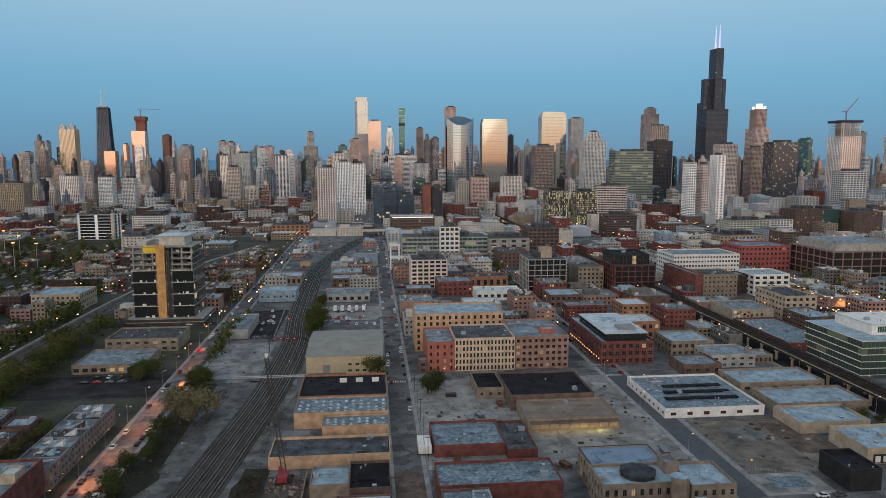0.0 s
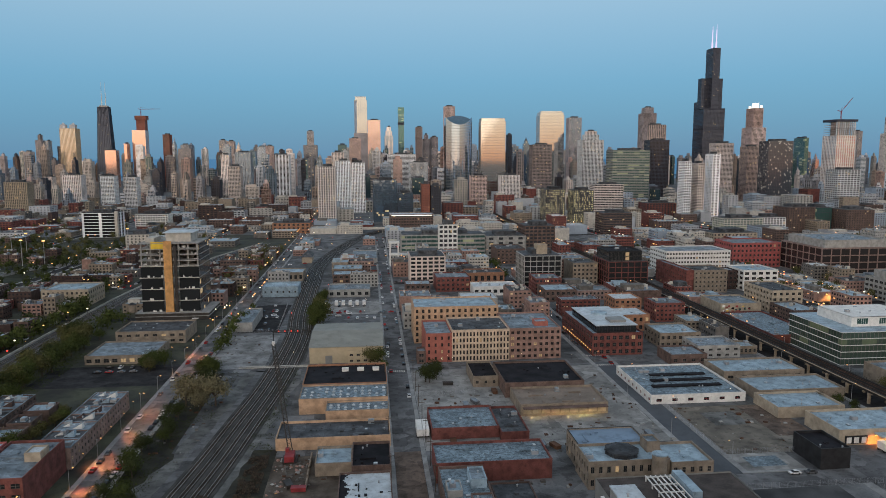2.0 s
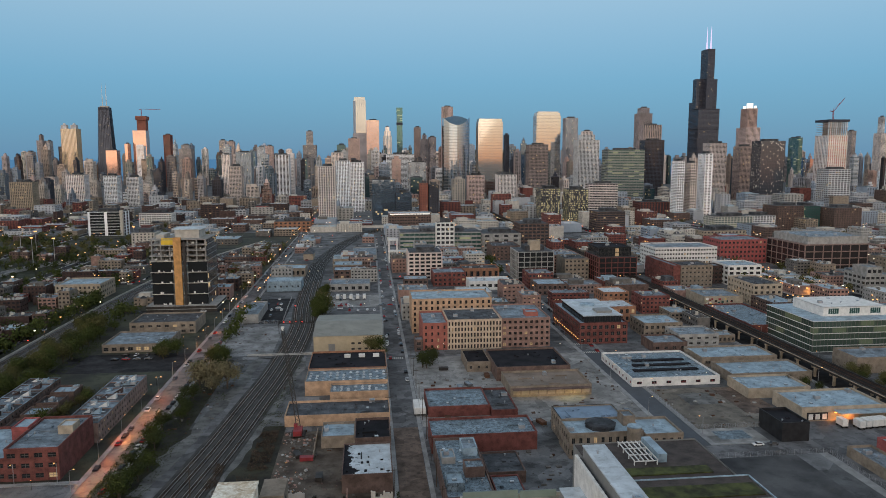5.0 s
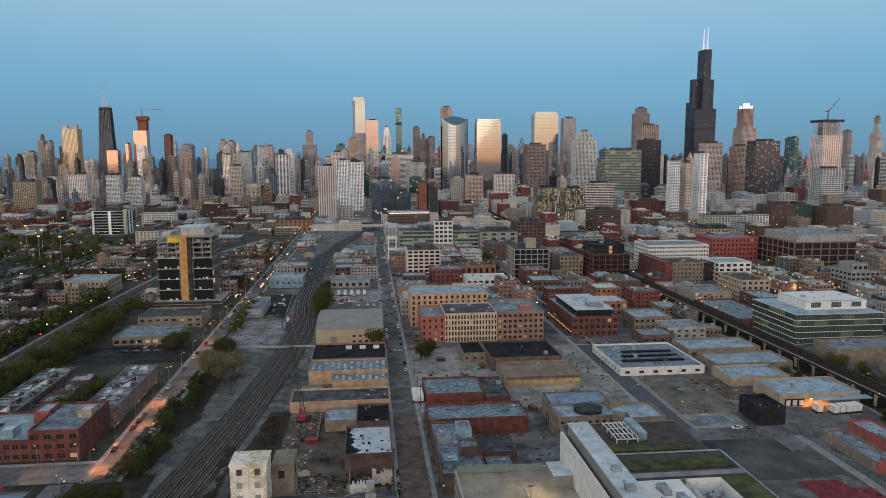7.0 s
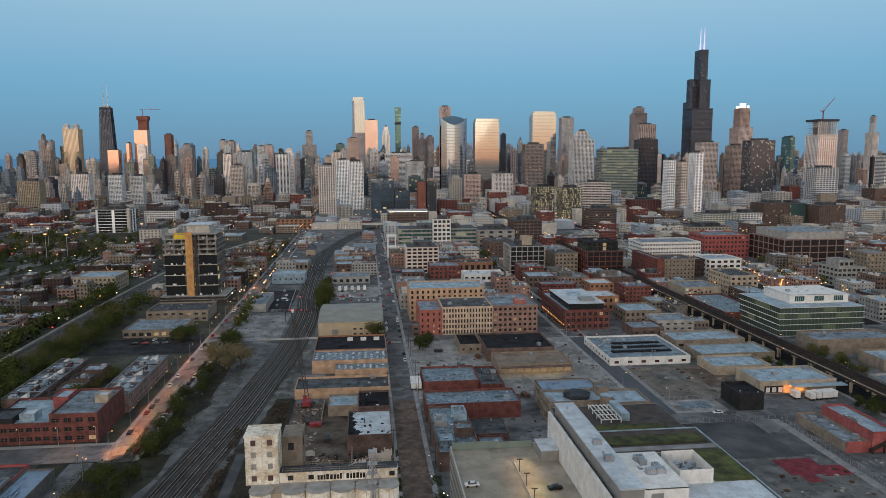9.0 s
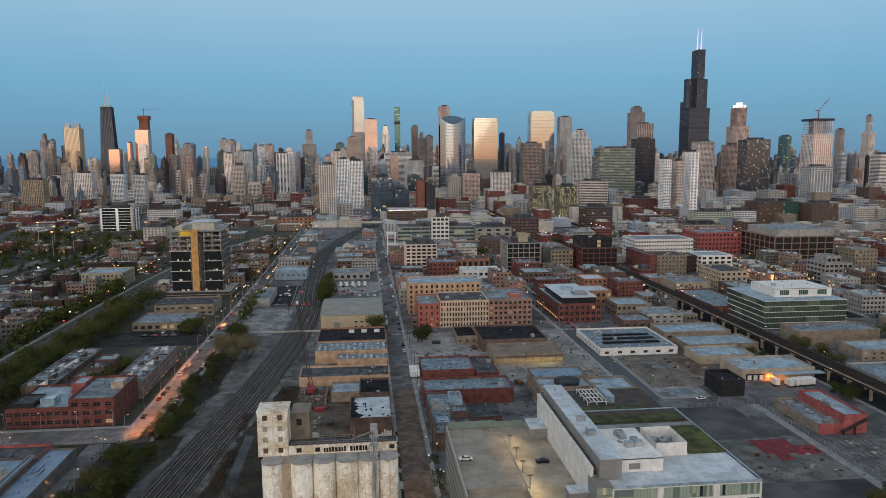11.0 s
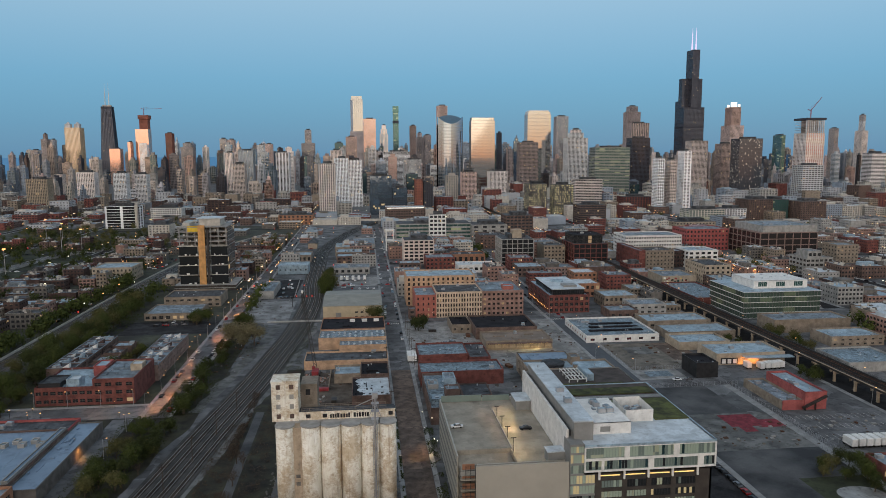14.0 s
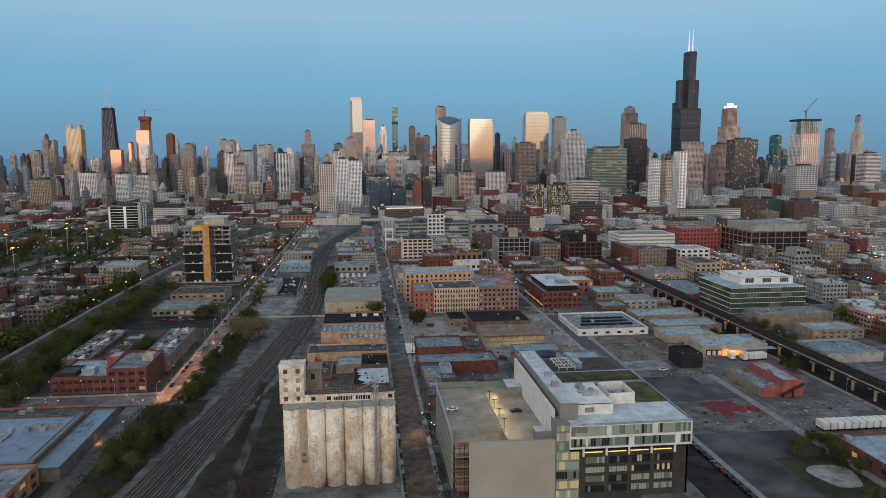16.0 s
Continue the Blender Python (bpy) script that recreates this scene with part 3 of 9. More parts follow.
def clutter(parent, x0, x1, y0, y1, z, n, rng):
    names = ("air_handler", "roof_vent", "skylight")
    for _ in range(n):
        k = rng.choice((0, 1, 1, 2))
        if x1 - x0 < 4 or y1 - y0 < 4:
            continue
        o = parent.location
        put(names[k], unit_mesh(k), parent, pose(rng.uniform(x0 + 1.6, x1 - 1.6) - o.x, rng.uniform(y0 + 1.6, y1 - 1.6) - o.y, z - o.z, 0, 0, rng.choice((0, 90))))


def building(name, label, x0, x1, y0, y1, h, wall="brick_red", roof="roof_grey", floors=2, W=0, N=0, S=0, wf=0.5, hf=0.5, par=0.6,
             lit=0.03, pane="window_dark", frame_key="concrete_dark", coping=None, units=3, base=None, z0=0.0, parent=None, seed=0, cat="building", depth=0.25, group=""):
    """A building with a parapet round a flat roof; W, N, S give the bays of window openings on those sides."""
    rng = random.Random(seed or int(abs(x0 * 7 + y0 * 13 + h * 3)))
    OCC.append((x0, x1, y0, y1))
    ob = parent or thing(name, label, cat, (x0 + x1) / 2, (y0 + y1) / 2, 0, group)
    o = ob.location
    g, box = Geo(), (x0, x1, y0, y1)
    top = h - par - 0.3
    holes = []
    for s, bays in (("W", W), ("N", N), ("S", S), ("E", 0)):
        f = floors if bays else 0
        found = facade(g, box, s, z0, top, f, bays, wf, hf, depth)
        holes += [(s, *q) for q in found]
        st, u, n, width = side_of(*box, s)
        a = lambda k, z, d=0.0: (st[0] + u[0] * k - n[0] * d, st[1] + u[1] * k - n[1] * d, z)
        g.quad(a(0, top), a(width, top), a(width, h), a(0, h))
        g.quad(a(0.3, h, 0.3), a(width - 0.3, h, 0.3), a(width - 0.3, top - 0.1, 0.3), a(0.3, top - 0.1, 0.3))
    part("wall", g, wall, ob)
    g = Geo()
    for bx in ((x0 - 0.05, x1 + 0.05, y0 - 0.05, y0 + 0.35), (x0 - 0.05, x1 + 0.05, y1 - 0.35, y1 + 0.05), (x0 - 0.05, x0 + 0.35, y0 + 0.35, y1 - 0.35), (x1 - 0.35, x1 + 0.05, y0 + 0.35, y1 - 0.35)):
        g.box(*bx, h, h + 0.12)
    part("coping", g, coping or wall, ob)
    g = Geo()
    g.box(x0 + 0.3, x1 - 0.3, y0 + 0.3, y1 - 0.3, top - 0.3, top)
    # curbs, ducts and upstands of the roof skin
    if x1 - x0 > 8 and y1 - y0 > 8:
        for _ in range(int(min(14, (x1 - x0) * (y1 - y0) / 60))):
            a, b, w, d = rng.uniform(x0 + 0.6, x1 - 3.6), rng.uniform(y0 + 0.6, y1 - 3.6), rng.uniform(0.4, 1.6), rng.uniform(0.4, 1.6)
            if rng.random() < 0.2:
                w, d = rng.choice(((0.35, min(6.0, y1 - b - 0.5)), (min(6.0, x1 - a - 0.5), 0.35)))
            g.box(a, a + w, b, b + d, top, top + rng.uniform(0.2, 0.7))
    part("roof", g, roof, ob)
    for s, c, w, hh in holes:
        key = "window_warm" if rng.random() < lit else pane
        put("window", window_mesh(w, hh, key, frame_key), ob, pose(c[0] - o.x, c[1] - o.y, c[2], 0, 0, SIDES[s]))
    clutter(ob, x0, x1, y0, y1, top, units, rng)
    return ob


def tower_part(ob, x0, x1, y0, y1, z0, h, style, frame_key, pane, fh=3.6, bay=4.0, cap=True, sides="WNS", roof="roof_tar"):
    """Glass body, floor bands and piers of one shaft."""
    g = Geo()
    g.box(x0, x1, y0, y1, z0, h)
    part("glazing", g, pane, ob)
    g = Geo()
    nf = max(1, round((h - z0) / fh))
    st = (h - z0) / nf
    band = {"frame": 0.14, "grid": 0.42, "bands": 0.48, "piers": 0.28, "glass": 0.1, "balcony": 0.3, "punched": 0.5, "stack": 0.34}[style] * st
    out = {"frame": 0.5, "grid": 0.3, "bands": 0.3, "piers": 0.15, "glass": 0.08, "balcony": 1.2, "punched": 0.3, "stack": 0.35}[style]
    for i in range(nf + 1):
        z = z0 + i * st
        g.box(x0 - out, x1 + out, y0 - out, y1 + out, max(z0, z - band / 2), min(h + 0.3, z + band / 2))
    pw = {"frame": 0.1, "grid": 0.27, "bands": 0.05, "piers": 0.42, "glass": 0.05, "balcony": 0.42, "punched": 0.55, "stack": 0.3}[style] * bay
    po = out + {"frame": 0.05, "grid": 0.05, "bands": 0.02, "piers": 0.3, "glass": 0.06, "balcony": -0.5, "punched": 0.05, "stack": 0.12}[style]
    wide = pw
    nx, ny = max(2, round((x1 - x0) / bay)), max(2, round((y1 - y0) / bay))
    for i in range(nx + 1):
        x = x0 + (x1 - x0) * i / nx
        # stacked flats: every third pier is a broad blank strip
        pw = wide * (2.6 if style == "stack" and (i + int(x0)) % 3 == 0 else 1.0)
        if "W" in sides:
            g.box(max(x0, x - pw / 2), min(x1, x + pw / 2), y0 - po, y0 + 0.1, z0, h + 0.35)
    for i in range(ny + 1):
        y = y0 + (y1 - y0) * i / ny
        pw = wide * (2.2 if style == "stack" and i % 2 else 1.0)
        if "N" in sides:
            g.box(x0 - po, x0 + 0.1, y - pw / 2, y + pw / 2, z0, h + 0.35)
        if "S" in sides:
            g.box(x1 - 0.1, x1 + po, y - pw / 2, y + pw / 2, z0, h + 0.35)
    if cap == "joined":
        w, d = x1 - x0, y1 - y0
        g.box(x0 + 0.3, x1 - 0.3, y0 + 0.3, y1 - 0.3, h + 0.3, h + 0.6)
        kind = int(abs(x0 * 3 + y0)) % 6
        g.box(x0 + w * 0.25, x1 - w * 0.2, y0 + d * 0.25, y1 - d * 0.25, h + 0.6, h + 3.5 + kind)
        if kind in (1, 4):
            g.box(x0 + w * 0.4, x1 - w * 0.36, y0 + d * 0.4, y1 - d * 0.3, h + 3.5 + kind, h + 8.5 + kind)
        if kind in (2, 5):
            g.cyl(x0 + w * 0.5, y0 + d * 0.5, h + 3, h + 16 + kind, 0.45, 5, 0.2)
        if kind == 3:
            g.box(x0 + 0.4, x0 + w * 0.34, y0 + 0.4, y1 - 0.4, h + 0.6, h + 6)
    part("facade_frame", g, frame_key, ob)
    if cap is True:
        g = Geo()
        g.box(x0 + 0.5, x1 - 0.5, y0 + 0.5, y1 - 0.5, h + 0.3, h + 0.6)
        w, d = x1 - x0, y1 - y0
        g.box(x0 + w * 0.25, x1 - w * 0.2, y0 + d * 0.25, y1 - d * 0.25, h + 0.6, h + 5.0)
        part("roof", g, roof, ob)


def tower(label, x0, x1, y0, d, h, style="grid", frame_key="tower_stone", pane="window_far", fh=3.6, bay=4.0, cap=True, tiers=(), name="tower", group="skyline towers", cat="tower", flank=True):
    """A tower; tiers: (height, inset) of set-backs above the first shaft."""
    # a flank is seen beside the front: keep front and flank together as wide as the outline
    w = x1 - x0
    if flank and x0 > 100:
        d = min(d, w * 0.6 * (y0 + 70) / x0)
        x0 += x0 * d / (y0 + 70)
    elif flank and x1 < -100:
        d = min(d, -w * 0.6 * (y0 + 70) / x1)
        x1 += x1 * d / (y0 + 70)
    y1 = y0 + d
    OCC.append((x0, x1, y0, y1))
    if len(label.split()) < 4:
        label += " with rows of windows"
    ob = thing(name, label, cat, (x0 + x1) / 2, (y0 + y1) / 2, 0, group)
    z = 0.0
    steps = [(h, 0.0)] + list(tiers)
    for i, (top, inset) in enumerate(steps):
        inset = min(inset, 0.34 * (x1 - x0), 0.34 * (y1 - y0))
        tower_part(ob, x0 + inset, x1 - inset, y0 + inset, y1 - inset, z, top, style, frame_key, pane, fh, bay, cap if i == len(steps) - 1 else False)
        z = top
    return ob


# ---- ground, water, roads ----
def sheet(name, x0, x1, y0, y1, z, key, label="", kind="structure", n=1):
    g = Geo()
    g.box(x0, x1, y0, y1, z - 0.3, z)
    ob = new(name, g.mesh(name, (key,)))
    return tagged(ob, label, "", "", kind)


g = Geo()
g.quad((-4700, -30000, 0), (4700, -30000, 0), (4700, 3750, 0), (-4700, 3750, 0))
tagged(new("ground", g.mesh("ground", ("lot",))), "grey-brown city ground of worn asphalt and gravel", "ground", "", "structure")
g = Geo()
g.quad((-4700, 3750, 0.3), (4700, 3750, 0.3), (4700, 4740, 0.3), (-4700, 4740, 0.3))
tagged(new("water", g.mesh("water", ("water",))), "wide dark blue lake beyond the city", "lake", "", "structure")
# self-lit wall: the distant lake's brightness is emitted by its own surface
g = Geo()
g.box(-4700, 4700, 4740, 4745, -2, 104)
tagged(new("backdrop", g.mesh("backdrop", ("far_water_glow",))), "self-lit blue wall for the far lake under the sky", "backdrop", "", "structure")


def street(name, x0, x1, y0, y1, walk_w=3.0, key="asphalt", label="grey asphalt street between low kerbs"):
    """A street with raised pavements along its longer sides."""
    sheet(name, x0, x1, y0, y1, 0.04, key, label)
    along = (y1 - y0) > (x1 - x0)
    for a, b in ((-walk_w, 0), (0, walk_w)):
        if along:
            e = x0 if a else x1
            sheet("pavement", e + a, e + b, y0, y1, 0.17, "pavement", "worn pale concrete pavement with a kerb")
        else:
            e = y0 if a else y1
            sheet("pavement", x0, x1, e + a, e + b, 0.17, "pavement", "worn pale concrete pavement with a kerb")


street("road_carroll", 9.0, 20.0, -160, 1010, 1.8, "asphalt_old")
street("road_fulton", 128.5, 139.0, 229, 1500, 2.5, "asphalt_blue")
sheet("road_side", 112, 130, 20, 140, 0.06, "asphalt", "dark asphalt street beside the office")
sheet("pavement", 130, 132.6, 20, 138, 0.2, "pavement", "pale concrete pavement with a kerb")
street("road_lake", 234, 252, 60, 1500, 2.5)
street("road_kinzie", -106, -95, 203, 1400, 2.0, "asphalt_old")
sheet("alley", -118.5, -109.5, 90, 203, 0.05, "asphalt_old", "worn grey alley behind the shops")
for i, x in enumerate((345, 445, 545, 660, 780, 900)):
    street("road_south", x, x + 14, 380, 2000, 3.0)
for i, x in enumerate((-330, -440, -560, -680, -800)):
    street("road_north", x, x + 10, 380, 2000, 2.5)
sheet("road_cross", 20, 234, 377, 386, 0.05, "asphalt_old", "grey asphalt cross street")
sheet("road_cross", -106, 9, 378, 384, 0.05, "asphalt_old", "worn grey crossing lane over the tracks")
for i, y in enumerate((514, 645, 775, 905, 1035, 1165, 1300, 1440, 1600)):
    sheet("road_cross", 20, 1300, y, y + 10, 0.05, "asphalt", "grey asphalt cross street")
    sheet("road_cross", -1200, -106, y, y + 10, 0.05, "asphalt", "grey asphalt cross street")
sheet("road_cross", -200, -106.2, 204, 220, 0.05, "asphalt_old", "worn asphalt side street beside the brick block")
sheet("pavement", -200, -108, 220.2, 222.8, 0.17, "pavement", "worn pale concrete pavement with a kerb")
# yards
sheet("road_brick", 9.2, 19.8, 80, 262, 0.06, "brick_road", "worn brown brick paving of the street")
sheet("yard", -900, -108.2, 60, 1100, 0.015, "garden", "dark ground of gardens and alleys between the houses")
sheet("yard", -130, -80, 20, 205, 0.02, "soil", "dark weedy ground beside the tracks")
sheet("yard", -80, -38, 20, 270, 0.02, "soil", "dark weedy ground beside the tracks")
sheet("yard", -95, -80, 205, 378, 0.02, "soil", "dark weedy strip under the street trees")
sheet("yard", -80, -38, 270, 378, 0.015, "lot", "grey weedy ground beside the tracks")
sheet("yard", -92, -60, 386, 462, 0.03, "gravel_pale", "pale rubble yard beside the tracks")
sheet("yard", 22, 128, 262, 372, 0.03, "slab", "cracked pale concrete yard")
sheet("yard", 141.6, 190, 246, 300, 0.05, "lot_brown", "bare demolished lot of broken concrete")
sheet("yard", 139, 165.6, 231, 246, 0.09, "slab", "pale stained concrete pad")
sheet("yard", 146, 160, 234, 243, 0.1, "roof_patch", "blue-grey stained patch on the pad")
sheet("road_yard", 124, 182, 217.2, 228.6, 0.06, "asphalt_old", "grey asphalt back street")
sheet("pavement", 139, 165.4, 228.8, 230.6, 0.2, "pavement", "pale concrete kerb strip beside the back street")
sheet("yard", 173, 190, 262, 299, 0.056, "brick_road", "reddish broken paving of the cleared lot")
sheet("yard", 152, 168, 276, 292, 0.056, "gravel", "paler broken slab on the cleared lot")
sheet("yard", 112, 168, 172, 216, 0.04, "asphalt_worn", "dark asphalt parking yard")
sheet("yard", 116, 178, 138, 178, 0.05, "gravel", "pale broken concrete lot")
sheet("red_paving", 154, 170, 162, 176, 0.07, "crimson_paint", "faded crimson painted paving")
sheet("red_paving", 166, 178, 160, 169, 0.074, "crimson_paint", "faded crimson painted paving")
sheet("red_paving", 157, 163, 156, 162, 0.078, "crimson_paint", "faded crimson painted paving")
sheet("yard", 132.6, 178, 20, 138, 0.05, "asphalt_worn", "dark asphalt parking yard")
sheet("yard", 153, 178, 58, 112, 0.058, "grass", "dark rough grass round the puddle")
sheet("lane", 178, 182, 20, 217, 0.06, "pavement", "bare pale lane between the fenced yards")
sheet("yard", 182, 234, 60, 140, 0.04, "asphalt_old", "grey depot yard")
sheet("yard", 182, 234, 140, 280, 0.04, "asphalt_old", "grey parking yard beside the viaduct")
sheet("yard", 254, 340, 140, 300, 0.03, "asphalt_old", "grey parking yard")
sheet("yard", 254, 340, 400, 500, 0.03, "asphalt_old", "grey parking yard")
sheet("yard", -38, 8, 150, 262, 0.03, "earth", "churned soil of a demolition yard")
sheet("yard", -90, -63, 470, 560, 0.03, "asphalt", "dark fenced parking yard")
sheet("yard", -178, -108, 360, 398, 0.03, "asphalt", "dark wet parking yard")
sheet("yard", -38, 8, 380, 820, 0.02, "asphalt_old", "grey worn yards beside the tracks")
sheet("yard", -38, 8, 520, 570, 0.03, "slab", "grey yard with parked vans")


# ---- railway ----
def smooth_line(pts, step=6.0):
    """Points every few metres along a curve through pts."""
    out = []
    p = [Vector(q) for q in pts]
    p = [p[0] * 2 - p[1]] + p + [p[-1] * 2 - p[-2]]
    for i in range(1, len(p) - 2):
        n = max(2, int((p[i + 1] - p[i]).length / step))
        for k in range(n):
            t = k / n
            a, b, c, d = p[i - 1], p[i], p[i + 1], p[i + 2]
            out.append(0.5 * ((2 * b) + (c - a) * t + (2 * a - 5 * b + 4 * c - d) * t * t + (3 * b - a - 3 * c + d) * t ** 3))
    return out + [p[-2]]


def ribbon(g, line, a, b, z0, z1, m=0):
    """A strip from a to b metres beside a line, of some thickness."""
    rows = []
    for i, p in enumerate(line):
        d = (line[min(i + 1, len(line) - 1)] - line[max(i - 1, 0)]).normalized()
        s = Vector((d.y, -d.x))
        rows.append((p + s * a, p + s * b))
    for (l0, r0), (l1, r1) in zip(rows, rows[1:]):
        g.quad((*l0, z1), (*r0, z1), (*r1, z1), (*l1, z1), m)
        g.quad((*l0, z0), (*l0, z1), (*l1, z1), (*l1, z0), m)
        g.quad((*r0, z0), (*r1, z0), (*r1, z1), (*r0, z1), m)


def railway(line, offsets, half, label, sleepers_to, key="ballast"):
    bed = Geo()
    ribbon(bed, line, -half, half, 0.0, 0.25)
    root = tagged(new("railway", bed.mesh("railway", (key,))), label, "railway", "", "structure")
    for o in offsets:
        g = Geo()
        ribbon(g, line, o - 1.35, o + 1.35, 0.2, 0.28)
        part("track_bed", g, "track_dark", root)
        for e in (-0.72, 0.72):
            g = Geo()
            ribbon(g, line, o + e - 0.09, o + e + 0.09, 0.28, 0.47)
            part("rail", g, "steel_rail", root)
        g = Geo()
        done = 0.0
        for a, b in zip(line, line[1:]):
            if a.y > sleepers_to:
                break
            d = (b - a).normalized()
            s = Vector((d.y, -d.x))
            n = max(1, int((b - a).length / 0.75))
            for k in range(n):
                c = a + (b - a) * (k / n) + s * o
                p, q = s * 1.3, d * 0.12
                v = [c - p - q, c + p - q, c + p + q, c - p + q]
                g.quad(*[(*w, 0.35) for w in v])
                g.quad((*v[0], 0.25), (*v[1], 0.25), (*v[1], 0.35), (*v[0], 0.35))
        part("sleepers", g, "sleeper", root, "", "stuff")
    return root


EAST_LINE = smooth_line([(-112, -60), (-95, 30), (-81, 107), (-71.5, 180), (-62, 248), (-56.5, 300), (-51.5, 350), (-48.5, 410), (-48, 465), (-52, 532), (-55, 660), (-54, 780), (-30, 960), (2, 1090), (45, 1190)])
NORTH_LINE = smooth_line([(-211, -40), (-209.5, 200), (-208.5, 310), (-208, 400), (-207.5, 480), (-205, 600), (-197, 710), (-178, 830), (-140, 980)])
railway(EAST_LINE, (-6.3, -2.1, 2.1, 6.3), 9.0, "four dark rail tracks on brown ballast", 640)
railway(NORTH_LINE, (-4.2, 0, 4.2), 7.0, "three rail tracks on a grey ballast bank", 620, "ballast_grey")


def shoulder(y0, y1, inner, outer, sway, key, z, label):
    """A strip beside the main line whose outer edge wanders."""
    g, rows = Geo(), []
    for i, p in enumerate(EAST_LINE[1:-1]):
        if y0 < p.y < y1:
            d = (EAST_LINE[i + 2] - EAST_LINE[i]).normalized()
            w = Vector((d.y, -d.x))
            e = outer + sway * (noise.noise(Vector((p.y * 0.035, outer, 2.0))) + 0.5 * noise.noise(Vector((p.y * 0.15, outer, 5.0))))
            rows.append((p + w * inner, p + w * e))
    for (a, b), (c, d) in zip(rows, rows[1:]):
        g.quad((*a, z), (*b, z), (*d, z), (*c, z))
    tagged(new("gravel_strip", g.mesh("gravel_strip", (key,))), label, "ground", "", "structure")


shoulder(60, 380, -8.8, -13.0, 3.0, "asphalt_old", 0.05, "grey trodden path beside the tracks")
shoulder(205, 380, -12.0, -19.0, 6.0, "gravel", 0.04, "pale gravel strip beside the tracks")
shoulder(60, 380, 8.8, 12.0, 3.0, "gravel", 0.045, "grey gravel edge of the tracks")
g = Geo()
ribbon(g, NORTH_LINE, -7.9, -7.3, 0.0, 1.5)
tagged(new("retaining_wall", g.mesh("retaining_wall", ("concrete_pale",))), "low pale concrete wall along the railway bank", "wall", "", "structure")
# a worn service track on the inner side of the main line
sheet("service_road", -55.4, -51.6, 20, 205, 0.06, "asphalt_worn", "worn grey service track beside the railway")


def expressway():
    """The slip road climbing between parapets on the northern side."""
    line = smooth_line([(-440, 470), (-400, 560), (-378, 644), (-366, 745), (-338, 802), (-275, 880), (-190, 1000)])
    ob = thing("slip_road", "grey expressway slip road between concrete parapets", "road", -366, 700, 0, "", "structure")
    g = Geo()
    ribbon(g, line, -5, 5, 0.0, 1.6)
    part("roadway", g, "asphalt_old", ob)
    for a in (-5.4, 5.0):
        g = Geo()
        ribbon(g, line, a, a + 0.4, 0.0, 2.5)
        part("parapet", g, "concrete", ob)


expressway()
sheet("verge", -520, -300, 560, 800, 0.03, "grass", "dark rough grass slopes beside the slip road")


# ---- elevated railway ----
def viaduct():
    ob = thing("viaduct", "brown steel elevated railway on pale concrete bents", "viaduct", 243, 500, 0, "", "structure")
    y0, y1 = 40, 1500
    g = Geo()
    g.box(238.6, 247.4, y0, y1, 6.6, 7.0)
    part("deck", g, "track_dark", ob)
    for x in (238.4, 241.6, 244.4, 247.6):
        g = Geo()
        g.box(x - 0.2, x + 0.2, y0, y1, 5.4, 7.3 if x in (238.4, 247.6) else 6.6)
        part("girder", g, "metal_dark", ob)
    for x in (240.2, 241.6, 244.4, 245.8):
        g = Geo()
        g.box(x - 0.05, x + 0.05, y0, y1, 7.0, 7.2)
        part("rail", g, "rust", ob)
    for x in (238.2, 247.8):
        g = Geo()
        for k in range(int((y1 - y0) / 6)):
            g.box(x - 0.04, x + 0.04, y0 + k * 6, y0 + k * 6 + 0.1, 7.0, 8.1)
        g.box(x - 0.03, x + 0.03, y0, y1, 8.05, 8.13)
        g.box(x - 0.03, x + 0.03, y0, y1, 7.6, 7.66)
        part("railing", g, "metal_dark", ob)
    for x in (237.4, 247.9):
        g = Geo()
        g.box(x, x + 0.7, y0, y1, 6.85, 7.05)
        part("walkway", g, "sandstone" if x < 240 else "track_dark", ob, "tan timber walkway along the deck edge" if x < 240 else "")
    b = Geo()
    b.box(-5.2, 5.2, -0.6, 0.6, 4.4, 5.4)
    for x in (-4.6, 4.6):
        b.box(x - 0.55, x + 0.55, -0.5, 0.5, 0, 4.4)
    me = b.mesh("bent", ("sandstone",))
    for k in range(70):
        put("bent", me, ob, pose(0, 55 + k * 16 - 500, 0))


viaduct()


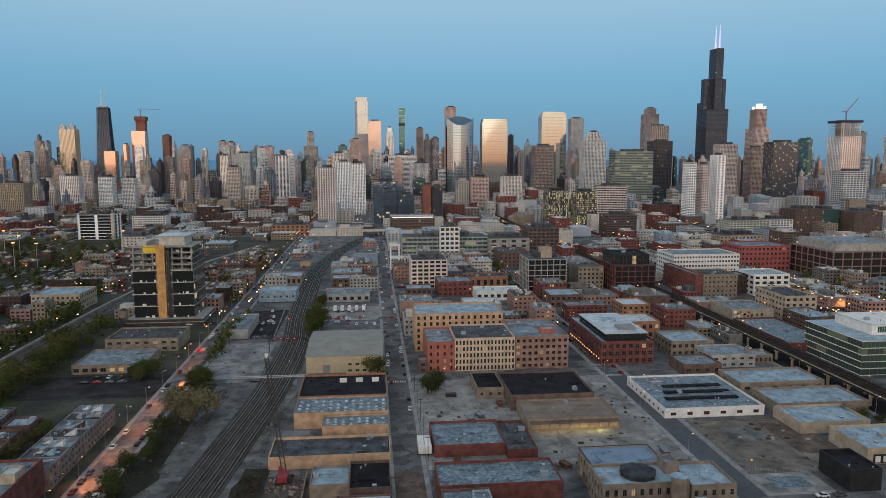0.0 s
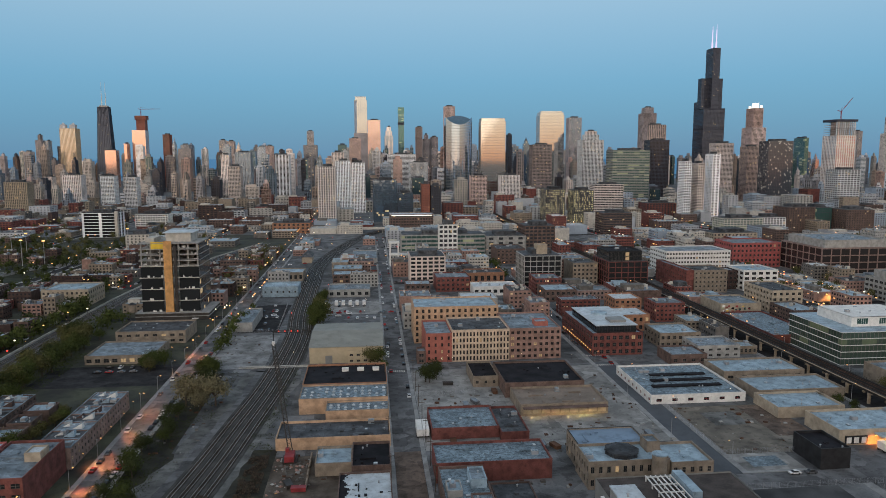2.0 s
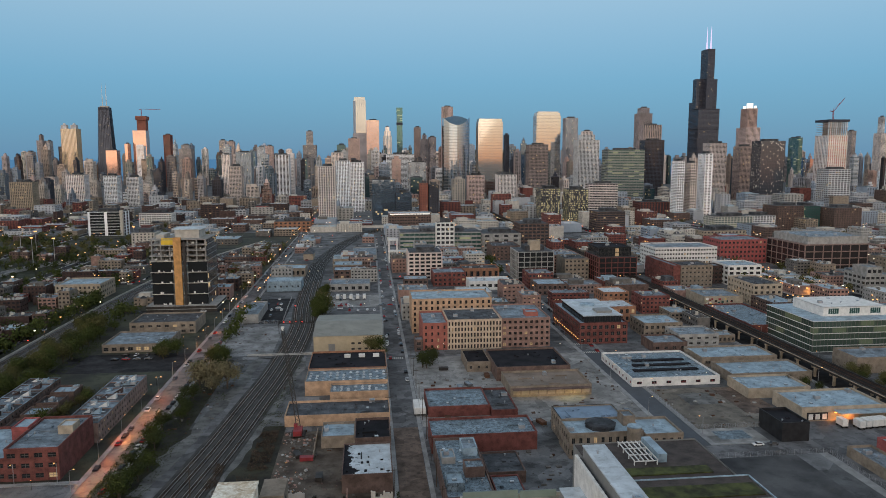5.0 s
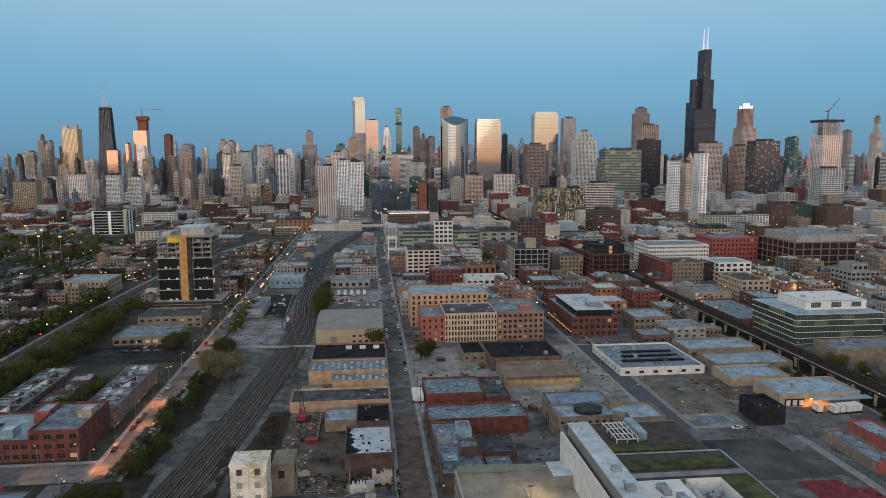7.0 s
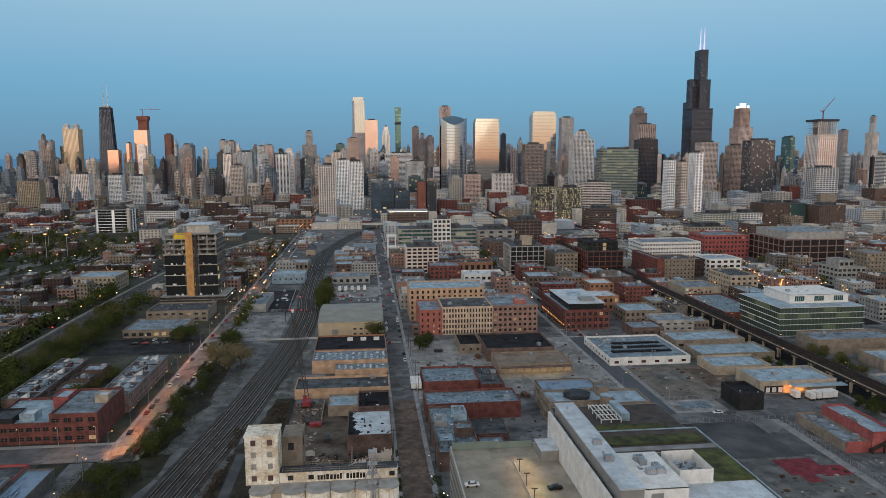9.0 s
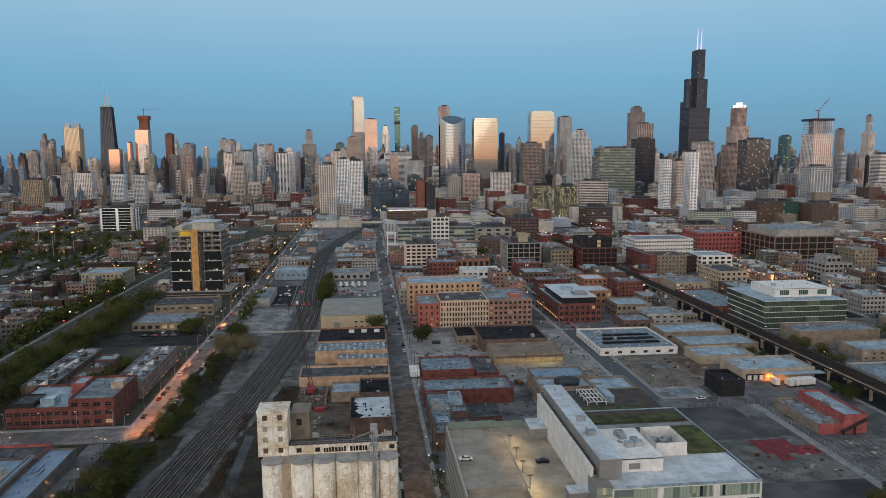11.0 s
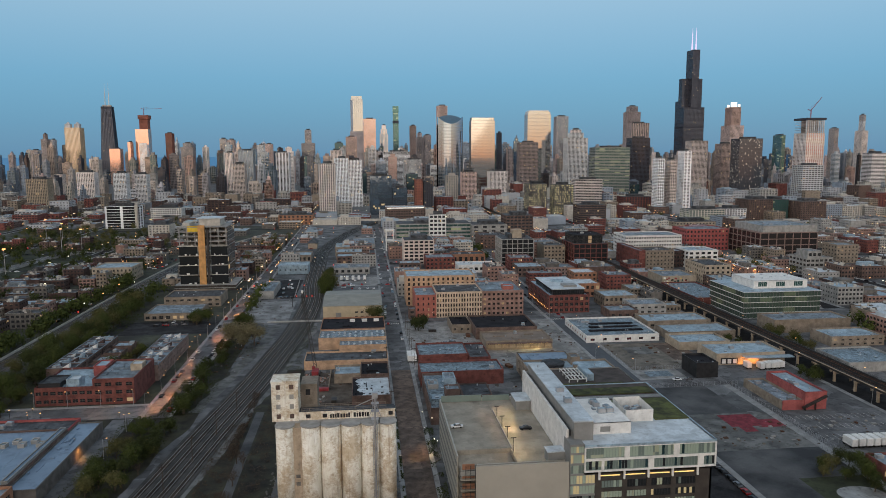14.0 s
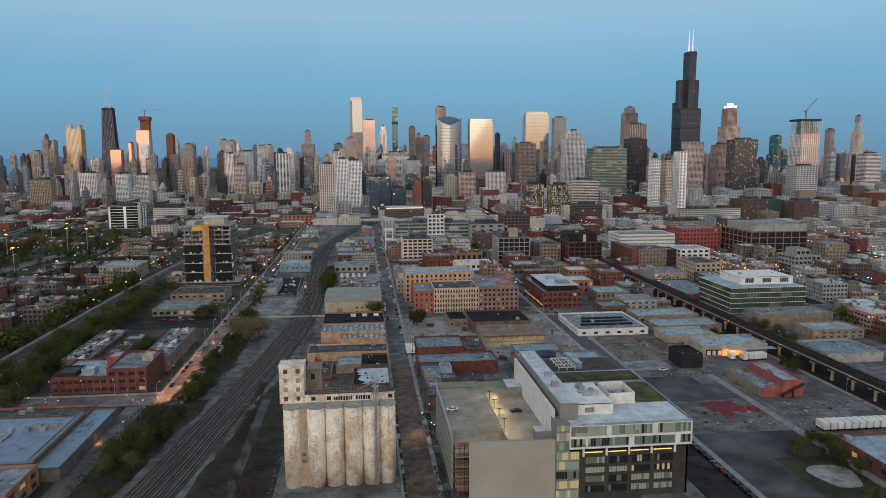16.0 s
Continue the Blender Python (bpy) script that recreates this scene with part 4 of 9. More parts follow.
# ---- things near the camera ----
def grain_silos():
    ob = thing("grain_elevator", "abandoned pale concrete grain elevator with peeling paint", "grain elevator", -15, 122)
    OCC.append((-38, 6, 104, 150))
    bins = ((-31.4, 3.15), (-22.9, 3.35), (-16.2, 3.35), (-9.4, 3.35), (-2.9, 3.2), (2.95, 2.95))
    for row in range(2):
        for x, r in bins:
            g = Geo()
            g.cyl(x, 113.4 + row * 7.4, 0, 28.6, r, 28)
            c = part("silo", g, "silo", ob)
            for f in c.data.polygons:
                f.use_smooth = abs(f.normal.z) < 0.5
            g = Geo()
            g.cyl(x, 113.4 + row * 7.4, 28.6, 29.0, r + 0.18, 28)
            part("silo_cap", g, "concrete", c)
    g = Geo()
    for (xa, ra), (xb, rb) in zip(bins[1:], bins[2:]):
        g.box(xa + ra - 0.5, xb - rb + 0.5, 113.2, 121.6, 0, 28.3)
    part("web_wall", g, "sandstone", ob)
    g = Geo()
    g.box(-28.75, -25.8, 111.9, 121.6, 0, 28.3)
    part("bay_wall", g, "sandstone", ob)
    for z in (8.6, 11.2):
        g = Geo()
        g.box(-28.0, -26.6, 111.8, 111.89, z, z + 1.2)
        part("wall_hatch", g, "concrete_dark", ob)
    g = Geo()
    g.box(-34.6, 5.9, 116.0, 121.0, 28.3, 29.05)
    part("deck", g, "concrete", ob)
    # head house at the end
    g = Geo()
    box = (-35.9, -27.0, 116.2, 124.4)
    holes = []
    for s in "WNSE":
        holes += [(s, *h) for h in facade(g, box, s, 29.0, 42.2, 4 if s in "WS" else 0, 2 if s in "WS" else 0, 0.32, 0.5, 0.3)]
    g.box(-36.1, -26.8, 116.0, 124.6, 42.2, 42.7)
    part("head_house", g, "silo", ob)
    k, blind = Geo(), Geo()
    for s, c, w, h in holes:
        q = k if c[2] > 39 or c[2] < 32 else blind
        a = radians(SIDES[s])
        ux, uy = math.cos(a) * w / 2, math.sin(a) * w / 2
        q.quad((c[0] - ux, c[1] - uy, c[2] - h / 2), (c[0] + ux, c[1] + uy, c[2] - h / 2), (c[0] + ux, c[1] + uy, c[2] + h / 2), (c[0] - ux, c[1] - uy, c[2] + h / 2))
    part("boarded_window", k, "brick_brown", ob, "brown boarded window openings", "stuff")
    part("blocked_window", blind, "concrete", ob, "window openings filled with grey blocks", "stuff")
    g = Geo()
    g.box(-26.9, -21.2, 124.6, 134.0, 0, 38.8)
    part("stair_tower", g, "brick_tan", ob)
    g = Geo()
    for z in (20.0, 27.5, 35.0):
        g.box(-25.2, -23.6, 124.5, 124.59, z, z + 2.0)
        g.box(-21.19, -21.1, 127.5, 129.3, z, z + 2.0)
    part("empty_window", g, "black_panel", ob, "dark glassless window openings", "stuff")
    # gallery on top, with its painted letters as plain bars
    g = Geo()
    g.box(-26.9, 5.6, 116.6, 120.6, 29.05, 31.6)
    g.box(-27.0, 5.8, 116.4, 120.8, 31.6, 31.9)
    part("gallery", g, "silo", ob)
    for x in (-24.6, -19.0, 3.4):
        g = Geo()
        g.box(x, x + 1.5, 116.5, 116.59, 29.7, 31.0)
        part("gallery_window", g, "black_panel", ob)
    g = Geo()
    g.box(-26.9, 5.7, 116.5, 120.7, 31.9, 32.0)
    part("gallery_roof", g, "roof_tar", ob)
    g = Geo()
    rng = random.Random(4)
    x = -16.5
    while x < -3.6:
        w = rng.uniform(0.7, 1.1)
        if abs(x + 9.4) > 0.6:
            g.box(x, x + w * 0.75, 116.5, 116.61, 29.5, 29.5 + rng.uniform(1.2, 1.6))
        x += w
    part("graffiti", g, "black_panel", ob, "black spray-painted marks", "stuff")
    g = Geo()
    for k in range(12):
        x = -26 + k * 2.6
        g.box(x - 0.05, x + 0.05, 116.5, 116.6, 32.0, 33.1)
        g.box(x - 0.05, x + 0.05, 120.5, 120.6, 31.9, 33.0)
    for y in (116.55, 120.55):
        for z in (32.4, 32.95):
            g.box(-26, 2.6, y - 0.04, y + 0.04, z, z + 0.08)
    part("railing", g, "brick_tan", ob)
    # conveyor leg
    g = Geo()
    for x, y in ((-2.0, 109.4), (-0.6, 109.4), (-2.0, 110.6), (-0.6, 110.6)):
        g.box(x - 0.09, x + 0.09, y - 0.09, y + 0.09, 0, 38.0)
    z = 1.0
    while z < 37:
        for a, b in (((-2.0, 109.4), (-0.6, 109.4)), ((-0.6, 109.4), (-0.6, 110.6)), ((-2.0, 109.4), (-2.0, 110.6))):
            g.beam((*a, z), (*b, z + 1.8), 0.05)
        z += 1.8
    g.cyl(-1.3, 109.9, 0, 38.6, 0.35, 10)
    g.box(-2.3, -0.3, 109.2, 110.8, 38.0, 39.8)
    g.beam((-1.3, 110, 38), (-8, 118, 32.5), 0.18)
    for x in (-3.4, 0.9):
        g.beam((x, 116.6, 29.0), (-1.3, 110.4, 36.5), 0.12)
    for z in (31.0, 33.6, 36.2):
        g.box(-2.6, 0.0, 108.9, 111.0, z, z + 0.12)
    part("conveyor_leg", g, "metal", ob, "rusting steel conveyor leg")
    ob.location.y -= 2.5
    ob.scale = (0.99, 0.99, 1.022)


grain_silos()


def demolition_yard():
    """Rubble, two excavators and the stubs of walls behind the silos."""
    rng = random.Random(9)
    g = Geo()
    for _ in range(420):
        x, y, s = rng.uniform(-36, 6), rng.uniform(153, 200), rng.uniform(0.2, 0.9)
        g.box(x, x + s * rng.uniform(0.6, 2), y, y + s * rng.uniform(0.6, 2), 0, s * rng.uniform(0.3, 1.0))
    tagged(new("rubble", g.mesh("rubble", ("soil",))), "brown heaps of demolition rubble", "rubble", "", "stuff")
    for key, n, label in (("concrete", 420, "pale broken concrete over the demolition yard"), ("brick_rose", 420, "broken red bricks over the demolition yard"), ("plywood", 90, "splintered boards over the demolition yard"), ("concrete_dark", 400, "dark broken slabs over the demolition yard")):
        g = Geo()
        for _ in range(n):
            x, y = rng.uniform(-37, 6), rng.uniform(152, 262)
            if -24 < x and y > 201 or noise.noise(Vector((x * 0.12, y * 0.12, n))) < -0.1:
                continue
            q, a = rng.uniform(0.25, 1.0), rng.uniform(0, 3.1)
            c, d = math.cos(a) * q, math.sin(a) * q * rng.uniform(0.4, 1.0)
            z = q * rng.uniform(0.3, 0.9)
            lo = [(x + c, y + d, 0.02), (x - d, y + c, 0.02), (x - c, y - d, 0.02), (x + d, y - c, 0.02)]
            hi = [(x + (p[0] - x) * 0.6, y + (p[1] - y) * 0.7, z * rng.uniform(0.6, 1.2)) for p in lo]
            for i in range(4):
                g.quad(lo[i], lo[(i + 1) % 4], hi[(i + 1) % 4], hi[i])
            g.quad(*hi)
        tagged(new("rubble", g.mesh("rubble", (key,))), label, "rubble", "", "stuff")
    # what is left of the torn-down sheds: walls with broken tops
    for x0, y0, x1, y1, h, key, label in ((-9, 184, -1.5, 184.4, 5.0, "white_paint", "broken white painted wall of a torn-down shed"), (-1.0, 190, 6.4, 190.4, 6.5, "concrete_pale", "broken pale wall of a torn-down shed"), (6.0, 172, 6.5, 189.6, 4.5, "brick_brown", "broken brick wall beside the street"), (-9.4, 184, -9, 199, 4.2, "brick_rose", "broken brick cross wall"), (-36, 200, -24, 200.4, 2.6, "concrete", "low broken concrete wall"), (-23.8, 232, -23.3, 262, 2.4, "brick_tan", "low tan brick yard wall")):
        g = Geo()
        n = 14
        for i in range(n):
            a, b, z = i / n, (i + 1) / n, h * rng.uniform(0.55, 1.0)
            if x1 - x0 > y1 - y0:
                g.box(x0 + (x1 - x0) * a, x0 + (x1 - x0) * b, y0, y1, 0, z)
            else:
                g.box(x0, x1, y0 + (y1 - y0) * a, y0 + (y1 - y0) * b, 0, z)
        tagged(new("ruined_wall", g.mesh("ruined_wall", (key,))), label, "wall", "ruined walls")
    for x, y, a, key in ((-27, 166, 30, "plywood"), (-17, 164, -20, "red_metal")):
        ob = thing("excavator", "tracked excavator standing in the demolition yard", "excavator", x, y, 0, "excavators")
        g = Geo()
        for e in (-1.2, 1.2):
            g.box(x + e - 0.35, x + e + 0.35, y - 2, y + 2, 0, 0.9)
        part("crawler", g, "metal_dark", ob)
        g = Geo()
        g.box(x - 1.3, x + 1.3, y - 2.0, y + 1.6, 1.0, 2.3)
        part("body", g, key, ob)
        g = Geo()
        g.box(x - 1.3, x - 0.3, y + 0.4, y + 1.9, 2.3, 3.3)
        part("cab", g, "window_dark", ob)
        g = Geo()
        g.beam((x + 0.3, y + 1.2, 2.0), (x + 0.5, y + 4.5, 5.2), 0.3)
        g.beam((x + 0.5, y + 4.5, 5.2), (x + 0.6, y + 6.5, 2.2), 0.22)
        g.box(x, x + 1.2, y + 6.2, y + 7.2, 1.2, 2.3)
        part("arm", g, key, ob)


demolition_yard()


def lattice_crane():
    x, y = -31.7, 258.0
    ob = thing("crawler_crane", "red crawler crane with a tall dark lattice boom", "crane", x, y)
    g = Geo()
    for e in (-2.4, 2.4):
        g = Geo()
        g.box(x + e - 0.5, x + e + 0.5, y - 3.4, y + 3.4, 0, 1.2)
        part("crawler", g, "metal_dark", ob)
    g = Geo()
    g.box(x - 1.8, x + 1.8, y - 4.2, y + 2.6, 1.3, 3.4)
    g.box(x - 1.9, x - 0.4, y + 1.2, y + 3.0, 3.4, 4.6)
    part("body", g, "red_metal", ob)
    g = Geo()
    foot, tip = Vector((x, y + 2, 3)), Vector((x - 7.4, y + 18, 42.4))
    d = (tip - foot).normalized()
    u = Vector((1, 0, 0)) - d * d.x
    u.normalize()
    w = d.cross(u)
    cs = [u * 0.8 + w * 0.8, u * -0.8 + w * 0.8, u * -0.8 - w * 0.8, u * 0.8 - w * 0.8]
    L = (tip - foot).length
    for c in cs:
        g.beam(foot + c, tip + c * 0.6, 0.15)
    n = 22
    for i in range(n):
        a, b = foot + d * L * i / n, foot + d * L * (i + 1) / n
        for k in range(4):
            g.beam(a + cs[k], b + cs[(k + 1) % 4], 0.09)
    g.beam(tip, (x, y - 3.5, 4), 0.03)
    part("boom", g, "metal_dark", ob)
    g = Geo()
    g.box(tip.x - 0.6, tip.x + 0.6, tip.y - 0.6, tip.y + 0.6, tip.z - 0.5, tip.z + 1.2)
    part("boom_head", g, "white_paint", ob)
    g = Geo()
    g.beam(tip, (tip.x, tip.y + 0.6, 16), 0.04)
    g.box(tip.x - 0.4, tip.x + 0.4, tip.y + 0.2, tip.y + 1.0, 14.6, 16)
    part("hook_line", g, "metal_dark", ob)


lattice_crane()


def office_block():
    """The new office with its white glazed top floors over a dark brick base, and the long plant bar behind."""
    x0, x1, y0, y1 = 61.0, 107.6, 87.6, 146.0
    ob = thing("office_block", "modern office block with white framed glass floors over dark brick", "office building", (x0 + x1) / 2, (y0 + y1) / 2)
    OCC.append((x0 - 2, x1 + 3, y0, 175))
    o = ob.location
    rng = random.Random(3)
    g = Geo()
    # dark brick base: four wide bays to a floor
    xb, yb = 67.8, y0 + 1.2
    rows_low = [(12.3, 14.9), (8.9, 11.2), (5.5, 8.0), (2.0, 4.5)]
    bays_low = [(70.1, 76.9), (78.5, 85.0), (86.6, 93.2), (94.8, 101.5)]
    zs = [0.0] + [z for r in reversed(rows_low) for z in r] + [17.2]
    xs = [xb] + [x for q in bays_low for x in q] + [x1 - 0.8]
    for i in range(0, len(zs), 2):
        g.box(xb, x1 - 0.8, yb, yb + 0.6, zs[i], zs[i + 1])
    for z0, z1 in rows_low:
        for i in range(0, len(xs), 2):
            g.box(xs[i], xs[i + 1], yb, yb + 0.6, z0, z1)
    g.box(xb, x1 - 0.8, yb + 3, y1, 0, 17.2)
    g.box(x1 - 1.4, x1 - 0.8, yb, yb + 3, 0, 17.2)
    part("lower_wall", g, "facade_dark", ob)

    def ribbon_window(xa, xc, y, za, zb, frame_key, keys):
        """A run of narrow panes, each with its own curtain or lamp behind."""
        g = Geo()
        n = max(2, round((xc - xa) / 0.95))
        w = (xc - xa) / n
        for i in range(n):
            g.quad((xa + i * w, y + 0.25, za), (xa + (i + 1) * w, y + 0.25, za), (xa + (i + 1) * w, y + 0.25, zb), (xa + i * w, y + 0.25, zb), 1 + rng.choice(keys))
            g.box(xa + i * w - 0.035, xa + i * w + 0.035, y + 0.16, y + 0.3, za, zb)
        for z in (za, zb - 0.12):
            g.box(xa, xc, y + 0.1, y + 0.3, z, z + 0.12)
        part("window", g, (frame_key, "window_office", "window_curtain", "window_dark", "window_amber", "window_teal"), ob)

    for r, (z0, z1) in enumerate(rows_low):
        for c, (xa, xc) in enumerate(bays_low):
            keys = [(0, 0, 1, 1, 0), (2, 2, 2, 0, 2), (2, 2, 0, 2), (3, 3, 2, 2), (1, 1, 0, 1)][(0, 2, 1, 1, 4, 4, 3, 3, 0, 1, 4, 4, 2, 1, 0, 4)[r * 4 + c]]
            ribbon_window(xa, xc, yb, z0, z1, "black_panel", keys)
    for k in range(3):
        g = Geo()
        g.box(x1 - 0.8, x1 - 0.7, y0 + 8 + k * 16, y0 + 16 + k * 16, 9, 14)
        part("window", g, "window_dark", ob)
    # open terrace under the overhang, its shade put in as a black block, with warm strips of light
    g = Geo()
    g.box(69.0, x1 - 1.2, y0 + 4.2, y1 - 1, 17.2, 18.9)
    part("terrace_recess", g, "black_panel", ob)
    for xa, xc in ((69.3, 76.0), (77.8, 84.4), (86.0, 92.5), (94.2, 100.8)):
        g = Geo()
        g.box(xa, xc, y0 + 1.0, y0 + 1.15, 16.5, 16.8)
        part("light_strip", g, "lit_strip", ob, "warm strip of light under the overhang")
    # white framed upper floors
    g = Geo()
    top_bays = [(64.4, 77.0), (78.6, 93.3), (95.1, 107.2)]
    low_bays = [(64.4, 69.6), (70.4, 84.9), (86.8, 101.5), (103.4, 107.2)]
    for z0, z1 in ((18.4, 19.0), (22.1, 22.9), (26.4, 27.0)):
        g.box(x0 + 3, x1, y0, y0 + 0.7, z0, z1)
        g.box(x1 - 0.7, x1, y0 + 0.7, y1, z0, z1)
    for bays, z0, z1 in ((low_bays, 19.0, 22.1), (top_bays, 22.9, 26.4)):
        xs = [x0 + 3] + [x for q in bays for x in q] + [x1]
        for i in range(0, len(xs), 2):
            g.box(xs[i], xs[i + 1], y0, y0 + 0.7, z0, z1)
        for k in range(5):
            g.box(x1 - 0.7, x1, y0 + 10 + k * 11, y0 + 11 + k * 11, z0, z1)
    for x in (69.0, 77.2, 85.2, 93.3, 101.7):
        g.box(x - 0.3, x + 0.3, y0 + 0.2, y0 + 0.8, 15.6, 18.5)
    g.box(x0 + 3, x1, y0 + 0.7, y1, 18.5, 18.9)
    part("white_frame", g, "white_paint", ob)
    g = Geo()
    g.box(x0 + 3.2, x1 - 0.5, y0 + 4, y1, 18.9, 26.6)
    g.box(x1 - 0.55, x1 - 0.45, y0 + 1, y1, 18.9, 26.6)
    part("glazing", g, "window_office", ob)
    for bays, z0, z1, keys in ((low_bays, 19.0, 22.1, (0, 1, 0, 4, 2, 0)), (top_bays, 22.9, 26.4, (1, 1, 0, 1, 1, 0, 1, 4))):
        for xa, xc in bays:
            ribbon_window(xa, xc, y0 + 0.2, z0, z1, "mullion", keys)
    g = Geo()
    g.box(x0 + 3, x1, y0 + 0.01, y1, 26.6, 27.0)
    part("roof", g, "roof_white", ob)
    g = Geo()
    for bx in ((x0 + 3, x1, y0 - 0.05, y0 + 0.3), (x1 - 0.3, x1 + 0.05, y0 + 0.3, y1), (x0 + 3, x1, y1 - 0.3, y1 + 0.05)):
        g.box(*bx, 26.7, 27.4)
    part("coping", g, "roof_pale", ob)
    # glazed stair at the corner
    g = Geo()
    g.box(59.4, 59.6, y0 + 0.6, y0 + 8, 0, 27.6)
    g.box(59.6, x0 + 3, y0 + 6, y0 + 8, 0, 27.6)
    for k in range(8):
        z = k * 3.45
        g.box(59.6, x0 + 3.2 if z > 17 else xb, y0 + 0.7, y0 + 1.3, z, z + 0.45)
    g.box(59.6, x0 + 3, y0 + 0.6, y0 + 6, 26.9, 27.6)
    part("stair_wall", g, "grey_panel", ob)
    for k in range(8):
        z = k * 3.45
        ribbon_window(59.7, x0 + 3.1 if z > 17 else xb - 0.1, y0 + 0.8, z + 0.45, min(z + 3.45, 26.9), "grey_panel", [(1, 1, 3), (3, 3, 1), (2, 2, 0), (3, 1, 1), (3, 1), (0, 0, 1), (1, 1, 3), (1, 1, 3)][k])
    # plant bar
    g = Geo()
    g.box(61.8, 68.2, 92.6, 157, 27.0, 33.2)
    part("plant_bar", g, "grey_panel", ob)
    g = Geo()
    g.box(61.6, 68.4, 92.4, 157.2, 33.2, 33.6)
    part("plant_roof", g, "roof_white", ob)
    g = Geo()
    g.box(59.6, 60.5, 94.2, 158, 18, 30.4)
    part("white_wall", g, "white_paint", ob)
    g = Geo()
    g.box(60.5, 61.7, 96, 158, 0, 29.4)
    part("gutter_roof", g, "roof_tar", ob)
    for xa, xb, ya, yb, za, key, nm in ((68.6, 82.4, 97, 120, 31.0, "white_paint", "penthouse"), (84.2, 94, 106.5, 119.6, 31.2, "white_paint", "plant_screen")):
        g = Geo()
        for s in "WNSE":
            facade(g, (xa, xb, ya, yb), s, 27.0, za, 0, 0, 0, 0)
        if nm == "penthouse":
            g.box(xa, xb, ya, yb, za - 0.3, za)
        part(nm, g, key, ob)
    g = Geo()
    g.box(72.0, 75.4, 96.9, 96.98, 27.8, 29.6)
    part("louvre", g, "grey_panel", ob)
    for k in range(4):
        put("cooling_fan", unit_mesh(0), ob, pose(86.0 + 2.0 * k - o.x, 109.5 + 2.4 * (k % 2) - o.y, 27.2, 0, 0, 20))
        put("cooling_fan", unit_mesh(0), ob, pose(86.0 + 2.0 * k - o.x, 114.5 + 2.4 * (k % 2) - o.y, 27.2, 0, 0, 20))
    g = Geo()
    g.box(95, 107.6, 107, 128, 27.0, 27.35)
    part("planted_roof", g, "green_roof", ob)
    g = Geo()
    g.box(69, 94.6, 121, 127, 27.12, 27.4)
    part("planted_roof", g, "green_roof", ob)
    clutter(ob, 62.4, 67.6, 98, 154, 33.6, 4, rng)
    clutter(ob, 69, 82, 104, 119, 31.0, 6, rng)
    g = Geo()
    g.box(69, 107, 128.2, 145.6, 27.0, 27.12)
    part("gravel_roof", g, "roof_umber", ob)
    g = Geo()
    g.box(69, 107, 129.5, 132.5, 27.12, 27.2)
    part("roof_path", g, "pavement", ob)
    g = Geo()
    g.box(70, 106, 134, 141, 27.12, 27.45)
    part("planted_roof", g, "green_roof", ob)
    # lower annex beyond, with its cooling frame
    g = Geo()
    for s in "WNSE":
        facade(g, (68.5, 112, 146.2, 189), s, 0, 20.5, 0, 0, 0, 0)
    part("annex_wall", g, "grey_panel", ob)
    g = Geo()
    g.box(68.8, 111.7, 146.5, 188.7, 19.7, 20.1)
    part("annex_roof", g, "roof_umber", ob)
    g = Geo()
    g.box(72, 106, 163, 168, 20.1, 20.5)
    part("planted_roof", g, "green_roof", ob)
    g = Geo()
    for k in range(6):
        g.box(83 + k * 1.55, 83.3 + k * 1.55, 170.5, 186, 21.6, 21.9)
    for y in (170.7, 175.7, 180.7, 185.7):
        g.box(83, 91, y - 0.15, y + 0.15, 21.3, 21.6)
        for x in (83.2, 87, 90.8):
            g.box(x - 0.15, x + 0.15, y - 0.15, y + 0.15, 20.1, 21.3)
    part("steel_frame", g, "white_paint", ob)
    g = Geo()
    g.box(70, 112, 147, 151, 20.1, 20.5)
    part("planted_roof", g, "green_roof", ob)
    g = Geo()
    g.box(70, 111, 155, 159, 20.1, 20.3)
    part("roof_path", g, "pavement", ob)
    g = Geo()
    g.box(91.6, 94.6, 172, 186.5, 20.12, 23.0)
    part("chiller", g, "roof_pale", ob)


office_block()


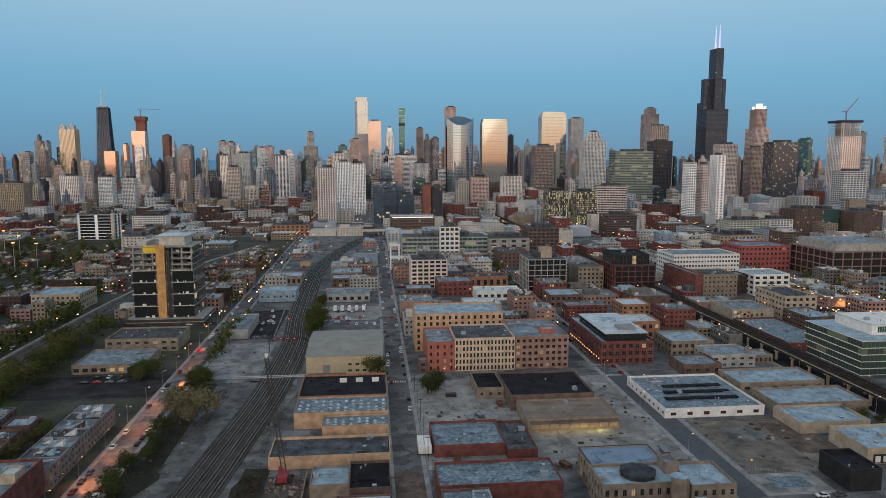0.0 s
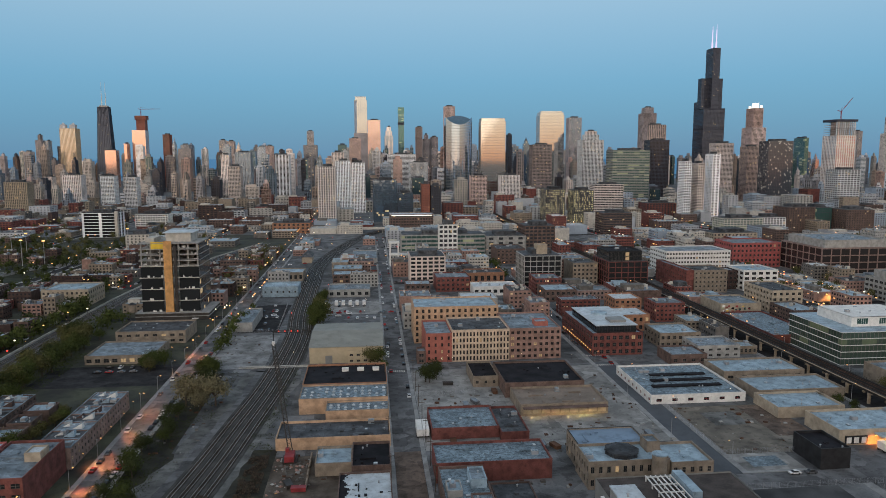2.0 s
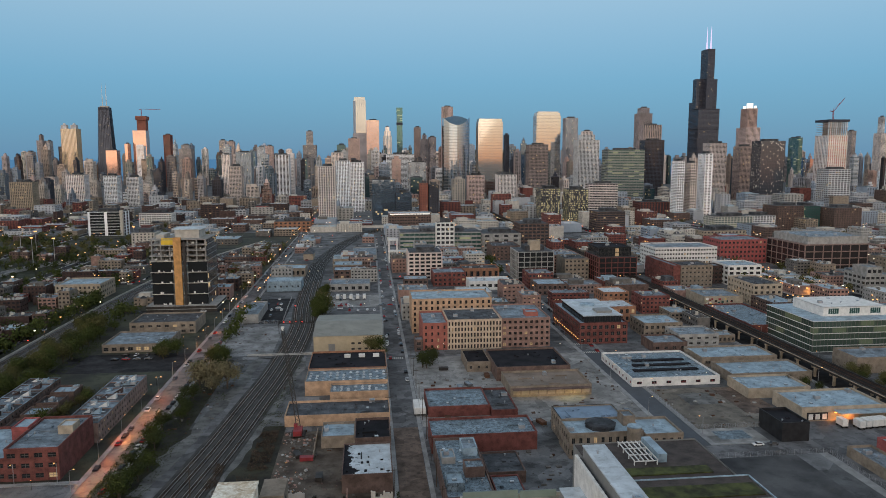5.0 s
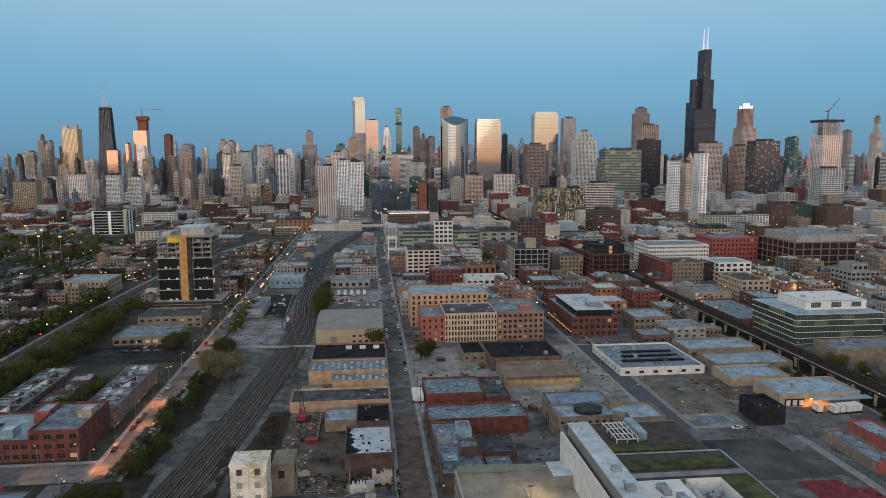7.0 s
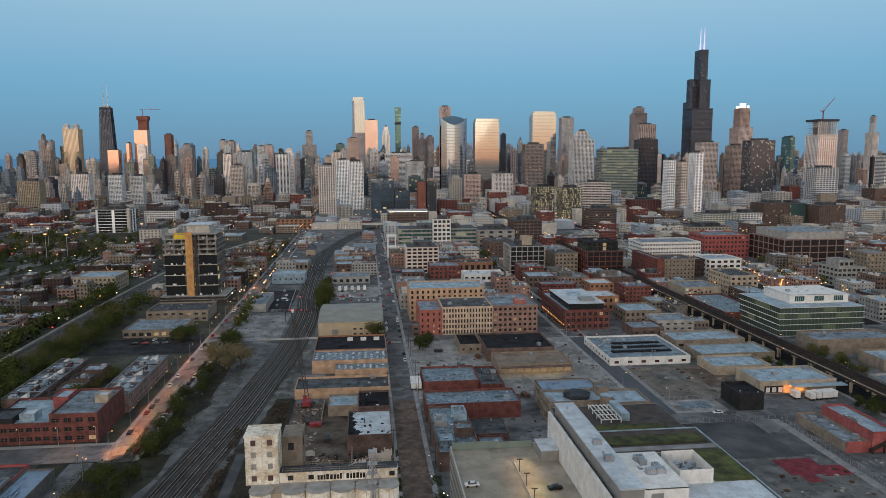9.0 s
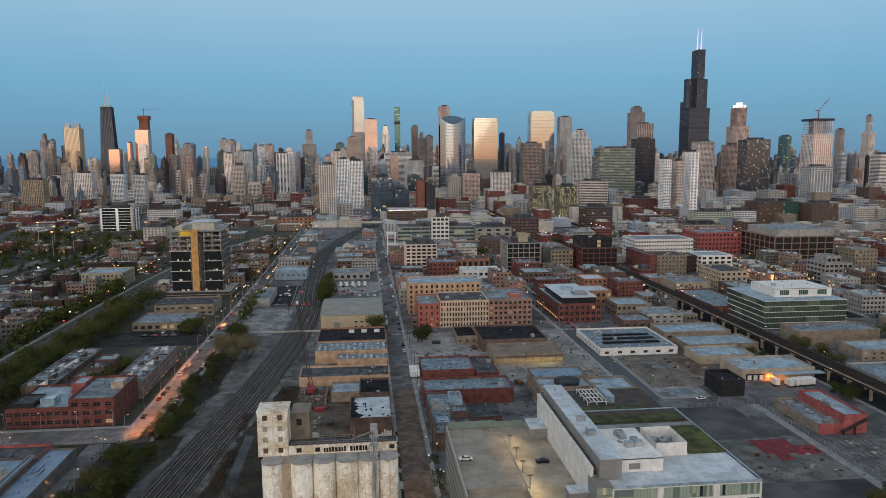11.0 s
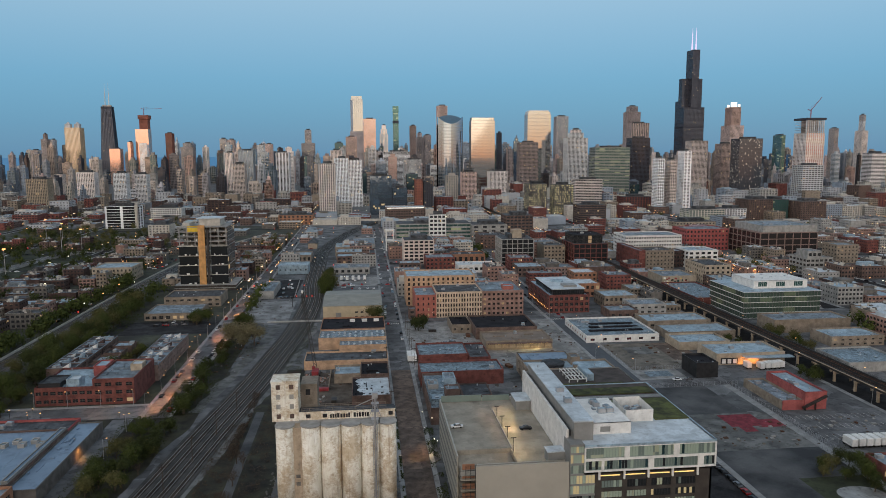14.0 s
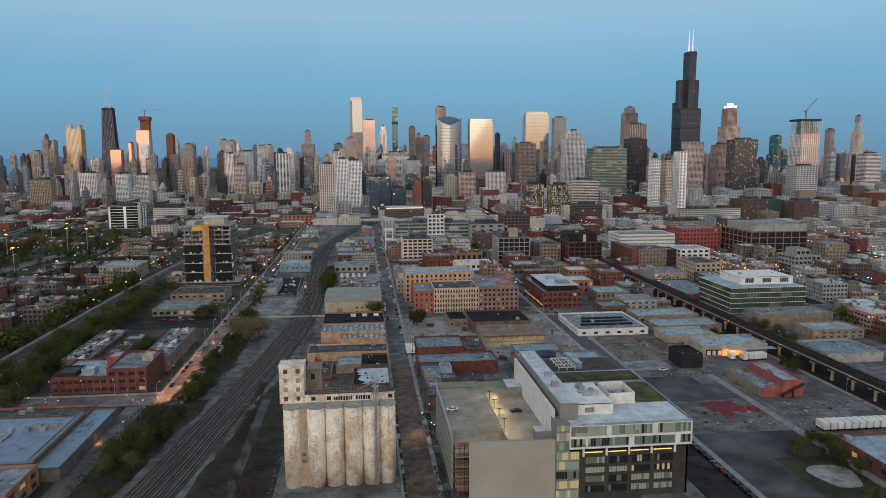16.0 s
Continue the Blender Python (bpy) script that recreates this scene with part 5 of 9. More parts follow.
def parking_deck():
    x0, x1, y0, y1, h = 25.0, 59.5, 93.6, 156.0, 19.2
    ob = thing("parking_garage", "beige parking garage with a screened front and rooftop deck", "parking garage", (x0 + x1) / 2, (y0 + y1) / 2)
    OCC.append((x0, x1, y0, y1))
    g = Geo()
    for bx in ((30.6, x1, y0, y0 + 0.5), (x0, x0 + 0.5, y0 + 7.5, y1), (x0 + 0.5, x1, y1 - 0.5, y1)):
        g.box(*bx, 0, h + 1.0)
    part("wall", g, "beige_panel", ob)
    g = Geo()
    g.box(29.5, 59.3, 88.6, 89.0, 0.4, 21.9)
    part("front_screen", g, "beige_panel", ob, "tall beige metal screen standing before the decks")
    for k in range(6):
        g = Geo()
        x = 30.6 + k * 5.6
        g.box(x, x + 0.25, 89.0, y0, 0, 19.0)
        part("screen_bracket", g, "metal_dark", ob)
    for i in range(5):
        g = Geo()
        g.box(x0 - 0.1, x0 + 0.0, y0 + 7.5, y1, 2.2 + i * 3.6, 3.4 + i * 3.6)
        part("louvre_band", g, "grey_panel", ob)
    for bx in ((x0 + 0.5, 44.0, y0 + 12, y1 - 0.5, h - 0.6, h - 0.1), (44.0, x1, y0 + 0.5, y1 - 0.5, h - 0.6, h)) + tuple((x0 + 0.5, x1, y0 + 1.5, y1 - 0.5, 3.4 + i * 3.6, 3.8 + i * 3.6) for i in range(4)):
        g = Geo()
        g.box(*bx)
        part("deck", g, "deck_floor", ob)
    g = Geo()
    g.quad((x0 + 0.5, y0 + 1.5, h - 3.4), (44.0, y0 + 1.5, h - 3.4), (44.0, y0 + 12, h - 0.6), (x0 + 0.5, y0 + 12, h - 0.6))
    part("ramp", g, "deck_floor", ob)
    g = Geo()
    g.box(x0 + 0.5, 44.0, y0 + 11.8, y0 + 12.0, h - 0.9, h + 0.9)
    g.box(43.8, 44.0, y0 + 1.0, y0 + 12, h - 0.6, h + 0.9)
    part("ramp_wall", g, "deck_floor", ob)
    g = Geo()
    g.box(44.2, 44.6, y0 + 12, y1 - 14, h, h + 1.0)
    part("divider", g, "concrete", ob)
    for xa, xb, top in ((x0 + 0.6, 42.0, 2.6), (42.4, 53.4, 2.2)):
        g = Geo()
        g.box(xa, xb, y1 - 1.2, y1 - 0.9, h, h + top)
        part("rear_screen", g, "mullion", ob, "grey-green screen along the deck edge")
    # open stair with rust-coloured louvres
    for i in range(6):
        g = Geo()
        g.box(x0 + 1.2, 30.2, y0 + 2.6, y0 + 2.9, 1.0 + i * 3.3, 2.8 + i * 3.3)
        part("rust_panel", g, "brick_orange", ob, "rust-orange louvre panel")
    g = Geo()
    for x in (x0 + 0.3, 27.2, 28.8, 30.4):
        g.box(x - 0.1, x + 0.1, y0 + 1.6, y0 + 1.8, 0, h)
    for i in range(11):
        g.box(x0 + 0.3, 30.4, y0 + 1.6, y0 + 1.75, i * 1.75, i * 1.75 + 0.12)
    part("stair_frame", g, "metal_dark", ob)
    for xa, xb, ya, yb in ((53.8, 59.4, y0 + 0.6, y0 + 5), (53.6, 59.4, 142.5, 152)):
        g = Geo()
        g.box(xa, xb, ya, yb, h, h + 3.6)
        part("stair_head", g, "grey_panel", ob)
        g = Geo()
        g.box(xa - 0.2, xb + 0.2, ya - 0.2, yb + 0.2, h + 3.6, h + 3.9)
        part("stair_head_roof", g, "roof_white", ob)
    for y in (104, 114, 124, 134):
        g = Geo()
        g.cyl(44.5, y, h, h + 5.0, 0.1, 6)
        g.box(43.6, 45.4, y - 0.15, y + 0.15, h + 5.0, h + 5.2)
        part("deck_lamp", g, "metal_dark", ob)


parking_deck()

# brick block and terraces beside the northern street
building("brick_block", "long two-storey red brick block with large dark windows", -161, -134.5, 225, 258, 9.0, "brick_red", "roof_pale", 2, W=8, wf=0.74, hf=0.42, units=10, lit=0.03)
building("brick_block", "three-storey red brick corner block with white lintels", -134.4, -115.3, 224.8, 258, 12.6, "brick_red", "roof_grey", 3, W=4, wf=0.62, hf=0.45, units=3, lit=0.08)
building("roof_hut", "cream stair hut on the brick block roof", -121.5, -116, 240, 247, 15.0, "brick_cream", "roof_white", 0, z0=11.7, units=0, par=0.2, cat="roof hut")
building("roof_hut", "red-clad penthouse on the brick block roof", -141, -134.8, 245, 256, 13.2, "red_paint", "roof_pale", 0, z0=8.1, units=0, par=0.2, cat="roof hut")
building("roof_hut", "pale blue plant hut on the brick roof", -148, -142, 229, 236, 11.6, "roof_pale", "roof_white", 0, z0=8.1, units=0, par=0.2, cat="roof hut")
building("roof_hut", "black timber roof deck screen", -160, -150, 227, 240, 10.6, "black_panel", "roof_tar", 0, z0=8.1, units=0, par=0.2, cat="roof hut")
for i in range(7):
    y = 259 + i * 9.5
    for x0, x1, key, k in ((-128.5, -113.8, "brick_pink", 1), (-170, -155.5, "brick_brown", 20)):
        t = building("terrace_house", "pink brick terrace house with sloping stair huts" if k == 1 else "brown brick terrace house with a grey roof deck", x0, x1, y, y + 9.4, 8.6, key, "roof_grey" if (i + k) % 2 else "roof_tar", 3, S=3, wf=0.42, hf=0.5, units=4,
                     group="terraces by the street", cat="house", seed=i + k, lit=0.06, par=0.2, coping="roof_grey")
        g = Geo()
        g.box(x0 + 1.2, x0 + 6.5, y + 0.9, y + 8.2, 7.72, 7.95)
        part("roof_deck", g, ("brick_dark", "roof_tar", "black_panel")[i % 3], t)
        for n, (xa, ya, w, z1, z2) in enumerate(((x0 + 7.0, y + 1.2 + (i * 1.7) % 3, 4.2, 8.2, 10.6), (x0 + 2.0 + i % 2, y + 5.2, 3.0, 8.0, 9.6))):
            g = Geo()
            v = [(xa, ya, 7.7), (xa + w, ya, 7.7), (xa + w, ya + 2.4, 7.7), (xa, ya + 2.4, 7.7), (xa, ya, z1), (xa + w, ya, z2), (xa + w, ya + 2.4, z2), (xa, ya + 2.4, z1)]
            g.v, g.f = v, [(0, 1, 5, 4), (1, 2, 6, 5), (2, 3, 7, 6), (3, 0, 4, 7), (4, 5, 6, 7)]
            g.m = [0, 0, 0, 0, 1]
            part("stair_hut", g, (("white_paint", "brick_dark", "roof_pale", "white_paint")[(i + n + k) % 4], "roof_grey"), t)
for i in range(4):
    building("court_house", "low grey-roofed link house in the court", -153, -143 + i % 2, 262 + i * 15, 273 + i * 15, 7.0, "brick_brown", "roof_pale" if i % 2 else "roof_tar", 2, units=4, group="terraces by the street", cat="house", seed=i + 60)
# big shop with a blue-grey roof
building("shopping_shed", "large low shop with blue-grey membrane roof", -190, -127.2, 126, 177, 6.6, "brick_brown", "roof_membrane", 0, units=9, par=0.4)
building("shopping_shed", "low shop wing with smooth blue-grey metal roof", -127, -117, 124, 187, 5.4, "concrete_dark", "roof_membrane", 0, units=1, par=0.15)
building("shopping_shed", "low back shop with grey roof and red parapet", -172, -127.4, 177.4, 191, 6.0, "red_paint", "roof_tar", 0, units=2, coping="red_metal")
building("corner_shop", "orange brick corner building with a flat roof", -170, -123.4, 98, 122, 8.0, "brick_orange", "roof_grey", 2, S=3, W=10, units=8, lit=0.12)
for k in range(5):
    building("roof_unit", "grey rooftop air handling unit on the shop", -146 + k * 3.4, -143.6 + k * 3.4, 160 + k % 2 * 3.5, 163 + k % 2 * 3.5, 7.4, "concrete", "roof_pale", 0, z0=5.7, units=0, par=0.1, cat="air handler", group="shop roof units")
shop = bpy.data.objects["shopping_shed"]
for k in range(8):
    g = Geo()
    g.box(-188 + k * 7.4, -187.9 + k * 7.4, 126.8, 176.2, 5.92, 5.99)
    part("roof_seam", g, "roof_pale", shop)
for x, y, w, d, h in ((-150, 150, 1.0, 9, 0.8), (-156, 156, 6, 1.0, 0.9), (-160, 148, 3, 2.4, 1.6), (-152, 160, 2.2, 2.2, 1.3), (-168, 158, 4, 2, 1.2)):
    g = Geo()
    g.box(x, x + w, y, y + d, 5.9, 5.9 + h)
    part("roof_duct", g, "metal", shop)
building("roof_ridge", "raised metal ridge along the shop roof", -129.6, -127.4, 127, 176, 7.6, "grey_panel", "roof_membrane", 0, z0=5.7, units=0, par=0.1, cat="roof ridge")
# by the tall frame tower
building("low_offices", "low tan brick office with a tar roof", -161, -118, 447, 478, 8.2, "brick_tan", "roof_tar", 2, W=8, wf=0.5, hf=0.4, units=8, lit=0.2)
building("restaurant", "low restaurant with pale roof and lit windows", -163, -125, 402, 436, 5.2, "brick_tan", "roof_grey", 1, W=8, wf=0.6, hf=0.5, lit=0.5, units=6)


def frame_tower():
    """The concrete frame under construction with its plywood hoist bay."""
    x0, x1, y0, y1, h = -167, -125, 521, 556, 56.0
    ob = thing("tower_under_construction", "unfinished glass tower with bare slabs and plywood hoist bay", "tower", (x0 + x1) / 2, (y0 + y1) / 2)
    OCC.append((x0, x1, y0, y1))
    levels = [0.0, 5.0, 13.5, 22.0, 30.5, 39.0, 43.2, 47.4, 51.6, 55.8]
    for i, z in enumerate(levels):
        g = Geo()
        g.box(x0 - 0.6, x1, y0 - 0.6, y1, max(0, z - 0.35), z + 0.15)
        part("slab", g, "concrete_pale" if 0 < i < 6 else "concrete", ob)
    for a, b in ((x0 + 0.4, -151), (-139.5, x1 - 0.2)):
        for z0, z1 in zip(levels[:5], levels[1:6]):
            g = Geo()
            g.box(a, b, y0 + 0.3, y0 + 0.45, z0 + 0.15, z1 - 0.35)
            part("glass_panel", g, "window_dark", ob)
    for i in range(7):
        g = Geo()
        x = x0 + 1.0 + i * (x1 - x0 - 2) / 6
        for y in (y0 + 1.2, (y0 + y1) / 2, y1 - 1.2):
            g.box(x - 0.45, x + 0.45, y - 0.45, y + 0.45, 0, 56)
        part("column_row", g, "concrete", ob, "", "stuff")
    g = Geo()
    for z in levels[5:]:
        g.box(x0 - 0.5, x1, y0 - 0.5, y0 - 0.42, z + 0.6, z + 0.7)
        g.box(x0 - 0.5, x1, y0 - 0.5, y0 - 0.42, z + 1.15, z + 1.25)
        for k in range(20):
            g.box(x0 + k * 2.1, x0 + k * 2.1 + 0.1, y0 - 0.5, y0 - 0.42, z + 0.15, z + 1.25)
    part("guard_rail", g, "concrete", ob, "", "stuff")
    rng = random.Random(18)
    g = Geo()
    for z in levels[1:9]:
        for _ in range(9):
            x, y = rng.uniform(x0 + 1, x1 - 3), rng.uniform(y0 - 0.3, y0 + (0.2 if z < 39 else 9))
            g.box(x, x + rng.uniform(0.4, 1.8), y, y + rng.uniform(0.3, 1.4), z + 0.15, z + rng.uniform(0.7, 1.9))
    part("stacked_material", g, "white_paint", ob, "pale stacked building material", "stuff")
    for z in (2.6, 5.0):
        g = Geo()
        g.box(x0 - 4, x1 + 7, y0 - 5, y1, z - 0.4, z)
        part("podium_slab", g, "concrete", ob)
    g = Geo()
    g.box(x0 - 3.6, x1 + 6.6, y0 - 4.6, y1 - 0.4, 0, 4.6)
    part("podium", g, "facade_dark", ob)
    g = Geo()
    g.box(x0 + 2, x1 - 2, y1 - 14, y1 - 13.5, 39.2, 55.5)
    part("inner_wall", g, "brick_tan", ob)
    g = Geo()
    for k, (a, b) in enumerate(((x0 + 3, -158), (-137, x1 - 6))):
        g.box(a, b, y0 + 7 + k * 3, y0 + 7.4 + k * 3, 39.2, 51.2)
    part("partition", g, "concrete_dark", ob)
    g = Geo()
    g.box(x1 + 0.02, x1 + 0.15, y0, y1, 0.5, 55)
    part("glass_wall", g, "window_far", ob)
    for z in levels[1:]:
        g = Geo()
        g.box(x1 + 0.15, x1 + 0.3, y0, y1, z - 0.3, z + 0.15)
        part("mullion_band", g, "concrete", ob)
    g = Geo()
    for k in range(12):
        g.box(x1 + 0.15, x1 + 0.24, y0 + k * 3.15, y0 + k * 3.15 + 0.15, 0.5, 55)
    part("mullions", g, "concrete_dark", ob, "", "stuff")
    g = Geo()
    g.box(-149.5, -143.8, y0 - 1.8, y0 - 0.15, 0, h + 1.5)
    part("plywood_bay", g, "plywood", ob, "tall orange plywood-clad hoist bay")
    g = Geo()
    g.box(-142.5, -140.5, y0 - 1.6, y0 - 0.2, 0, h - 2)
    part("hoist_mast", g, "metal_dark", ob)
    g = Geo()
    g.box(-158.5, -149.7, y0 - 0.5, y0 - 0.15, h - 4.3, h + 1.0)
    part("yellow_sheeting", g, "yellow_sheet", ob, "yellow weather sheeting")
    g = Geo()
    g.box(-150, -132, y0 + 8, y1 - 6, h, h + 6.5)
    g.box(-164, -158, y0 + 6, y1 - 10, h, h + 3)
    part("core", g, "concrete_pale", ob)
    g = Geo()
    g.box(-152, -130, y0 + 7, y1 - 5, h + 6.5, h + 7)
    part("core_roof", g, "roof_white", ob)


frame_tower()


# ---- middle block between tracks and street ----
def gable_hall():
    x0, x1, y0, y1 = -35, 7.0, 391, 450
    ob = thing("warehouse", "beige metal warehouse with a shallow grey gable roof", "warehouse", (x0 + x1) / 2, (y0 + y1) / 2)
    OCC.append((x0, x1, y0, y1))
    g = Geo()
    g.box(x0, x1, y0, y1, 0, 9.6)
    part("wall", g, "tan_metal", ob)
    g = Geo()
    ym = (y0 + y1) / 2
    a, b, c, d, e, f = (x0 - 0.5, y0 - 0.6, 9.6), (x1 + 0.5, y0 - 0.6, 9.6), (x1 + 0.5, ym, 12.2), (x0 - 0.5, ym, 12.2), (x1 + 0.5, y1 + 0.6, 9.6), (x0 - 0.5, y1 + 0.6, 9.6)
    g.v = [a, b, c, d, e, f]
    g.f = [(0, 1, 2, 3), (3, 2, 4, 5), (1, 4, 2), (0, 3, 5)]
    g.m = [0] * 4
    part("roof", g, "roof_olive", ob)
    g = Geo()
    g.box(-26, -22, y0 - 0.12, y0, 0, 4.6)
    part("loading_door", g, "grey_panel", ob)


gable_hall()
building("annex", "small beige annex at the warehouse front", -13, 7, 388.5, 390.8, 7.8, "tan_metal", "roof_grey", 2, W=5, wf=0.5, hf=0.35, units=0)
building("workshop", "low workshop with a smooth black tar roof", -33.4, 8, 330, 363.5, 7.6, "brick_orange", "roof_black", 0, units=0)
for k in range(3):
    building("skylight_box", "small white roof light on the black roof", -15 + k * 8, -11.6 + k * 8, 352, 354.5, 8.2, "white_paint", "roof_white", 0, z0=6.8, units=0, par=0.1, cat="skylight")


def solar_shed(x0, x1, y0, y1, h, label):
    ob = building("solar_shed", label, x0, x1, y0, y1, h, "brick_apricot", "roof_patch", 0, units=0, par=0.4, coping="brick_tan")
    n, m_ = int((x1 - x0) / 3.4), max(2, int((y1 - y0) / 4.2))
    o = ob.location
    if "dome" not in SHARED:
        g = Geo()
        g.box(-0.7, 0.7, -0.6, 0.6, 0, 0.35)
        g.cyl(0, 0, 0.35, 0.75, 0.55, 8, 0.2)
        SHARED["dome"] = g.mesh("roof_light", ("roof_white",))
    for i in range(n):
        for j in range(m_):
            if (i * 7 + j * 3) % 4:
                put("roof_light", SHARED["dome"], ob, pose(x0 + 2 + i * 3.4 - o.x, y0 + 2 + j * (y1 - y0 - 3) / m_ - o.y, h - 0.7))


solar_shed(-33.2, 8, 309, 329.5, 7.4, "tan brick shed with rows of roof lights")
solar_shed(-20.2, 8, 296, 308.8, 6.0, "lower tan brick shed with rows of roof lights")
building("long_shed", "long tan brick shed under a dark patched roof", -38.6, 7.9, 268.2, 287.5, 5.0, "brick_apricot", "roof_tar", 0, units=3)
building("small_shed", "small tan shed with a pale blue roof", -21, -7.4, 243, 259, 5.0, "brick_tan", "roof_pale", 0, units=1)
building("dark_shed", "dark shed with a black roof beside the street", -7.2, 7.2, 236, 258, 6.6, "brick_brown", "roof_black", 0, units=3)
shed = building("white_roof_shed", "brick shed under a torn white roof membrane", -11.2, 6.9, 202, 230, 7.0, "brick_brown", "roof_black", 0, units=0, par=0.3)


def torn_membrane():
    g, c = Geo(), 0.55
    for i in range(32):
        for j in range(50):
            x, y = -11.0 + i * c, 202.2 + j * c
            edge = -8.0 + 3.6 * noise.noise(Vector((y * 0.22, 1.3, 0))) + 1.6 * noise.noise(Vector((y * 0.9, 7.3, 0))) - (y - 216) * 0.12
            hole = noise.noise(Vector((x * 0.5, y * 0.5, 4.0)))
            if x < edge or hole < -0.62 or (x < edge + 4 and hole > 0.42):
                continue
            z = 6.5 + 0.05 * hole
            g.box(x, x + c + 0.01, y, y + c + 0.01, z - 0.03, z)
    part("torn_membrane", g, "roof_white", shed, "torn white roofing membrane with a ragged edge")
    for x, y in ((2.5, 222), (-1.5, 210), (3.8, 206)):
        put("roof_vent", unit_mesh(1), shed, pose(x - shed.location.x, y - shed.location.y, 6.5))


torn_membrane()
building("back_shop", "low grey shop with pale roof", -35.5, 0, 588, 618, 6.5, "concrete", "roof_grey", 1, W=6, units=6, lit=0.1)
building("back_shop", "low brick shop with white roof", -35, -3, 655, 680, 8.5, "brick_brown", "roof_pale", 2, W=6, units=8, lit=0.1)
building("blue_shed", "long pale blue metal shed beside the tracks", -91, -61, 594, 618, 9.0, "roof_pale", "roof_pale", 1, W=6, wf=0.3, hf=0.2, units=2)
building("narrow_shed", "narrow pale-roofed shed in the fenced yard", -92, -80, 472, 520, 6.5, "concrete", "roof_grey", 0, units=0)

# ---- blocks between the two streets ----
building("brick_loft", "five-storey orange brick loft with pale roof", 27.8, 82, 430, 462, 23.5, "brick_apricot", "roof_pale", 6, W=14, N=6, wf=0.4, hf=0.6, units=10, lit=0.03, frame_key="brick_dark")
building("brick_loft", "four-storey red painted brick loft", 31.8, 47.0, 386.8, 421, 17.0, "coral_paint", "roof_grey", 4, W=4, N=6, wf=0.3, hf=0.5, units=3, lit=0.06, frame_key="brick_dark")
building("cream_loft", "cream stone loft with tall closely set windows", 47.1, 80.8, 386.6, 420, 18.8, "brick_peach", "roof_tar", 5, W=17, wf=0.5, hf=0.66, units=5, lit=0.05, frame_key="brick_dark")
building("brick_flats", "brown brick flats with balconies and a pale roof", 81.3, 111.8, 387.7, 431, 18.6, "brick_rose", "roof_grey", 5, W=9, N=0, wf=0.55, hf=0.5, units=6, lit=0.08, frame_key="brick_dark", depth=0.9)
building("stair_hut", "coral painted stair hut on the flats", 98, 106, 396, 404, 20.4, "coral_paint", "roof_pale", 0, z0=17.4, units=0, par=0.2, cat="roof hut")
building("small_store", "small brown brick store at the loft corner", 26.6, 31.6, 384.6, 394, 7.4, "brick_brown", "roof_grey", 2, W=1, N=2, units=0)
building("dark_store", "low tan brick store with a black roof", 52.6, 65.8, 339.6, 366.4, 5.8, "brick_tan", "roof_black", 1, W=3, wf=0.3, hf=0.3, units=0)
building("black_roof_store", "wide store with a black tar roof and low ridges", 66, 106, 322, 358, 7.6, "brick_brown", "roof_black", 0, units=2)
b = building("loading_dock", "low store with a yellow lit loading dock", 68.2, 109.5, 296, 321, 5.6, "brick_tan", "roof_brown", 0, units=4)
g = Geo()
g.box(69, 108.5, 292.6, 295.9, 4.3, 4.6)
part("canopy", g, "brick_brown", b)
for k in range(9):
    g = Geo()
    g.box(69.5 + k * 4.4, 73.2 + k * 4.4, 295.85, 295.97, 1.2, 4.0)
    part("dock_door", g, "brick_cream", b)
g = Geo()
for k in range(5):
    g.box(69.5 + k * 7.8, 76.0 + k * 7.8, 293.4, 293.8, 4.05, 4.28)
part("dock_lamps", g, "lit_strip", b, "warm lamps under the dock canopy")
building("patched_store", "red brick store with a patched blue-grey roof", 25.4, 54, 273, 299, 5.0, "brick_red", "roof_patch", 0, units=3)
building("patched_lean_to", "lean-to with a dark patched roof", 54.2, 66, 268, 299, 4.2, "brick_red", "roof_tar", 0, units=4)
building("patched_store", "red brick store with a streaked blue-grey roof", 23.4, 66.6, 232.8, 252, 7.5, "brick_red", "roof_patch", 0, units=2)
building("patched_store", "narrow brick store with a teal patched roof", 23.8, 40, 180, 230, 7.6, "brick_brown", "roof_patch", 0, units=8)
building("arched_mill", "two-storey tan brick mill with tall windows and blue-grey roof", 77, 107, 222, 238, 10.4, "brick_tan", "roof_pale", 2, W=10, N=5, wf=0.42, hf=0.5, units=1, lit=0.04)
building("mill_wing", "rear mill wing with a smooth blue-grey roof", 78, 105, 238.2, 254.5, 10.0, "brick_tan", "roof_membrane", 2, N=5, wf=0.42, hf=0.5, units=0, par=0.2, coping="black_panel")
building("mill_wing", "lower mill wing with square windows and pale roof", 107.2, 123, 220.8, 239, 9.4, "brick_tan", "roof_pale", 2, W=5, wf=0.42, hf=0.46, units=1, lit=0.05)
building("roof_hut", "tan brick lift hut on the mill roof", 101.5, 106.5, 230, 237, 13.6, "brick_tan", "roof_grey", 0, z0=9.5, units=0, par=0.2, cat="roof hut")


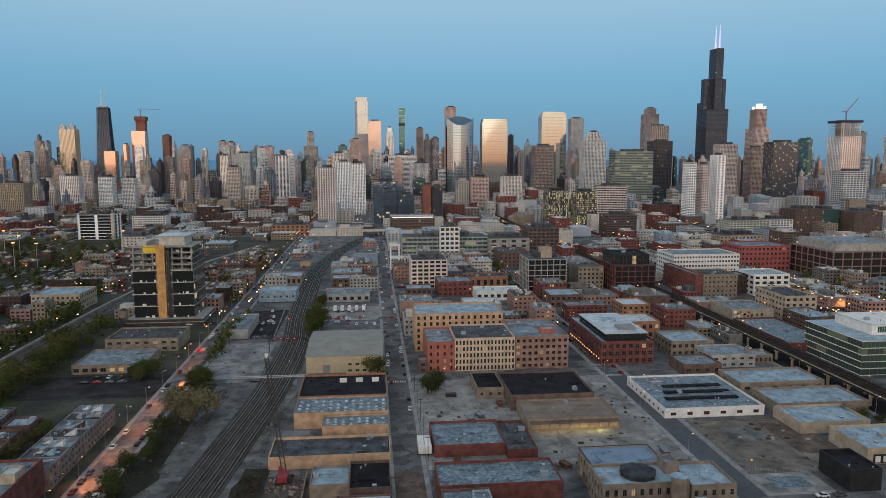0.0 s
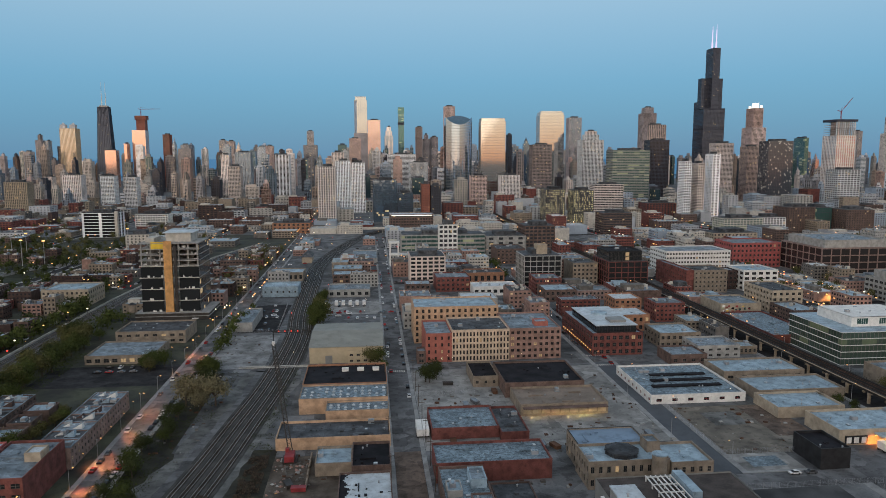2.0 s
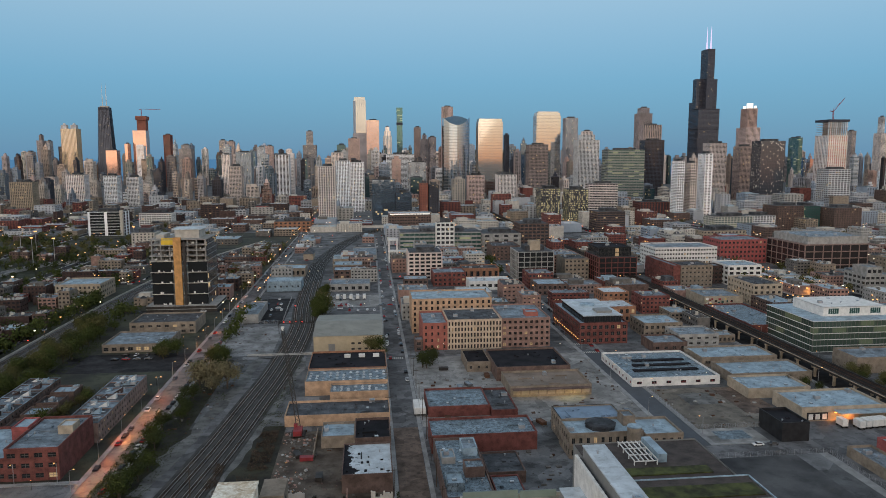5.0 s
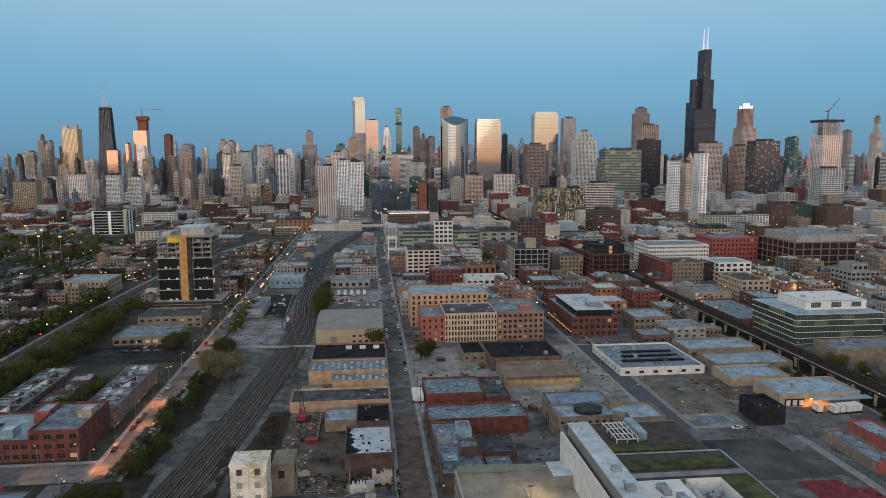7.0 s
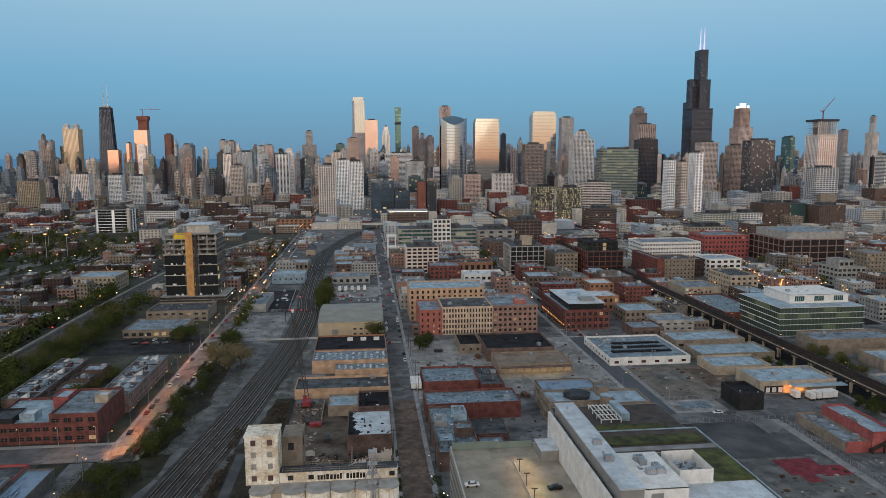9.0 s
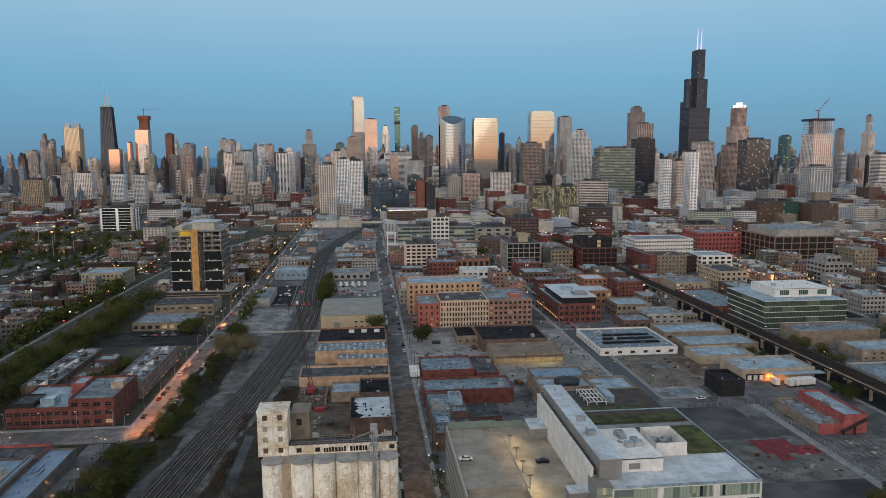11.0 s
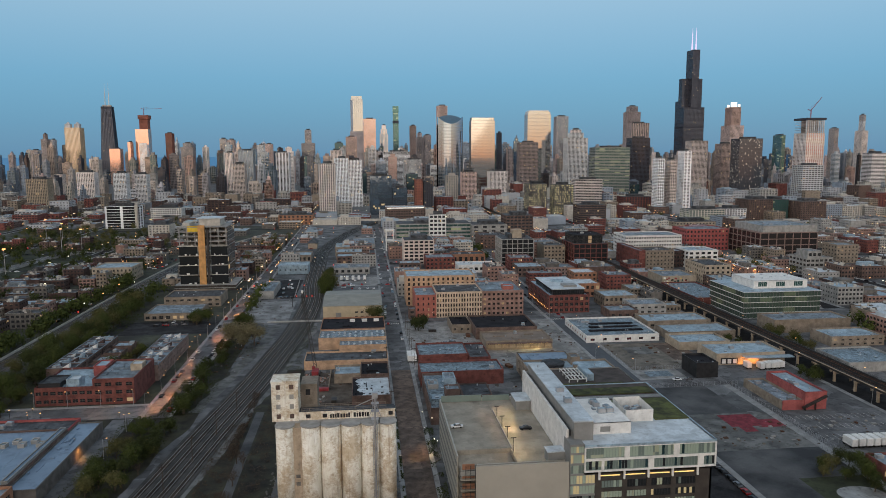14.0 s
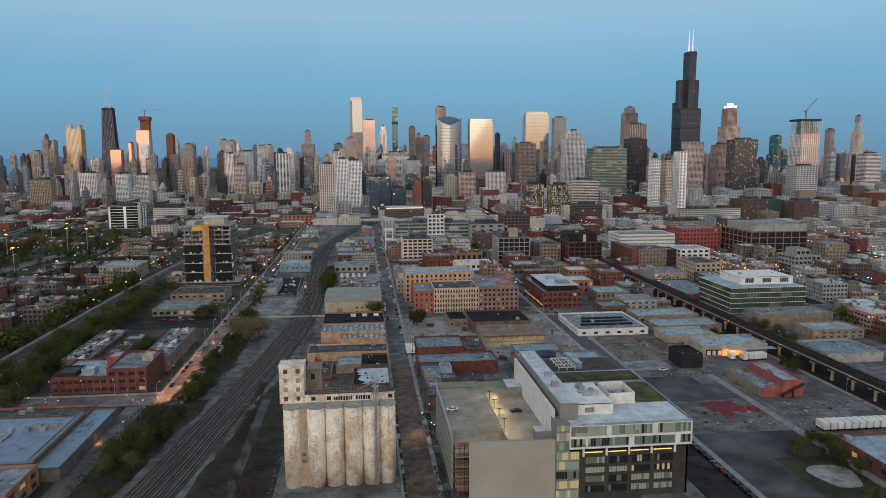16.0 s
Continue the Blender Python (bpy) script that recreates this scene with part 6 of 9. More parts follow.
def mill_turrets():
    ob = thing("roof_turret", "dark eight-sided turret roof on the mill", "turret", 92, 230.4, 9.5)
    g = Geo()
    g.cyl(92, 230.4, 9.52, 11.0, 6.2, 8)
    g.cyl(92, 230.4, 11.0, 11.4, 6.6, 8, 6.0)
    g.cyl(92, 230.4, 11.4, 11.7, 5.6, 8, 4.2)
    part("turret_roof", g, "roof_tar", ob)
    ob = thing("stair_tower", "round tan brick stair tower against the mill", "tower", 102.3, 220.2)
    OCC.append((99, 106, 217, 224))
    g = Geo()
    g.cyl(102.3, 220.2, 0, 13.0, 2.6, 20)
    part("wall", g, "brick_tan", ob)
    g = Geo()
    g.cyl(102.3, 220.2, 13.0, 13.4, 2.75, 20)
    part("cap", g, "roof_pale", ob)


mill_turrets()


# ---- right of the second street ----
def corner_brick():
    ob = building("brick_warehouse", "three-storey red brick warehouse with a glazed penthouse", 131.9, 163, 390.4, 458, 13.6, "brick_red", "roof_pale", 3, W=8, N=15, wf=0.6, hf=0.55, units=2, lit=0.06)
    o = ob.location
    g = Geo()
    box = (135.5, 160, 394, 446)
    hs = []
    for s, n in (("W", 7), ("N", 14), ("S", 0), ("E", 0)):
        hs += [(s, *h) for h in facade(g, box, s, 12.8, 17.2, 1 if n else 0, n, 0.86, 0.7, 0.15)]
    part("penthouse_wall", g, "black_panel", ob)
    for s, c, w, h in hs:
        put("window", window_mesh(w, h, "window_dark", "black_panel"), ob, pose(c[0] - o.x, c[1] - o.y, c[2], 0, 0, SIDES[s]))
    g = Geo()
    g.box(134.9, 160.6, 393.4, 446.6, 17.2, 17.7)
    part("penthouse_roof", g, "roof_white", ob)
    g = Geo()
    g.cyl(147, 425, 17.7, 18.9, 5.0, 24)
    part("roof_drum", g, "roof_pale", ob)
    g = Geo()
    g.box(146, 156, 400, 410, 17.7, 19.2)
    part("plant_box", g, "grey_panel", ob)
    for k in range(14):
        g = Geo()
        g.box(131.6, 131.88, 394 + k * 4.5, 394.4 + k * 4.5, 2.6, 3.2)
        part("wall_lamp", g, "bulb", ob, "warm wall lamp")


corner_brick()
b = building("white_store", "white painted single-storey store with red trim windows", 133.9, 181.5, 305, 354, 4.6, "white_paint", "roof_patch", 1, W=6, N=9, wf=0.34, hf=0.4, units=14, frame_key="red_metal")
g = Geo()
for k in range(3):
    g.box(140 + k * 3, 176, 318 + k * 9, 321 + k * 9, 3.9, 4.5)
part("roof_monitor", g, "roof_black", b)
building("tan_store", "small brown brick store", 170.4, 191.8, 366, 386, 6.2, "brick_brown", "roof_grey", 1, W=4, units=3, wf=0.4, hf=0.3)
building("tan_store", "grey concrete store with a pale parapet", 192, 218, 378, 400, 7.6, "concrete", "roof_grey", 2, W=5, N=4, units=4, wf=0.45, hf=0.35)
building("tan_store", "low tan store with a pale roof", 218.2, 232, 384, 397, 5.0, "brick_tan", "roof_pale", 1, W=5, units=4)
building("blue_roof_store", "low store with a blue-grey roof and dark end", 186, 231, 335, 358.5, 5.4, "brick_tan", "roof_pale", 1, W=6, units=5, wf=0.4, hf=0.3)
building("long_store", "long low brick store with a pale flat roof", 187.5, 232.2, 304, 327, 5.4, "brick_tan", "roof_pale", 0, units=4)
building("cold_store", "cream depot with loading doors and a blue-grey roof", 191.5, 232.2, 249.5, 273, 6.6, "brick_cream", "roof_pale", 0, units=6)
building("cold_store", "cream depot wing with a blue-grey roof", 184.2, 216.5, 281.5, 302.5, 5.0, "brick_cream", "roof_pale", 0, units=4)
building("black_box_store", "windowless black clad box", 169.8, 181.8, 229, 247, 8.2, "black_panel", "roof_black", 0, units=2, coping="black_panel")
building("flat_store", "tan brick shop with a pale roof and lit windows", 178.8, 205, 402, 428, 9.6, "brick_tan", "roof_pale", 2, W=7, N=5, wf=0.5, hf=0.45, units=8, lit=0.1)
building("brick_store", "brown brick store with white roof", 164.5, 190, 446, 472, 11.5, "brick_orange", "roof_white", 2, W=6, N=5, units=3)
building("red_market", "market hall with a coral red front and blue-grey roof", 197.9, 208.6, 178, 210.5, 8.4, "red_paint", "roof_pale", 0, units=7, coping="red_metal")
building("red_market", "lower tan market wing with a red end wall", 187.3, 197.7, 178.8, 213, 4.2, "brick_tan", "roof_grey", 0, units=10)
belt = thing("conveyor", "dark steel conveyor leaning on the red market wall", "conveyor", 202, 177.2)
g = Geo()
g.beam((196.5, 177.1, 1.2), (208, 177.1, 6.6), 0.7)
part("belt", g, "metal_dark", belt)
for x, z in ((197.6, 1.6), (202.6, 3.8)):
    k = Geo()
    k.box(x - 0.15, x + 0.15, 176.6, 177.6, 0, z)
    part("trestle", k, "metal_dark", belt)
g = Geo()
g.box(187.2, 197.7, 178.4, 178.75, 0, 4.7)
tagged(new("end_wall", g.mesh("end_wall", ("red_paint",))), "coral red painted end wall of the market", "wall", "", "structure")
building("brick_depot", "red-brown brick depot with a pale roof", 182.4, 215, 70, 117, 6.0, "brick_red", "roof_pale", 1, W=6, N=6, wf=0.4, hf=0.4, units=5)
building("tan_factory", "tan brick factory with a pale roof", 280, 315, 277.5, 299, 6.4, "brick_tan", "roof_pale", 2, W=7, units=6, wf=0.4, hf=0.35)
building("brick_depot", "blank tan brick depot beside the viaduct", 264, 318, 313, 334, 9.0, "brick_tan", "roof_grey", 0, units=4)
building("low_factory", "low factory with a streaked blue-grey roof", 256, 290, 228, 258, 5.5, "concrete", "roof_patch", 0, units=6)


def green_office():
    x0, x1, y0, y1, h, n = 266, 326, 356, 408, 19.0, 5
    ob = thing("glass_office", "five-storey green glass office with white floor bands", "office building", (x0 + x1) / 2, (y0 + y1) / 2)
    OCC.append((x0, x1, y0, y1))
    g = Geo()
    g.box(x0 + 0.6, x1 - 0.6, y0 + 0.6, y1 - 0.6, 0, h)
    part("glazing", g, "window_lake", ob)
    for i in range(n + 1):
        g = Geo()
        z = i * h / n
        g.box(x0, x1, y0, y1, max(0, z - 0.14), z + 0.14)
        part("floor_band", g, "white_paint", ob)
    g = Geo()
    for k in range(25):
        x = x0 + 0.8 + k * (x1 - x0 - 1.6) / 24
        g.box(x - 0.06, x + 0.06, y0 + 0.45, y0 + 0.6, 0, h)
    for k in range(22):
        y = y0 + 0.8 + k * (y1 - y0 - 1.6) / 21
        g.box(x0 + 0.45, x0 + 0.6, y - 0.06, y + 0.06, 0, h)
    part("mullions", g, "concrete_dark", ob)
    g = Geo()
    box = (x0 + 14, x1 - 4, y0 + 12, y1 - 8)
    hs = facade(g, box, "W", h + 0.3, h + 6.2, 1, 3, 0.5, 0.6, 0.3)
    for s in "NSE":
        facade(g, box, s, h + 0.3, h + 6.2, 0, 0, 0, 0)
    g.box(*box, h + 5.9, h + 6.2)
    part("penthouse", g, "white_paint", ob)
    g = Geo()
    g.box(x0 + 0.5, x1 - 0.5, y0 + 0.5, y1 - 0.5, h + 0.2, h + 0.28)
    part("roof", g, "roof_pale", ob)
    o = ob.location
    for c, w, hh in hs:
        put("window", window_mesh(w, hh, "window_green", "white_paint"), ob, pose(c[0] - o.x, c[1] - o.y, c[2]))
    clutter(ob, x0 + 15, x1 - 6, y0 + 14, y1 - 10, h + 6.2, 8, random.Random(2))


green_office()

# ---- middle distance ----
MID = "mid-rise blocks"
OFFICE = dict(name="office_block", cat="office building", group=MID, flank=False)
building("white_offices", "white concrete office with scattered ribbon windows", 290, 356, 654, 695, 26, "white_paint", "roof_grey", 6, W=22, N=9, wf=0.62, hf=0.42, units=10, lit=0.02, group=MID)
t = tower("large dark brown grid-framed office with a pale top storey", 443, 512, 640, 70, 28, "frame", "brick_pink", "window_bronze", 7.0, 9.5, cap=False, **OFFICE)
building("plant_storey", "", 448, 514, 644, 706, 36, "concrete", "roof_grey", 0, z0=28.4, units=12, parent=t)
t = tower("red brick office with dark glass upper floors", 214, 250, 602, 44, 24, "frame", "brick_red", "window_dark", 4.6, 6, **OFFICE)
building("upper_floors", "", 215, 246, 606, 640, 33.5, "black_panel", "roof_black", 2, W=8, N=6, z0=24.5, wf=0.9, hf=0.84, units=4, parent=t)
building("tan_loft", "tan brick loft with rows of windows", 281, 311, 573, 604, 20, "brick_tan", "roof_tar", 5, W=8, wf=0.4, hf=0.38, units=5, group=MID)
building("red_loft", "long red brick loft flank beside the viaduct", 274, 280.8, 574, 640, 20, "brick_red", "roof_grey", 5, N=14, wf=0.35, hf=0.35, units=2, group=MID)
building("dark_loft", "dark grey brick loft with large windows", 317, 328, 588, 606, 17, "brick_dark", "roof_grey", 4, W=3, wf=0.6, hf=0.5, units=2, group=MID)
building("white_house", "white modern block with large dark windows", 328.7, 361, 578, 610, 18.5, "white_paint", "roof_pale", 4, W=5, N=4, wf=0.6, hf=0.55, units=6, group=MID)
building("beige_flats", "beige brick apartment block with deep balconies", 303, 327.5, 489, 530, 17.5, "brick_cream", "roof_tar", 4, W=5, N=9, wf=0.55, hf=0.5, units=5, group=MID, depth=0.8)
building("red_lofts", "wide dark red brick lofts beside the avenue", 386, 440, 706, 747, 26.5, "red_paint", "roof_grey", 5, W=12, N=8, wf=0.5, hf=0.45, units=8, group=MID)
mural = building("mural_store", "low store with a colourful painted wall", 262, 294, 488, 521, 8.6, "brick_cream", "roof_grey", 0, units=5, group=MID)
rng = random.Random(8)
for k in range(26):
    g = Geo()
    x, z = rng.uniform(262.5, 286), rng.uniform(0.8, 6.0)
    g.box(x, x + rng.uniform(1.0, 2.6), 487.9, 487.97, z, z + rng.uniform(0.8, 1.8))
    part("mural_patch", g, rng.choice(("red_metal", "yellow_sheet", "car_black", "window_green", "white_paint", "coral_paint")), mural)
building("stepped_office", "grey stepped office with a round plant drum", 419, 446, 517, 545, 18, "concrete", "roof_grey", 4, W=6, N=5, wf=0.7, hf=0.5, units=4, group=MID)
building("stepped_office", "upper storeys of the grey stepped office", 423, 437, 521, 540, 24, "concrete", "roof_grey", 1, W=3, z0=17.2, wf=0.7, hf=0.5, units=2, group=MID)
building("tan_loft", "tan brick block with small windows", 501, 526, 589, 614, 20, "brick_tan", "roof_grey", 5, W=6, N=5, wf=0.4, hf=0.4, units=3, group=MID)
building("blue_grey_store", "low store with a patched blue-grey roof beside the viaduct", 255, 286, 405, 474, 5.6, "brick_red", "roof_patch", 0, units=22, group=MID)
tower("dark red brick tower block", 648, 693, 1034, 40, 39, "punched", "brick_brown", "window_far", 3.6, 4, **OFFICE)
tower("dark red brick tower block", 731, 776, 1012, 40, 36, "punched", "brick_brown", "window_far", 3.6, 4, **OFFICE)
tower("teal glass block between brick towers", 694, 726, 1040, 36, 38, "glass", "tower_dark", "window_green", 3.8, 4, **OFFICE)
tower("wide beige loft block", 452, 512, 881, 40, 17.5, "punched", "brick_cream", "window_far", 4, 5, **OFFICE)
tower("greenish gridded apartment block", 538, 600, 1020, 36, 24, "grid", "concrete_pale", "window_green", 3.6, 5, **OFFICE)
tower("white gridded apartment block", 604, 644, 1031, 36, 24, "grid", "tower_white", "window_far", 3.6, 5, **OFFICE)
tower("brown concrete office block", 352, 396, 1029, 40, 33, "bands", "brick_brown", "window_far", 3.6, 5, **OFFICE)
tower("dark red hall with a lit white cornice", 540, 600, 1334, 40, 27, "piers", "brick_red", "window_far", 4, 6, **OFFICE)
b = building("red_loft", "wide red brick loft under a lit white roof line", 32, 101, 1112, 1150, 28, "brick_brown", "roof_white", 6, W=16, wf=0.6, hf=0.5, units=6, coping="white_paint", group=MID)
g = Geo()
g.box(34, 99, 1111.6, 1111.95, 25.6, 26.9)
part("lit_cornice", g, "crown_light", b, "glowing white cornice")
tower("low green glass office with pale bands", 38, 139, 836, 40, 25, "bands", "concrete", "window_green", 5.0, 6, **OFFICE)
tower("white concrete block with square openings", 82, 104, 826, 9.5, 38, "grid", "white_paint", "window_far", 5.5, 6, **OFFICE)
tower("plain grey concrete block", 140, 188, 831, 40, 23, "punched", "concrete", "window_far", 6, 12, **OFFICE)
building("brown_loft", "dark brown brick loft with a flat roof", 140, 172, 759, 799, 17, "brick_brown", "roof_tar", 4, W=7, wf=0.4, hf=0.4, units=6, group=MID)
t = tower("pale concrete block with wide dark windows", 37.5, 70, 642, 34, 26, "grid", "tower_pale", "window_dark", 3.7, 5.4, **OFFICE)
building("brick_shop", "brown brick shop with a grey roof", 30.5, 52, 593, 614, 9.2, "brick_brown", "roof_pale", 2, W=5, N=5, wf=0.6, hf=0.5, units=3, group=MID)
building("red_shop", "red brick shop with big windows", 58, 88, 603, 632, 12.8, "brick_red", "roof_grey", 3, W=7, wf=0.5, hf=0.45, units=6, group=MID)
building("white_shop", "low white painted shop with skylights", 88, 126, 581, 604, 8.0, "white_paint", "roof_white", 1, W=7, wf=0.6, hf=0.4, units=9, group=MID)
building("brick_shop", "long orange brick shop", 90, 126, 640, 664, 10.4, "brick_orange", "roof_tar", 1, W=6, units=4, group=MID)
t = tower("bare concrete grid loft with many windows", 140, 174, 617, 36, 28.5, "frame", "concrete", "window_dark", 4.6, 5.6, **OFFICE)
building("stair_core", "", 153, 163, 625, 636, 38, "brick_cream", "roof_grey", 0, z0=29, units=0, parent=t)
tower("brown office block with a flat roof", 189, 226, 838, 38, 34, "grid", "brick_brown", "window_far", 4, 5, **OFFICE)
building("tan_loft", "tan brick loft with dark windows", 187.5, 211, 624, 656, 20.5, "brick_tan", "roof_tar", 5, W=6, wf=0.5, hf=0.45, units=5, group=MID)
building("low_brick", "low brick and grey store", 143, 169, 550, 579, 9.8, "brick_brown", "roof_pale", 2, W=6, N=5, units=7, group=MID)
building("brick_store", "orange brick store with a white roof", 184, 205, 500, 524, 11.5, "brick_orange", "roof_white", 3, W=5, N=5, units=3, group=MID)
t = tower("wide apartment slab with dark balcony bands", -422, -372, 1085, 26, 36, "frame", "tower_white", "window_dark", 4.6, 40, **OFFICE)
g = Geo()
g.box(-376, -371, 1083, 1086, 0, 39)
part("end_pylon", g, "concrete_pale", t)
tower("white low apartment block", -392, -339, 1227, 30, 22.5, "grid", "white_paint", "window_far", 3.6, 4, **OFFICE)
tower("pale concrete block", -314, -285, 940, 28, 18.5, "punched", "concrete_pale", "window_far", 3.6, 5, **OFFICE)
tower("low orange-lit brick depot", -150, -93, 1110, 40, 16, "punched", "brick_orange", "window_far", 5, 7, **OFFICE)
tower("long low red market hall", -251, -171, 1518, 40, 14, "bands", "red_paint", "window_far", 5, 20, **OFFICE)
building("long_shed", "long tan shed with a blue-grey roof", -97, -64, 672, 700, 8.5, "brick_tan", "roof_pale", 1, W=7, units=5, group=MID)
building("cream_school", "cream brick school with rows of windows", -260, -224, 573, 608, 13.5, "brick_cream", "roof_pale", 3, W=10, S=8, wf=0.45, hf=0.45, units=6, group=MID)
building("flat_depot", "wide low depot with a plain grey roof", -20, 8, 780, 850, 6, "concrete", "roof_grey", 0, units=2, group=MID)


def white_frame():
    """A white lift tower, open between its posts."""
    ob = thing("lift_tower", "slim white open framed lift tower", "tower", 24, 762)
    OCC.append((22, 33, 755, 770))
    g = Geo()
    for x in (22, 31):
        for y in (756, 766):
            g.box(x - 0.7, x + 0.7, y - 0.7, y + 0.7, 0, 26)
    part("posts", g, "white_paint", ob)
    for z in (12, 25):
        g = Geo()
        g.box(21, 32, 755, 767, z, z + 1.4)
        part("floor", g, "white_paint", ob)


white_frame()


def hip_roof_house():
    x0, x1, y0, y1 = -73, -66, 788, 815
    ob = thing("station_house", "brick house under a dark hipped roof", "house", -70, 800)
    OCC.append((x0 - 3, x1 + 1, y0, y1))
    g = Geo()
    g.box(-76, -65, y0, y1, 0, 7)
    part("wall", g, "brick_cream", ob)
    g = Geo()
    a, b, c, d = (-77, y0 - 1, 7), (-64, y0 - 1, 7), (-64, y1 + 1, 7), (-77, y1 + 1, 7)
    e, f = (-70.5, y0 + 6, 12.5), (-70.5, y1 - 6, 12.5)
    g.quad(a, b, e, e)
    g.quad(b, c, f, e)
    g.quad(c, d, f, f)
    g.quad(d, a, e, f)
    part("roof", g, "roof_tar", ob)


hip_roof_house()


def signal_bridge():
    ob = thing("signal_gantry", "dark steel signal gantry with red lamps over the tracks", "signal gantry", -52, 438)
    g = Geo()
    for x in (-61.5, -38.5):
        for y in (437.3, 438.7):
            g.box(x - 0.15, x + 0.15, y - 0.15, y + 0.15, 0, 8.6)
    part("posts", g, "metal_dark", ob)
    g = Geo()
    for y in (437.3, 438.7):
        for z in (7.4, 8.6):
            g.beam((-61.5, y, z), (-38.5, y, z), 0.13)
        for k in range(12):
            g.beam((-61.5 + k * 1.92, y, 7.4 + 1.2 * (k % 2)), (-59.6 + k * 1.92, y, 8.6 - 1.2 * (k % 2)), 0.07)
    part("truss", g, "metal_dark", ob)
    for k, x in enumerate((-58, -54, -50, -46)):
        g = Geo()
        g.box(x - 0.35, x + 0.35, 436.8, 437.1, 7.6, 9.6)
        head = part("signal_head", g, "black_panel", ob)
        g = Geo()
        g.cyl(x, 436.7, 8.3, 8.9, 0.28, 8)
        part("signal_lamp", g, "bulb_red", head)


signal_bridge()


def overpass():
    ob = thing("overpass", "pale concrete road bridge over the tracks", "bridge", -30, 1104, 0, "", "structure")
    g = Geo()
    g.box(-95, 32, 1098, 1110, 6.4, 7.4)
    part("deck", g, "concrete", ob)
    for y in (1097.6, 1110):
        g = Geo()
        g.box(-95, 32, y, y + 0.4, 6.0, 8.6)
        part("parapet", g, "concrete_pale", ob)
    for x in (-80, -60, -20, 20):
        g = Geo()
        g.box(x - 1, x + 1, 1100, 1108, 0, 6.4)
        part("pier", g, "concrete", ob)


overpass()
for y in (384.6, 387.2):
    sheet("crossing_plank", -74, -34, y, y + 1.0, 0.5, "concrete_pale", "pale concrete crossing strip over the tracks")

cold = bpy.data.objects["cold_store"]
for k in range(3):
    g = Geo()
    x = 194.3 + k * 3.3
    g.box(x - 0.3, x + 2.9, 249.1, 249.46, 0.7, 4.1)
    part("dock_seal", g, "black_panel", cold, "black rubber dock seal")
    g = Geo()
    g.box(x + 0.25, x + 2.35, 248.98, 249.08, 1.0, 3.5)
    part("dock_door", g, "white_paint", cold, "white roller door")
g = Geo()
g.box(206.6, 234.8, 244.2, 249.4, 4.7, 5.1)
part("canopy", g, "roof_pale", cold)
for x in (206.5, 210.5, 214.5):
    g = Geo()
    g.box(x - 0.4, x + 0.4, 247.6, 248.2, 4.25, 4.5)
    g.box(x - 0.06, x + 0.06, 247.8, 247.95, 4.5, 4.7, 1)
    part("dock_lamp", g, ("bulb", "metal_dark"), cold, "bright orange lamp under the dock canopy")


# ---- odds and ends about the yards ----
def water_tank(x, y, z, s=1.0):
    ob = thing("water_tank", "tan wooden water tank on dark steel legs", "water tank", x, y, z, "water tanks")
    g = Geo()
    for dx in (-1.6, 1.6):
        for dy in (-1.6, 1.6):
            g.beam((x + dx * s, y + dy * s, z), (x + dx * s * 0.8, y + dy * s * 0.8, z + 5 * s), 0.14)
    g.beam((x - 1.6 * s, y - 1.6 * s, z), (x + 1.3 * s, y - 1.3 * s, z + 5 * s), 0.08)
    part("legs", g, "metal_dark", ob)
    g = Geo()
    g.cyl(x, y, z + 5 * s, z + 8.6 * s, 1.9 * s, 14)
    part("tank", g, "brick_tan", ob)
    g = Geo()
    g.cyl(x, y, z + 8.6 * s, z + 9.8 * s, 2.1 * s, 14, 0.1)
    part("tank_roof", g, "roof_tar", ob)


water_tank(-172, 515, 0, 1.4)
water_tank(-176, 131, 5.75, 1.0)


def utility_pole(x, y):
    ob = thing("utility_pole", "weathered wooden utility pole with a crossarm", "utility pole", x, y, 0, "utility poles")
    g = Geo()
    g.cyl(x, y, 0, 11, 0.16, 7, 0.11)
    part("pole", g, "bark", ob)
    g = Geo()
    g.box(x - 1.2, x + 1.2, y - 0.08, y + 0.08, 9.8, 10.0)
    part("crossarm", g, "bark", ob)


for k in range(9):
    utility_pole(22.6, 182 + k * 22)
for k in range(6):
    utility_pole(7.2, 160 + k * 38)
for k in range(6):
    utility_pole(-64 - k * 4, 205 - k * 26)


def fence(x0, y0, x1, y1, h=2.2, step=3.0):
    """Wire fence: posts and rails, with the mesh as thin wires."""
    ob = thing("fence", "grey chain-link fence along a yard", "fence", (x0 + x1) / 2, (y0 + y1) / 2, 0, "yard fences")
    n = max(1, int(math.hypot(x1 - x0, y1 - y0) / step))
    posts, wires = Geo(), Geo()
    for k in range(n + 1):
        x, y = x0 + (x1 - x0) * k / n, y0 + (y1 - y0) * k / n
        posts.box(x - 0.05, x + 0.05, y - 0.05, y + 0.05, 0, h)
    for z in (0.15, 0.7, 1.2, 1.7, h - 0.05):
        wires.beam((x0, y0, z), (x1, y1, z), 0.025)
    part("post_row", posts, "metal", ob, "", "stuff")
    part("wire_mesh", wires, "metal", ob, "", "stuff")


for a in ((112, 216.4, 186, 216.4), (112, 172, 112, 216), (181, 140, 182, 214), (139.6, 246, 190, 246), (139.6, 247, 139.6, 300), (22, 262, 22, 330), (22.5, 330, 52, 330), (-91, 470, -63, 470), (-63, 470, -66, 560), (182, 140, 234, 140), (-94, 384, -62, 384)):
    fence(*a)


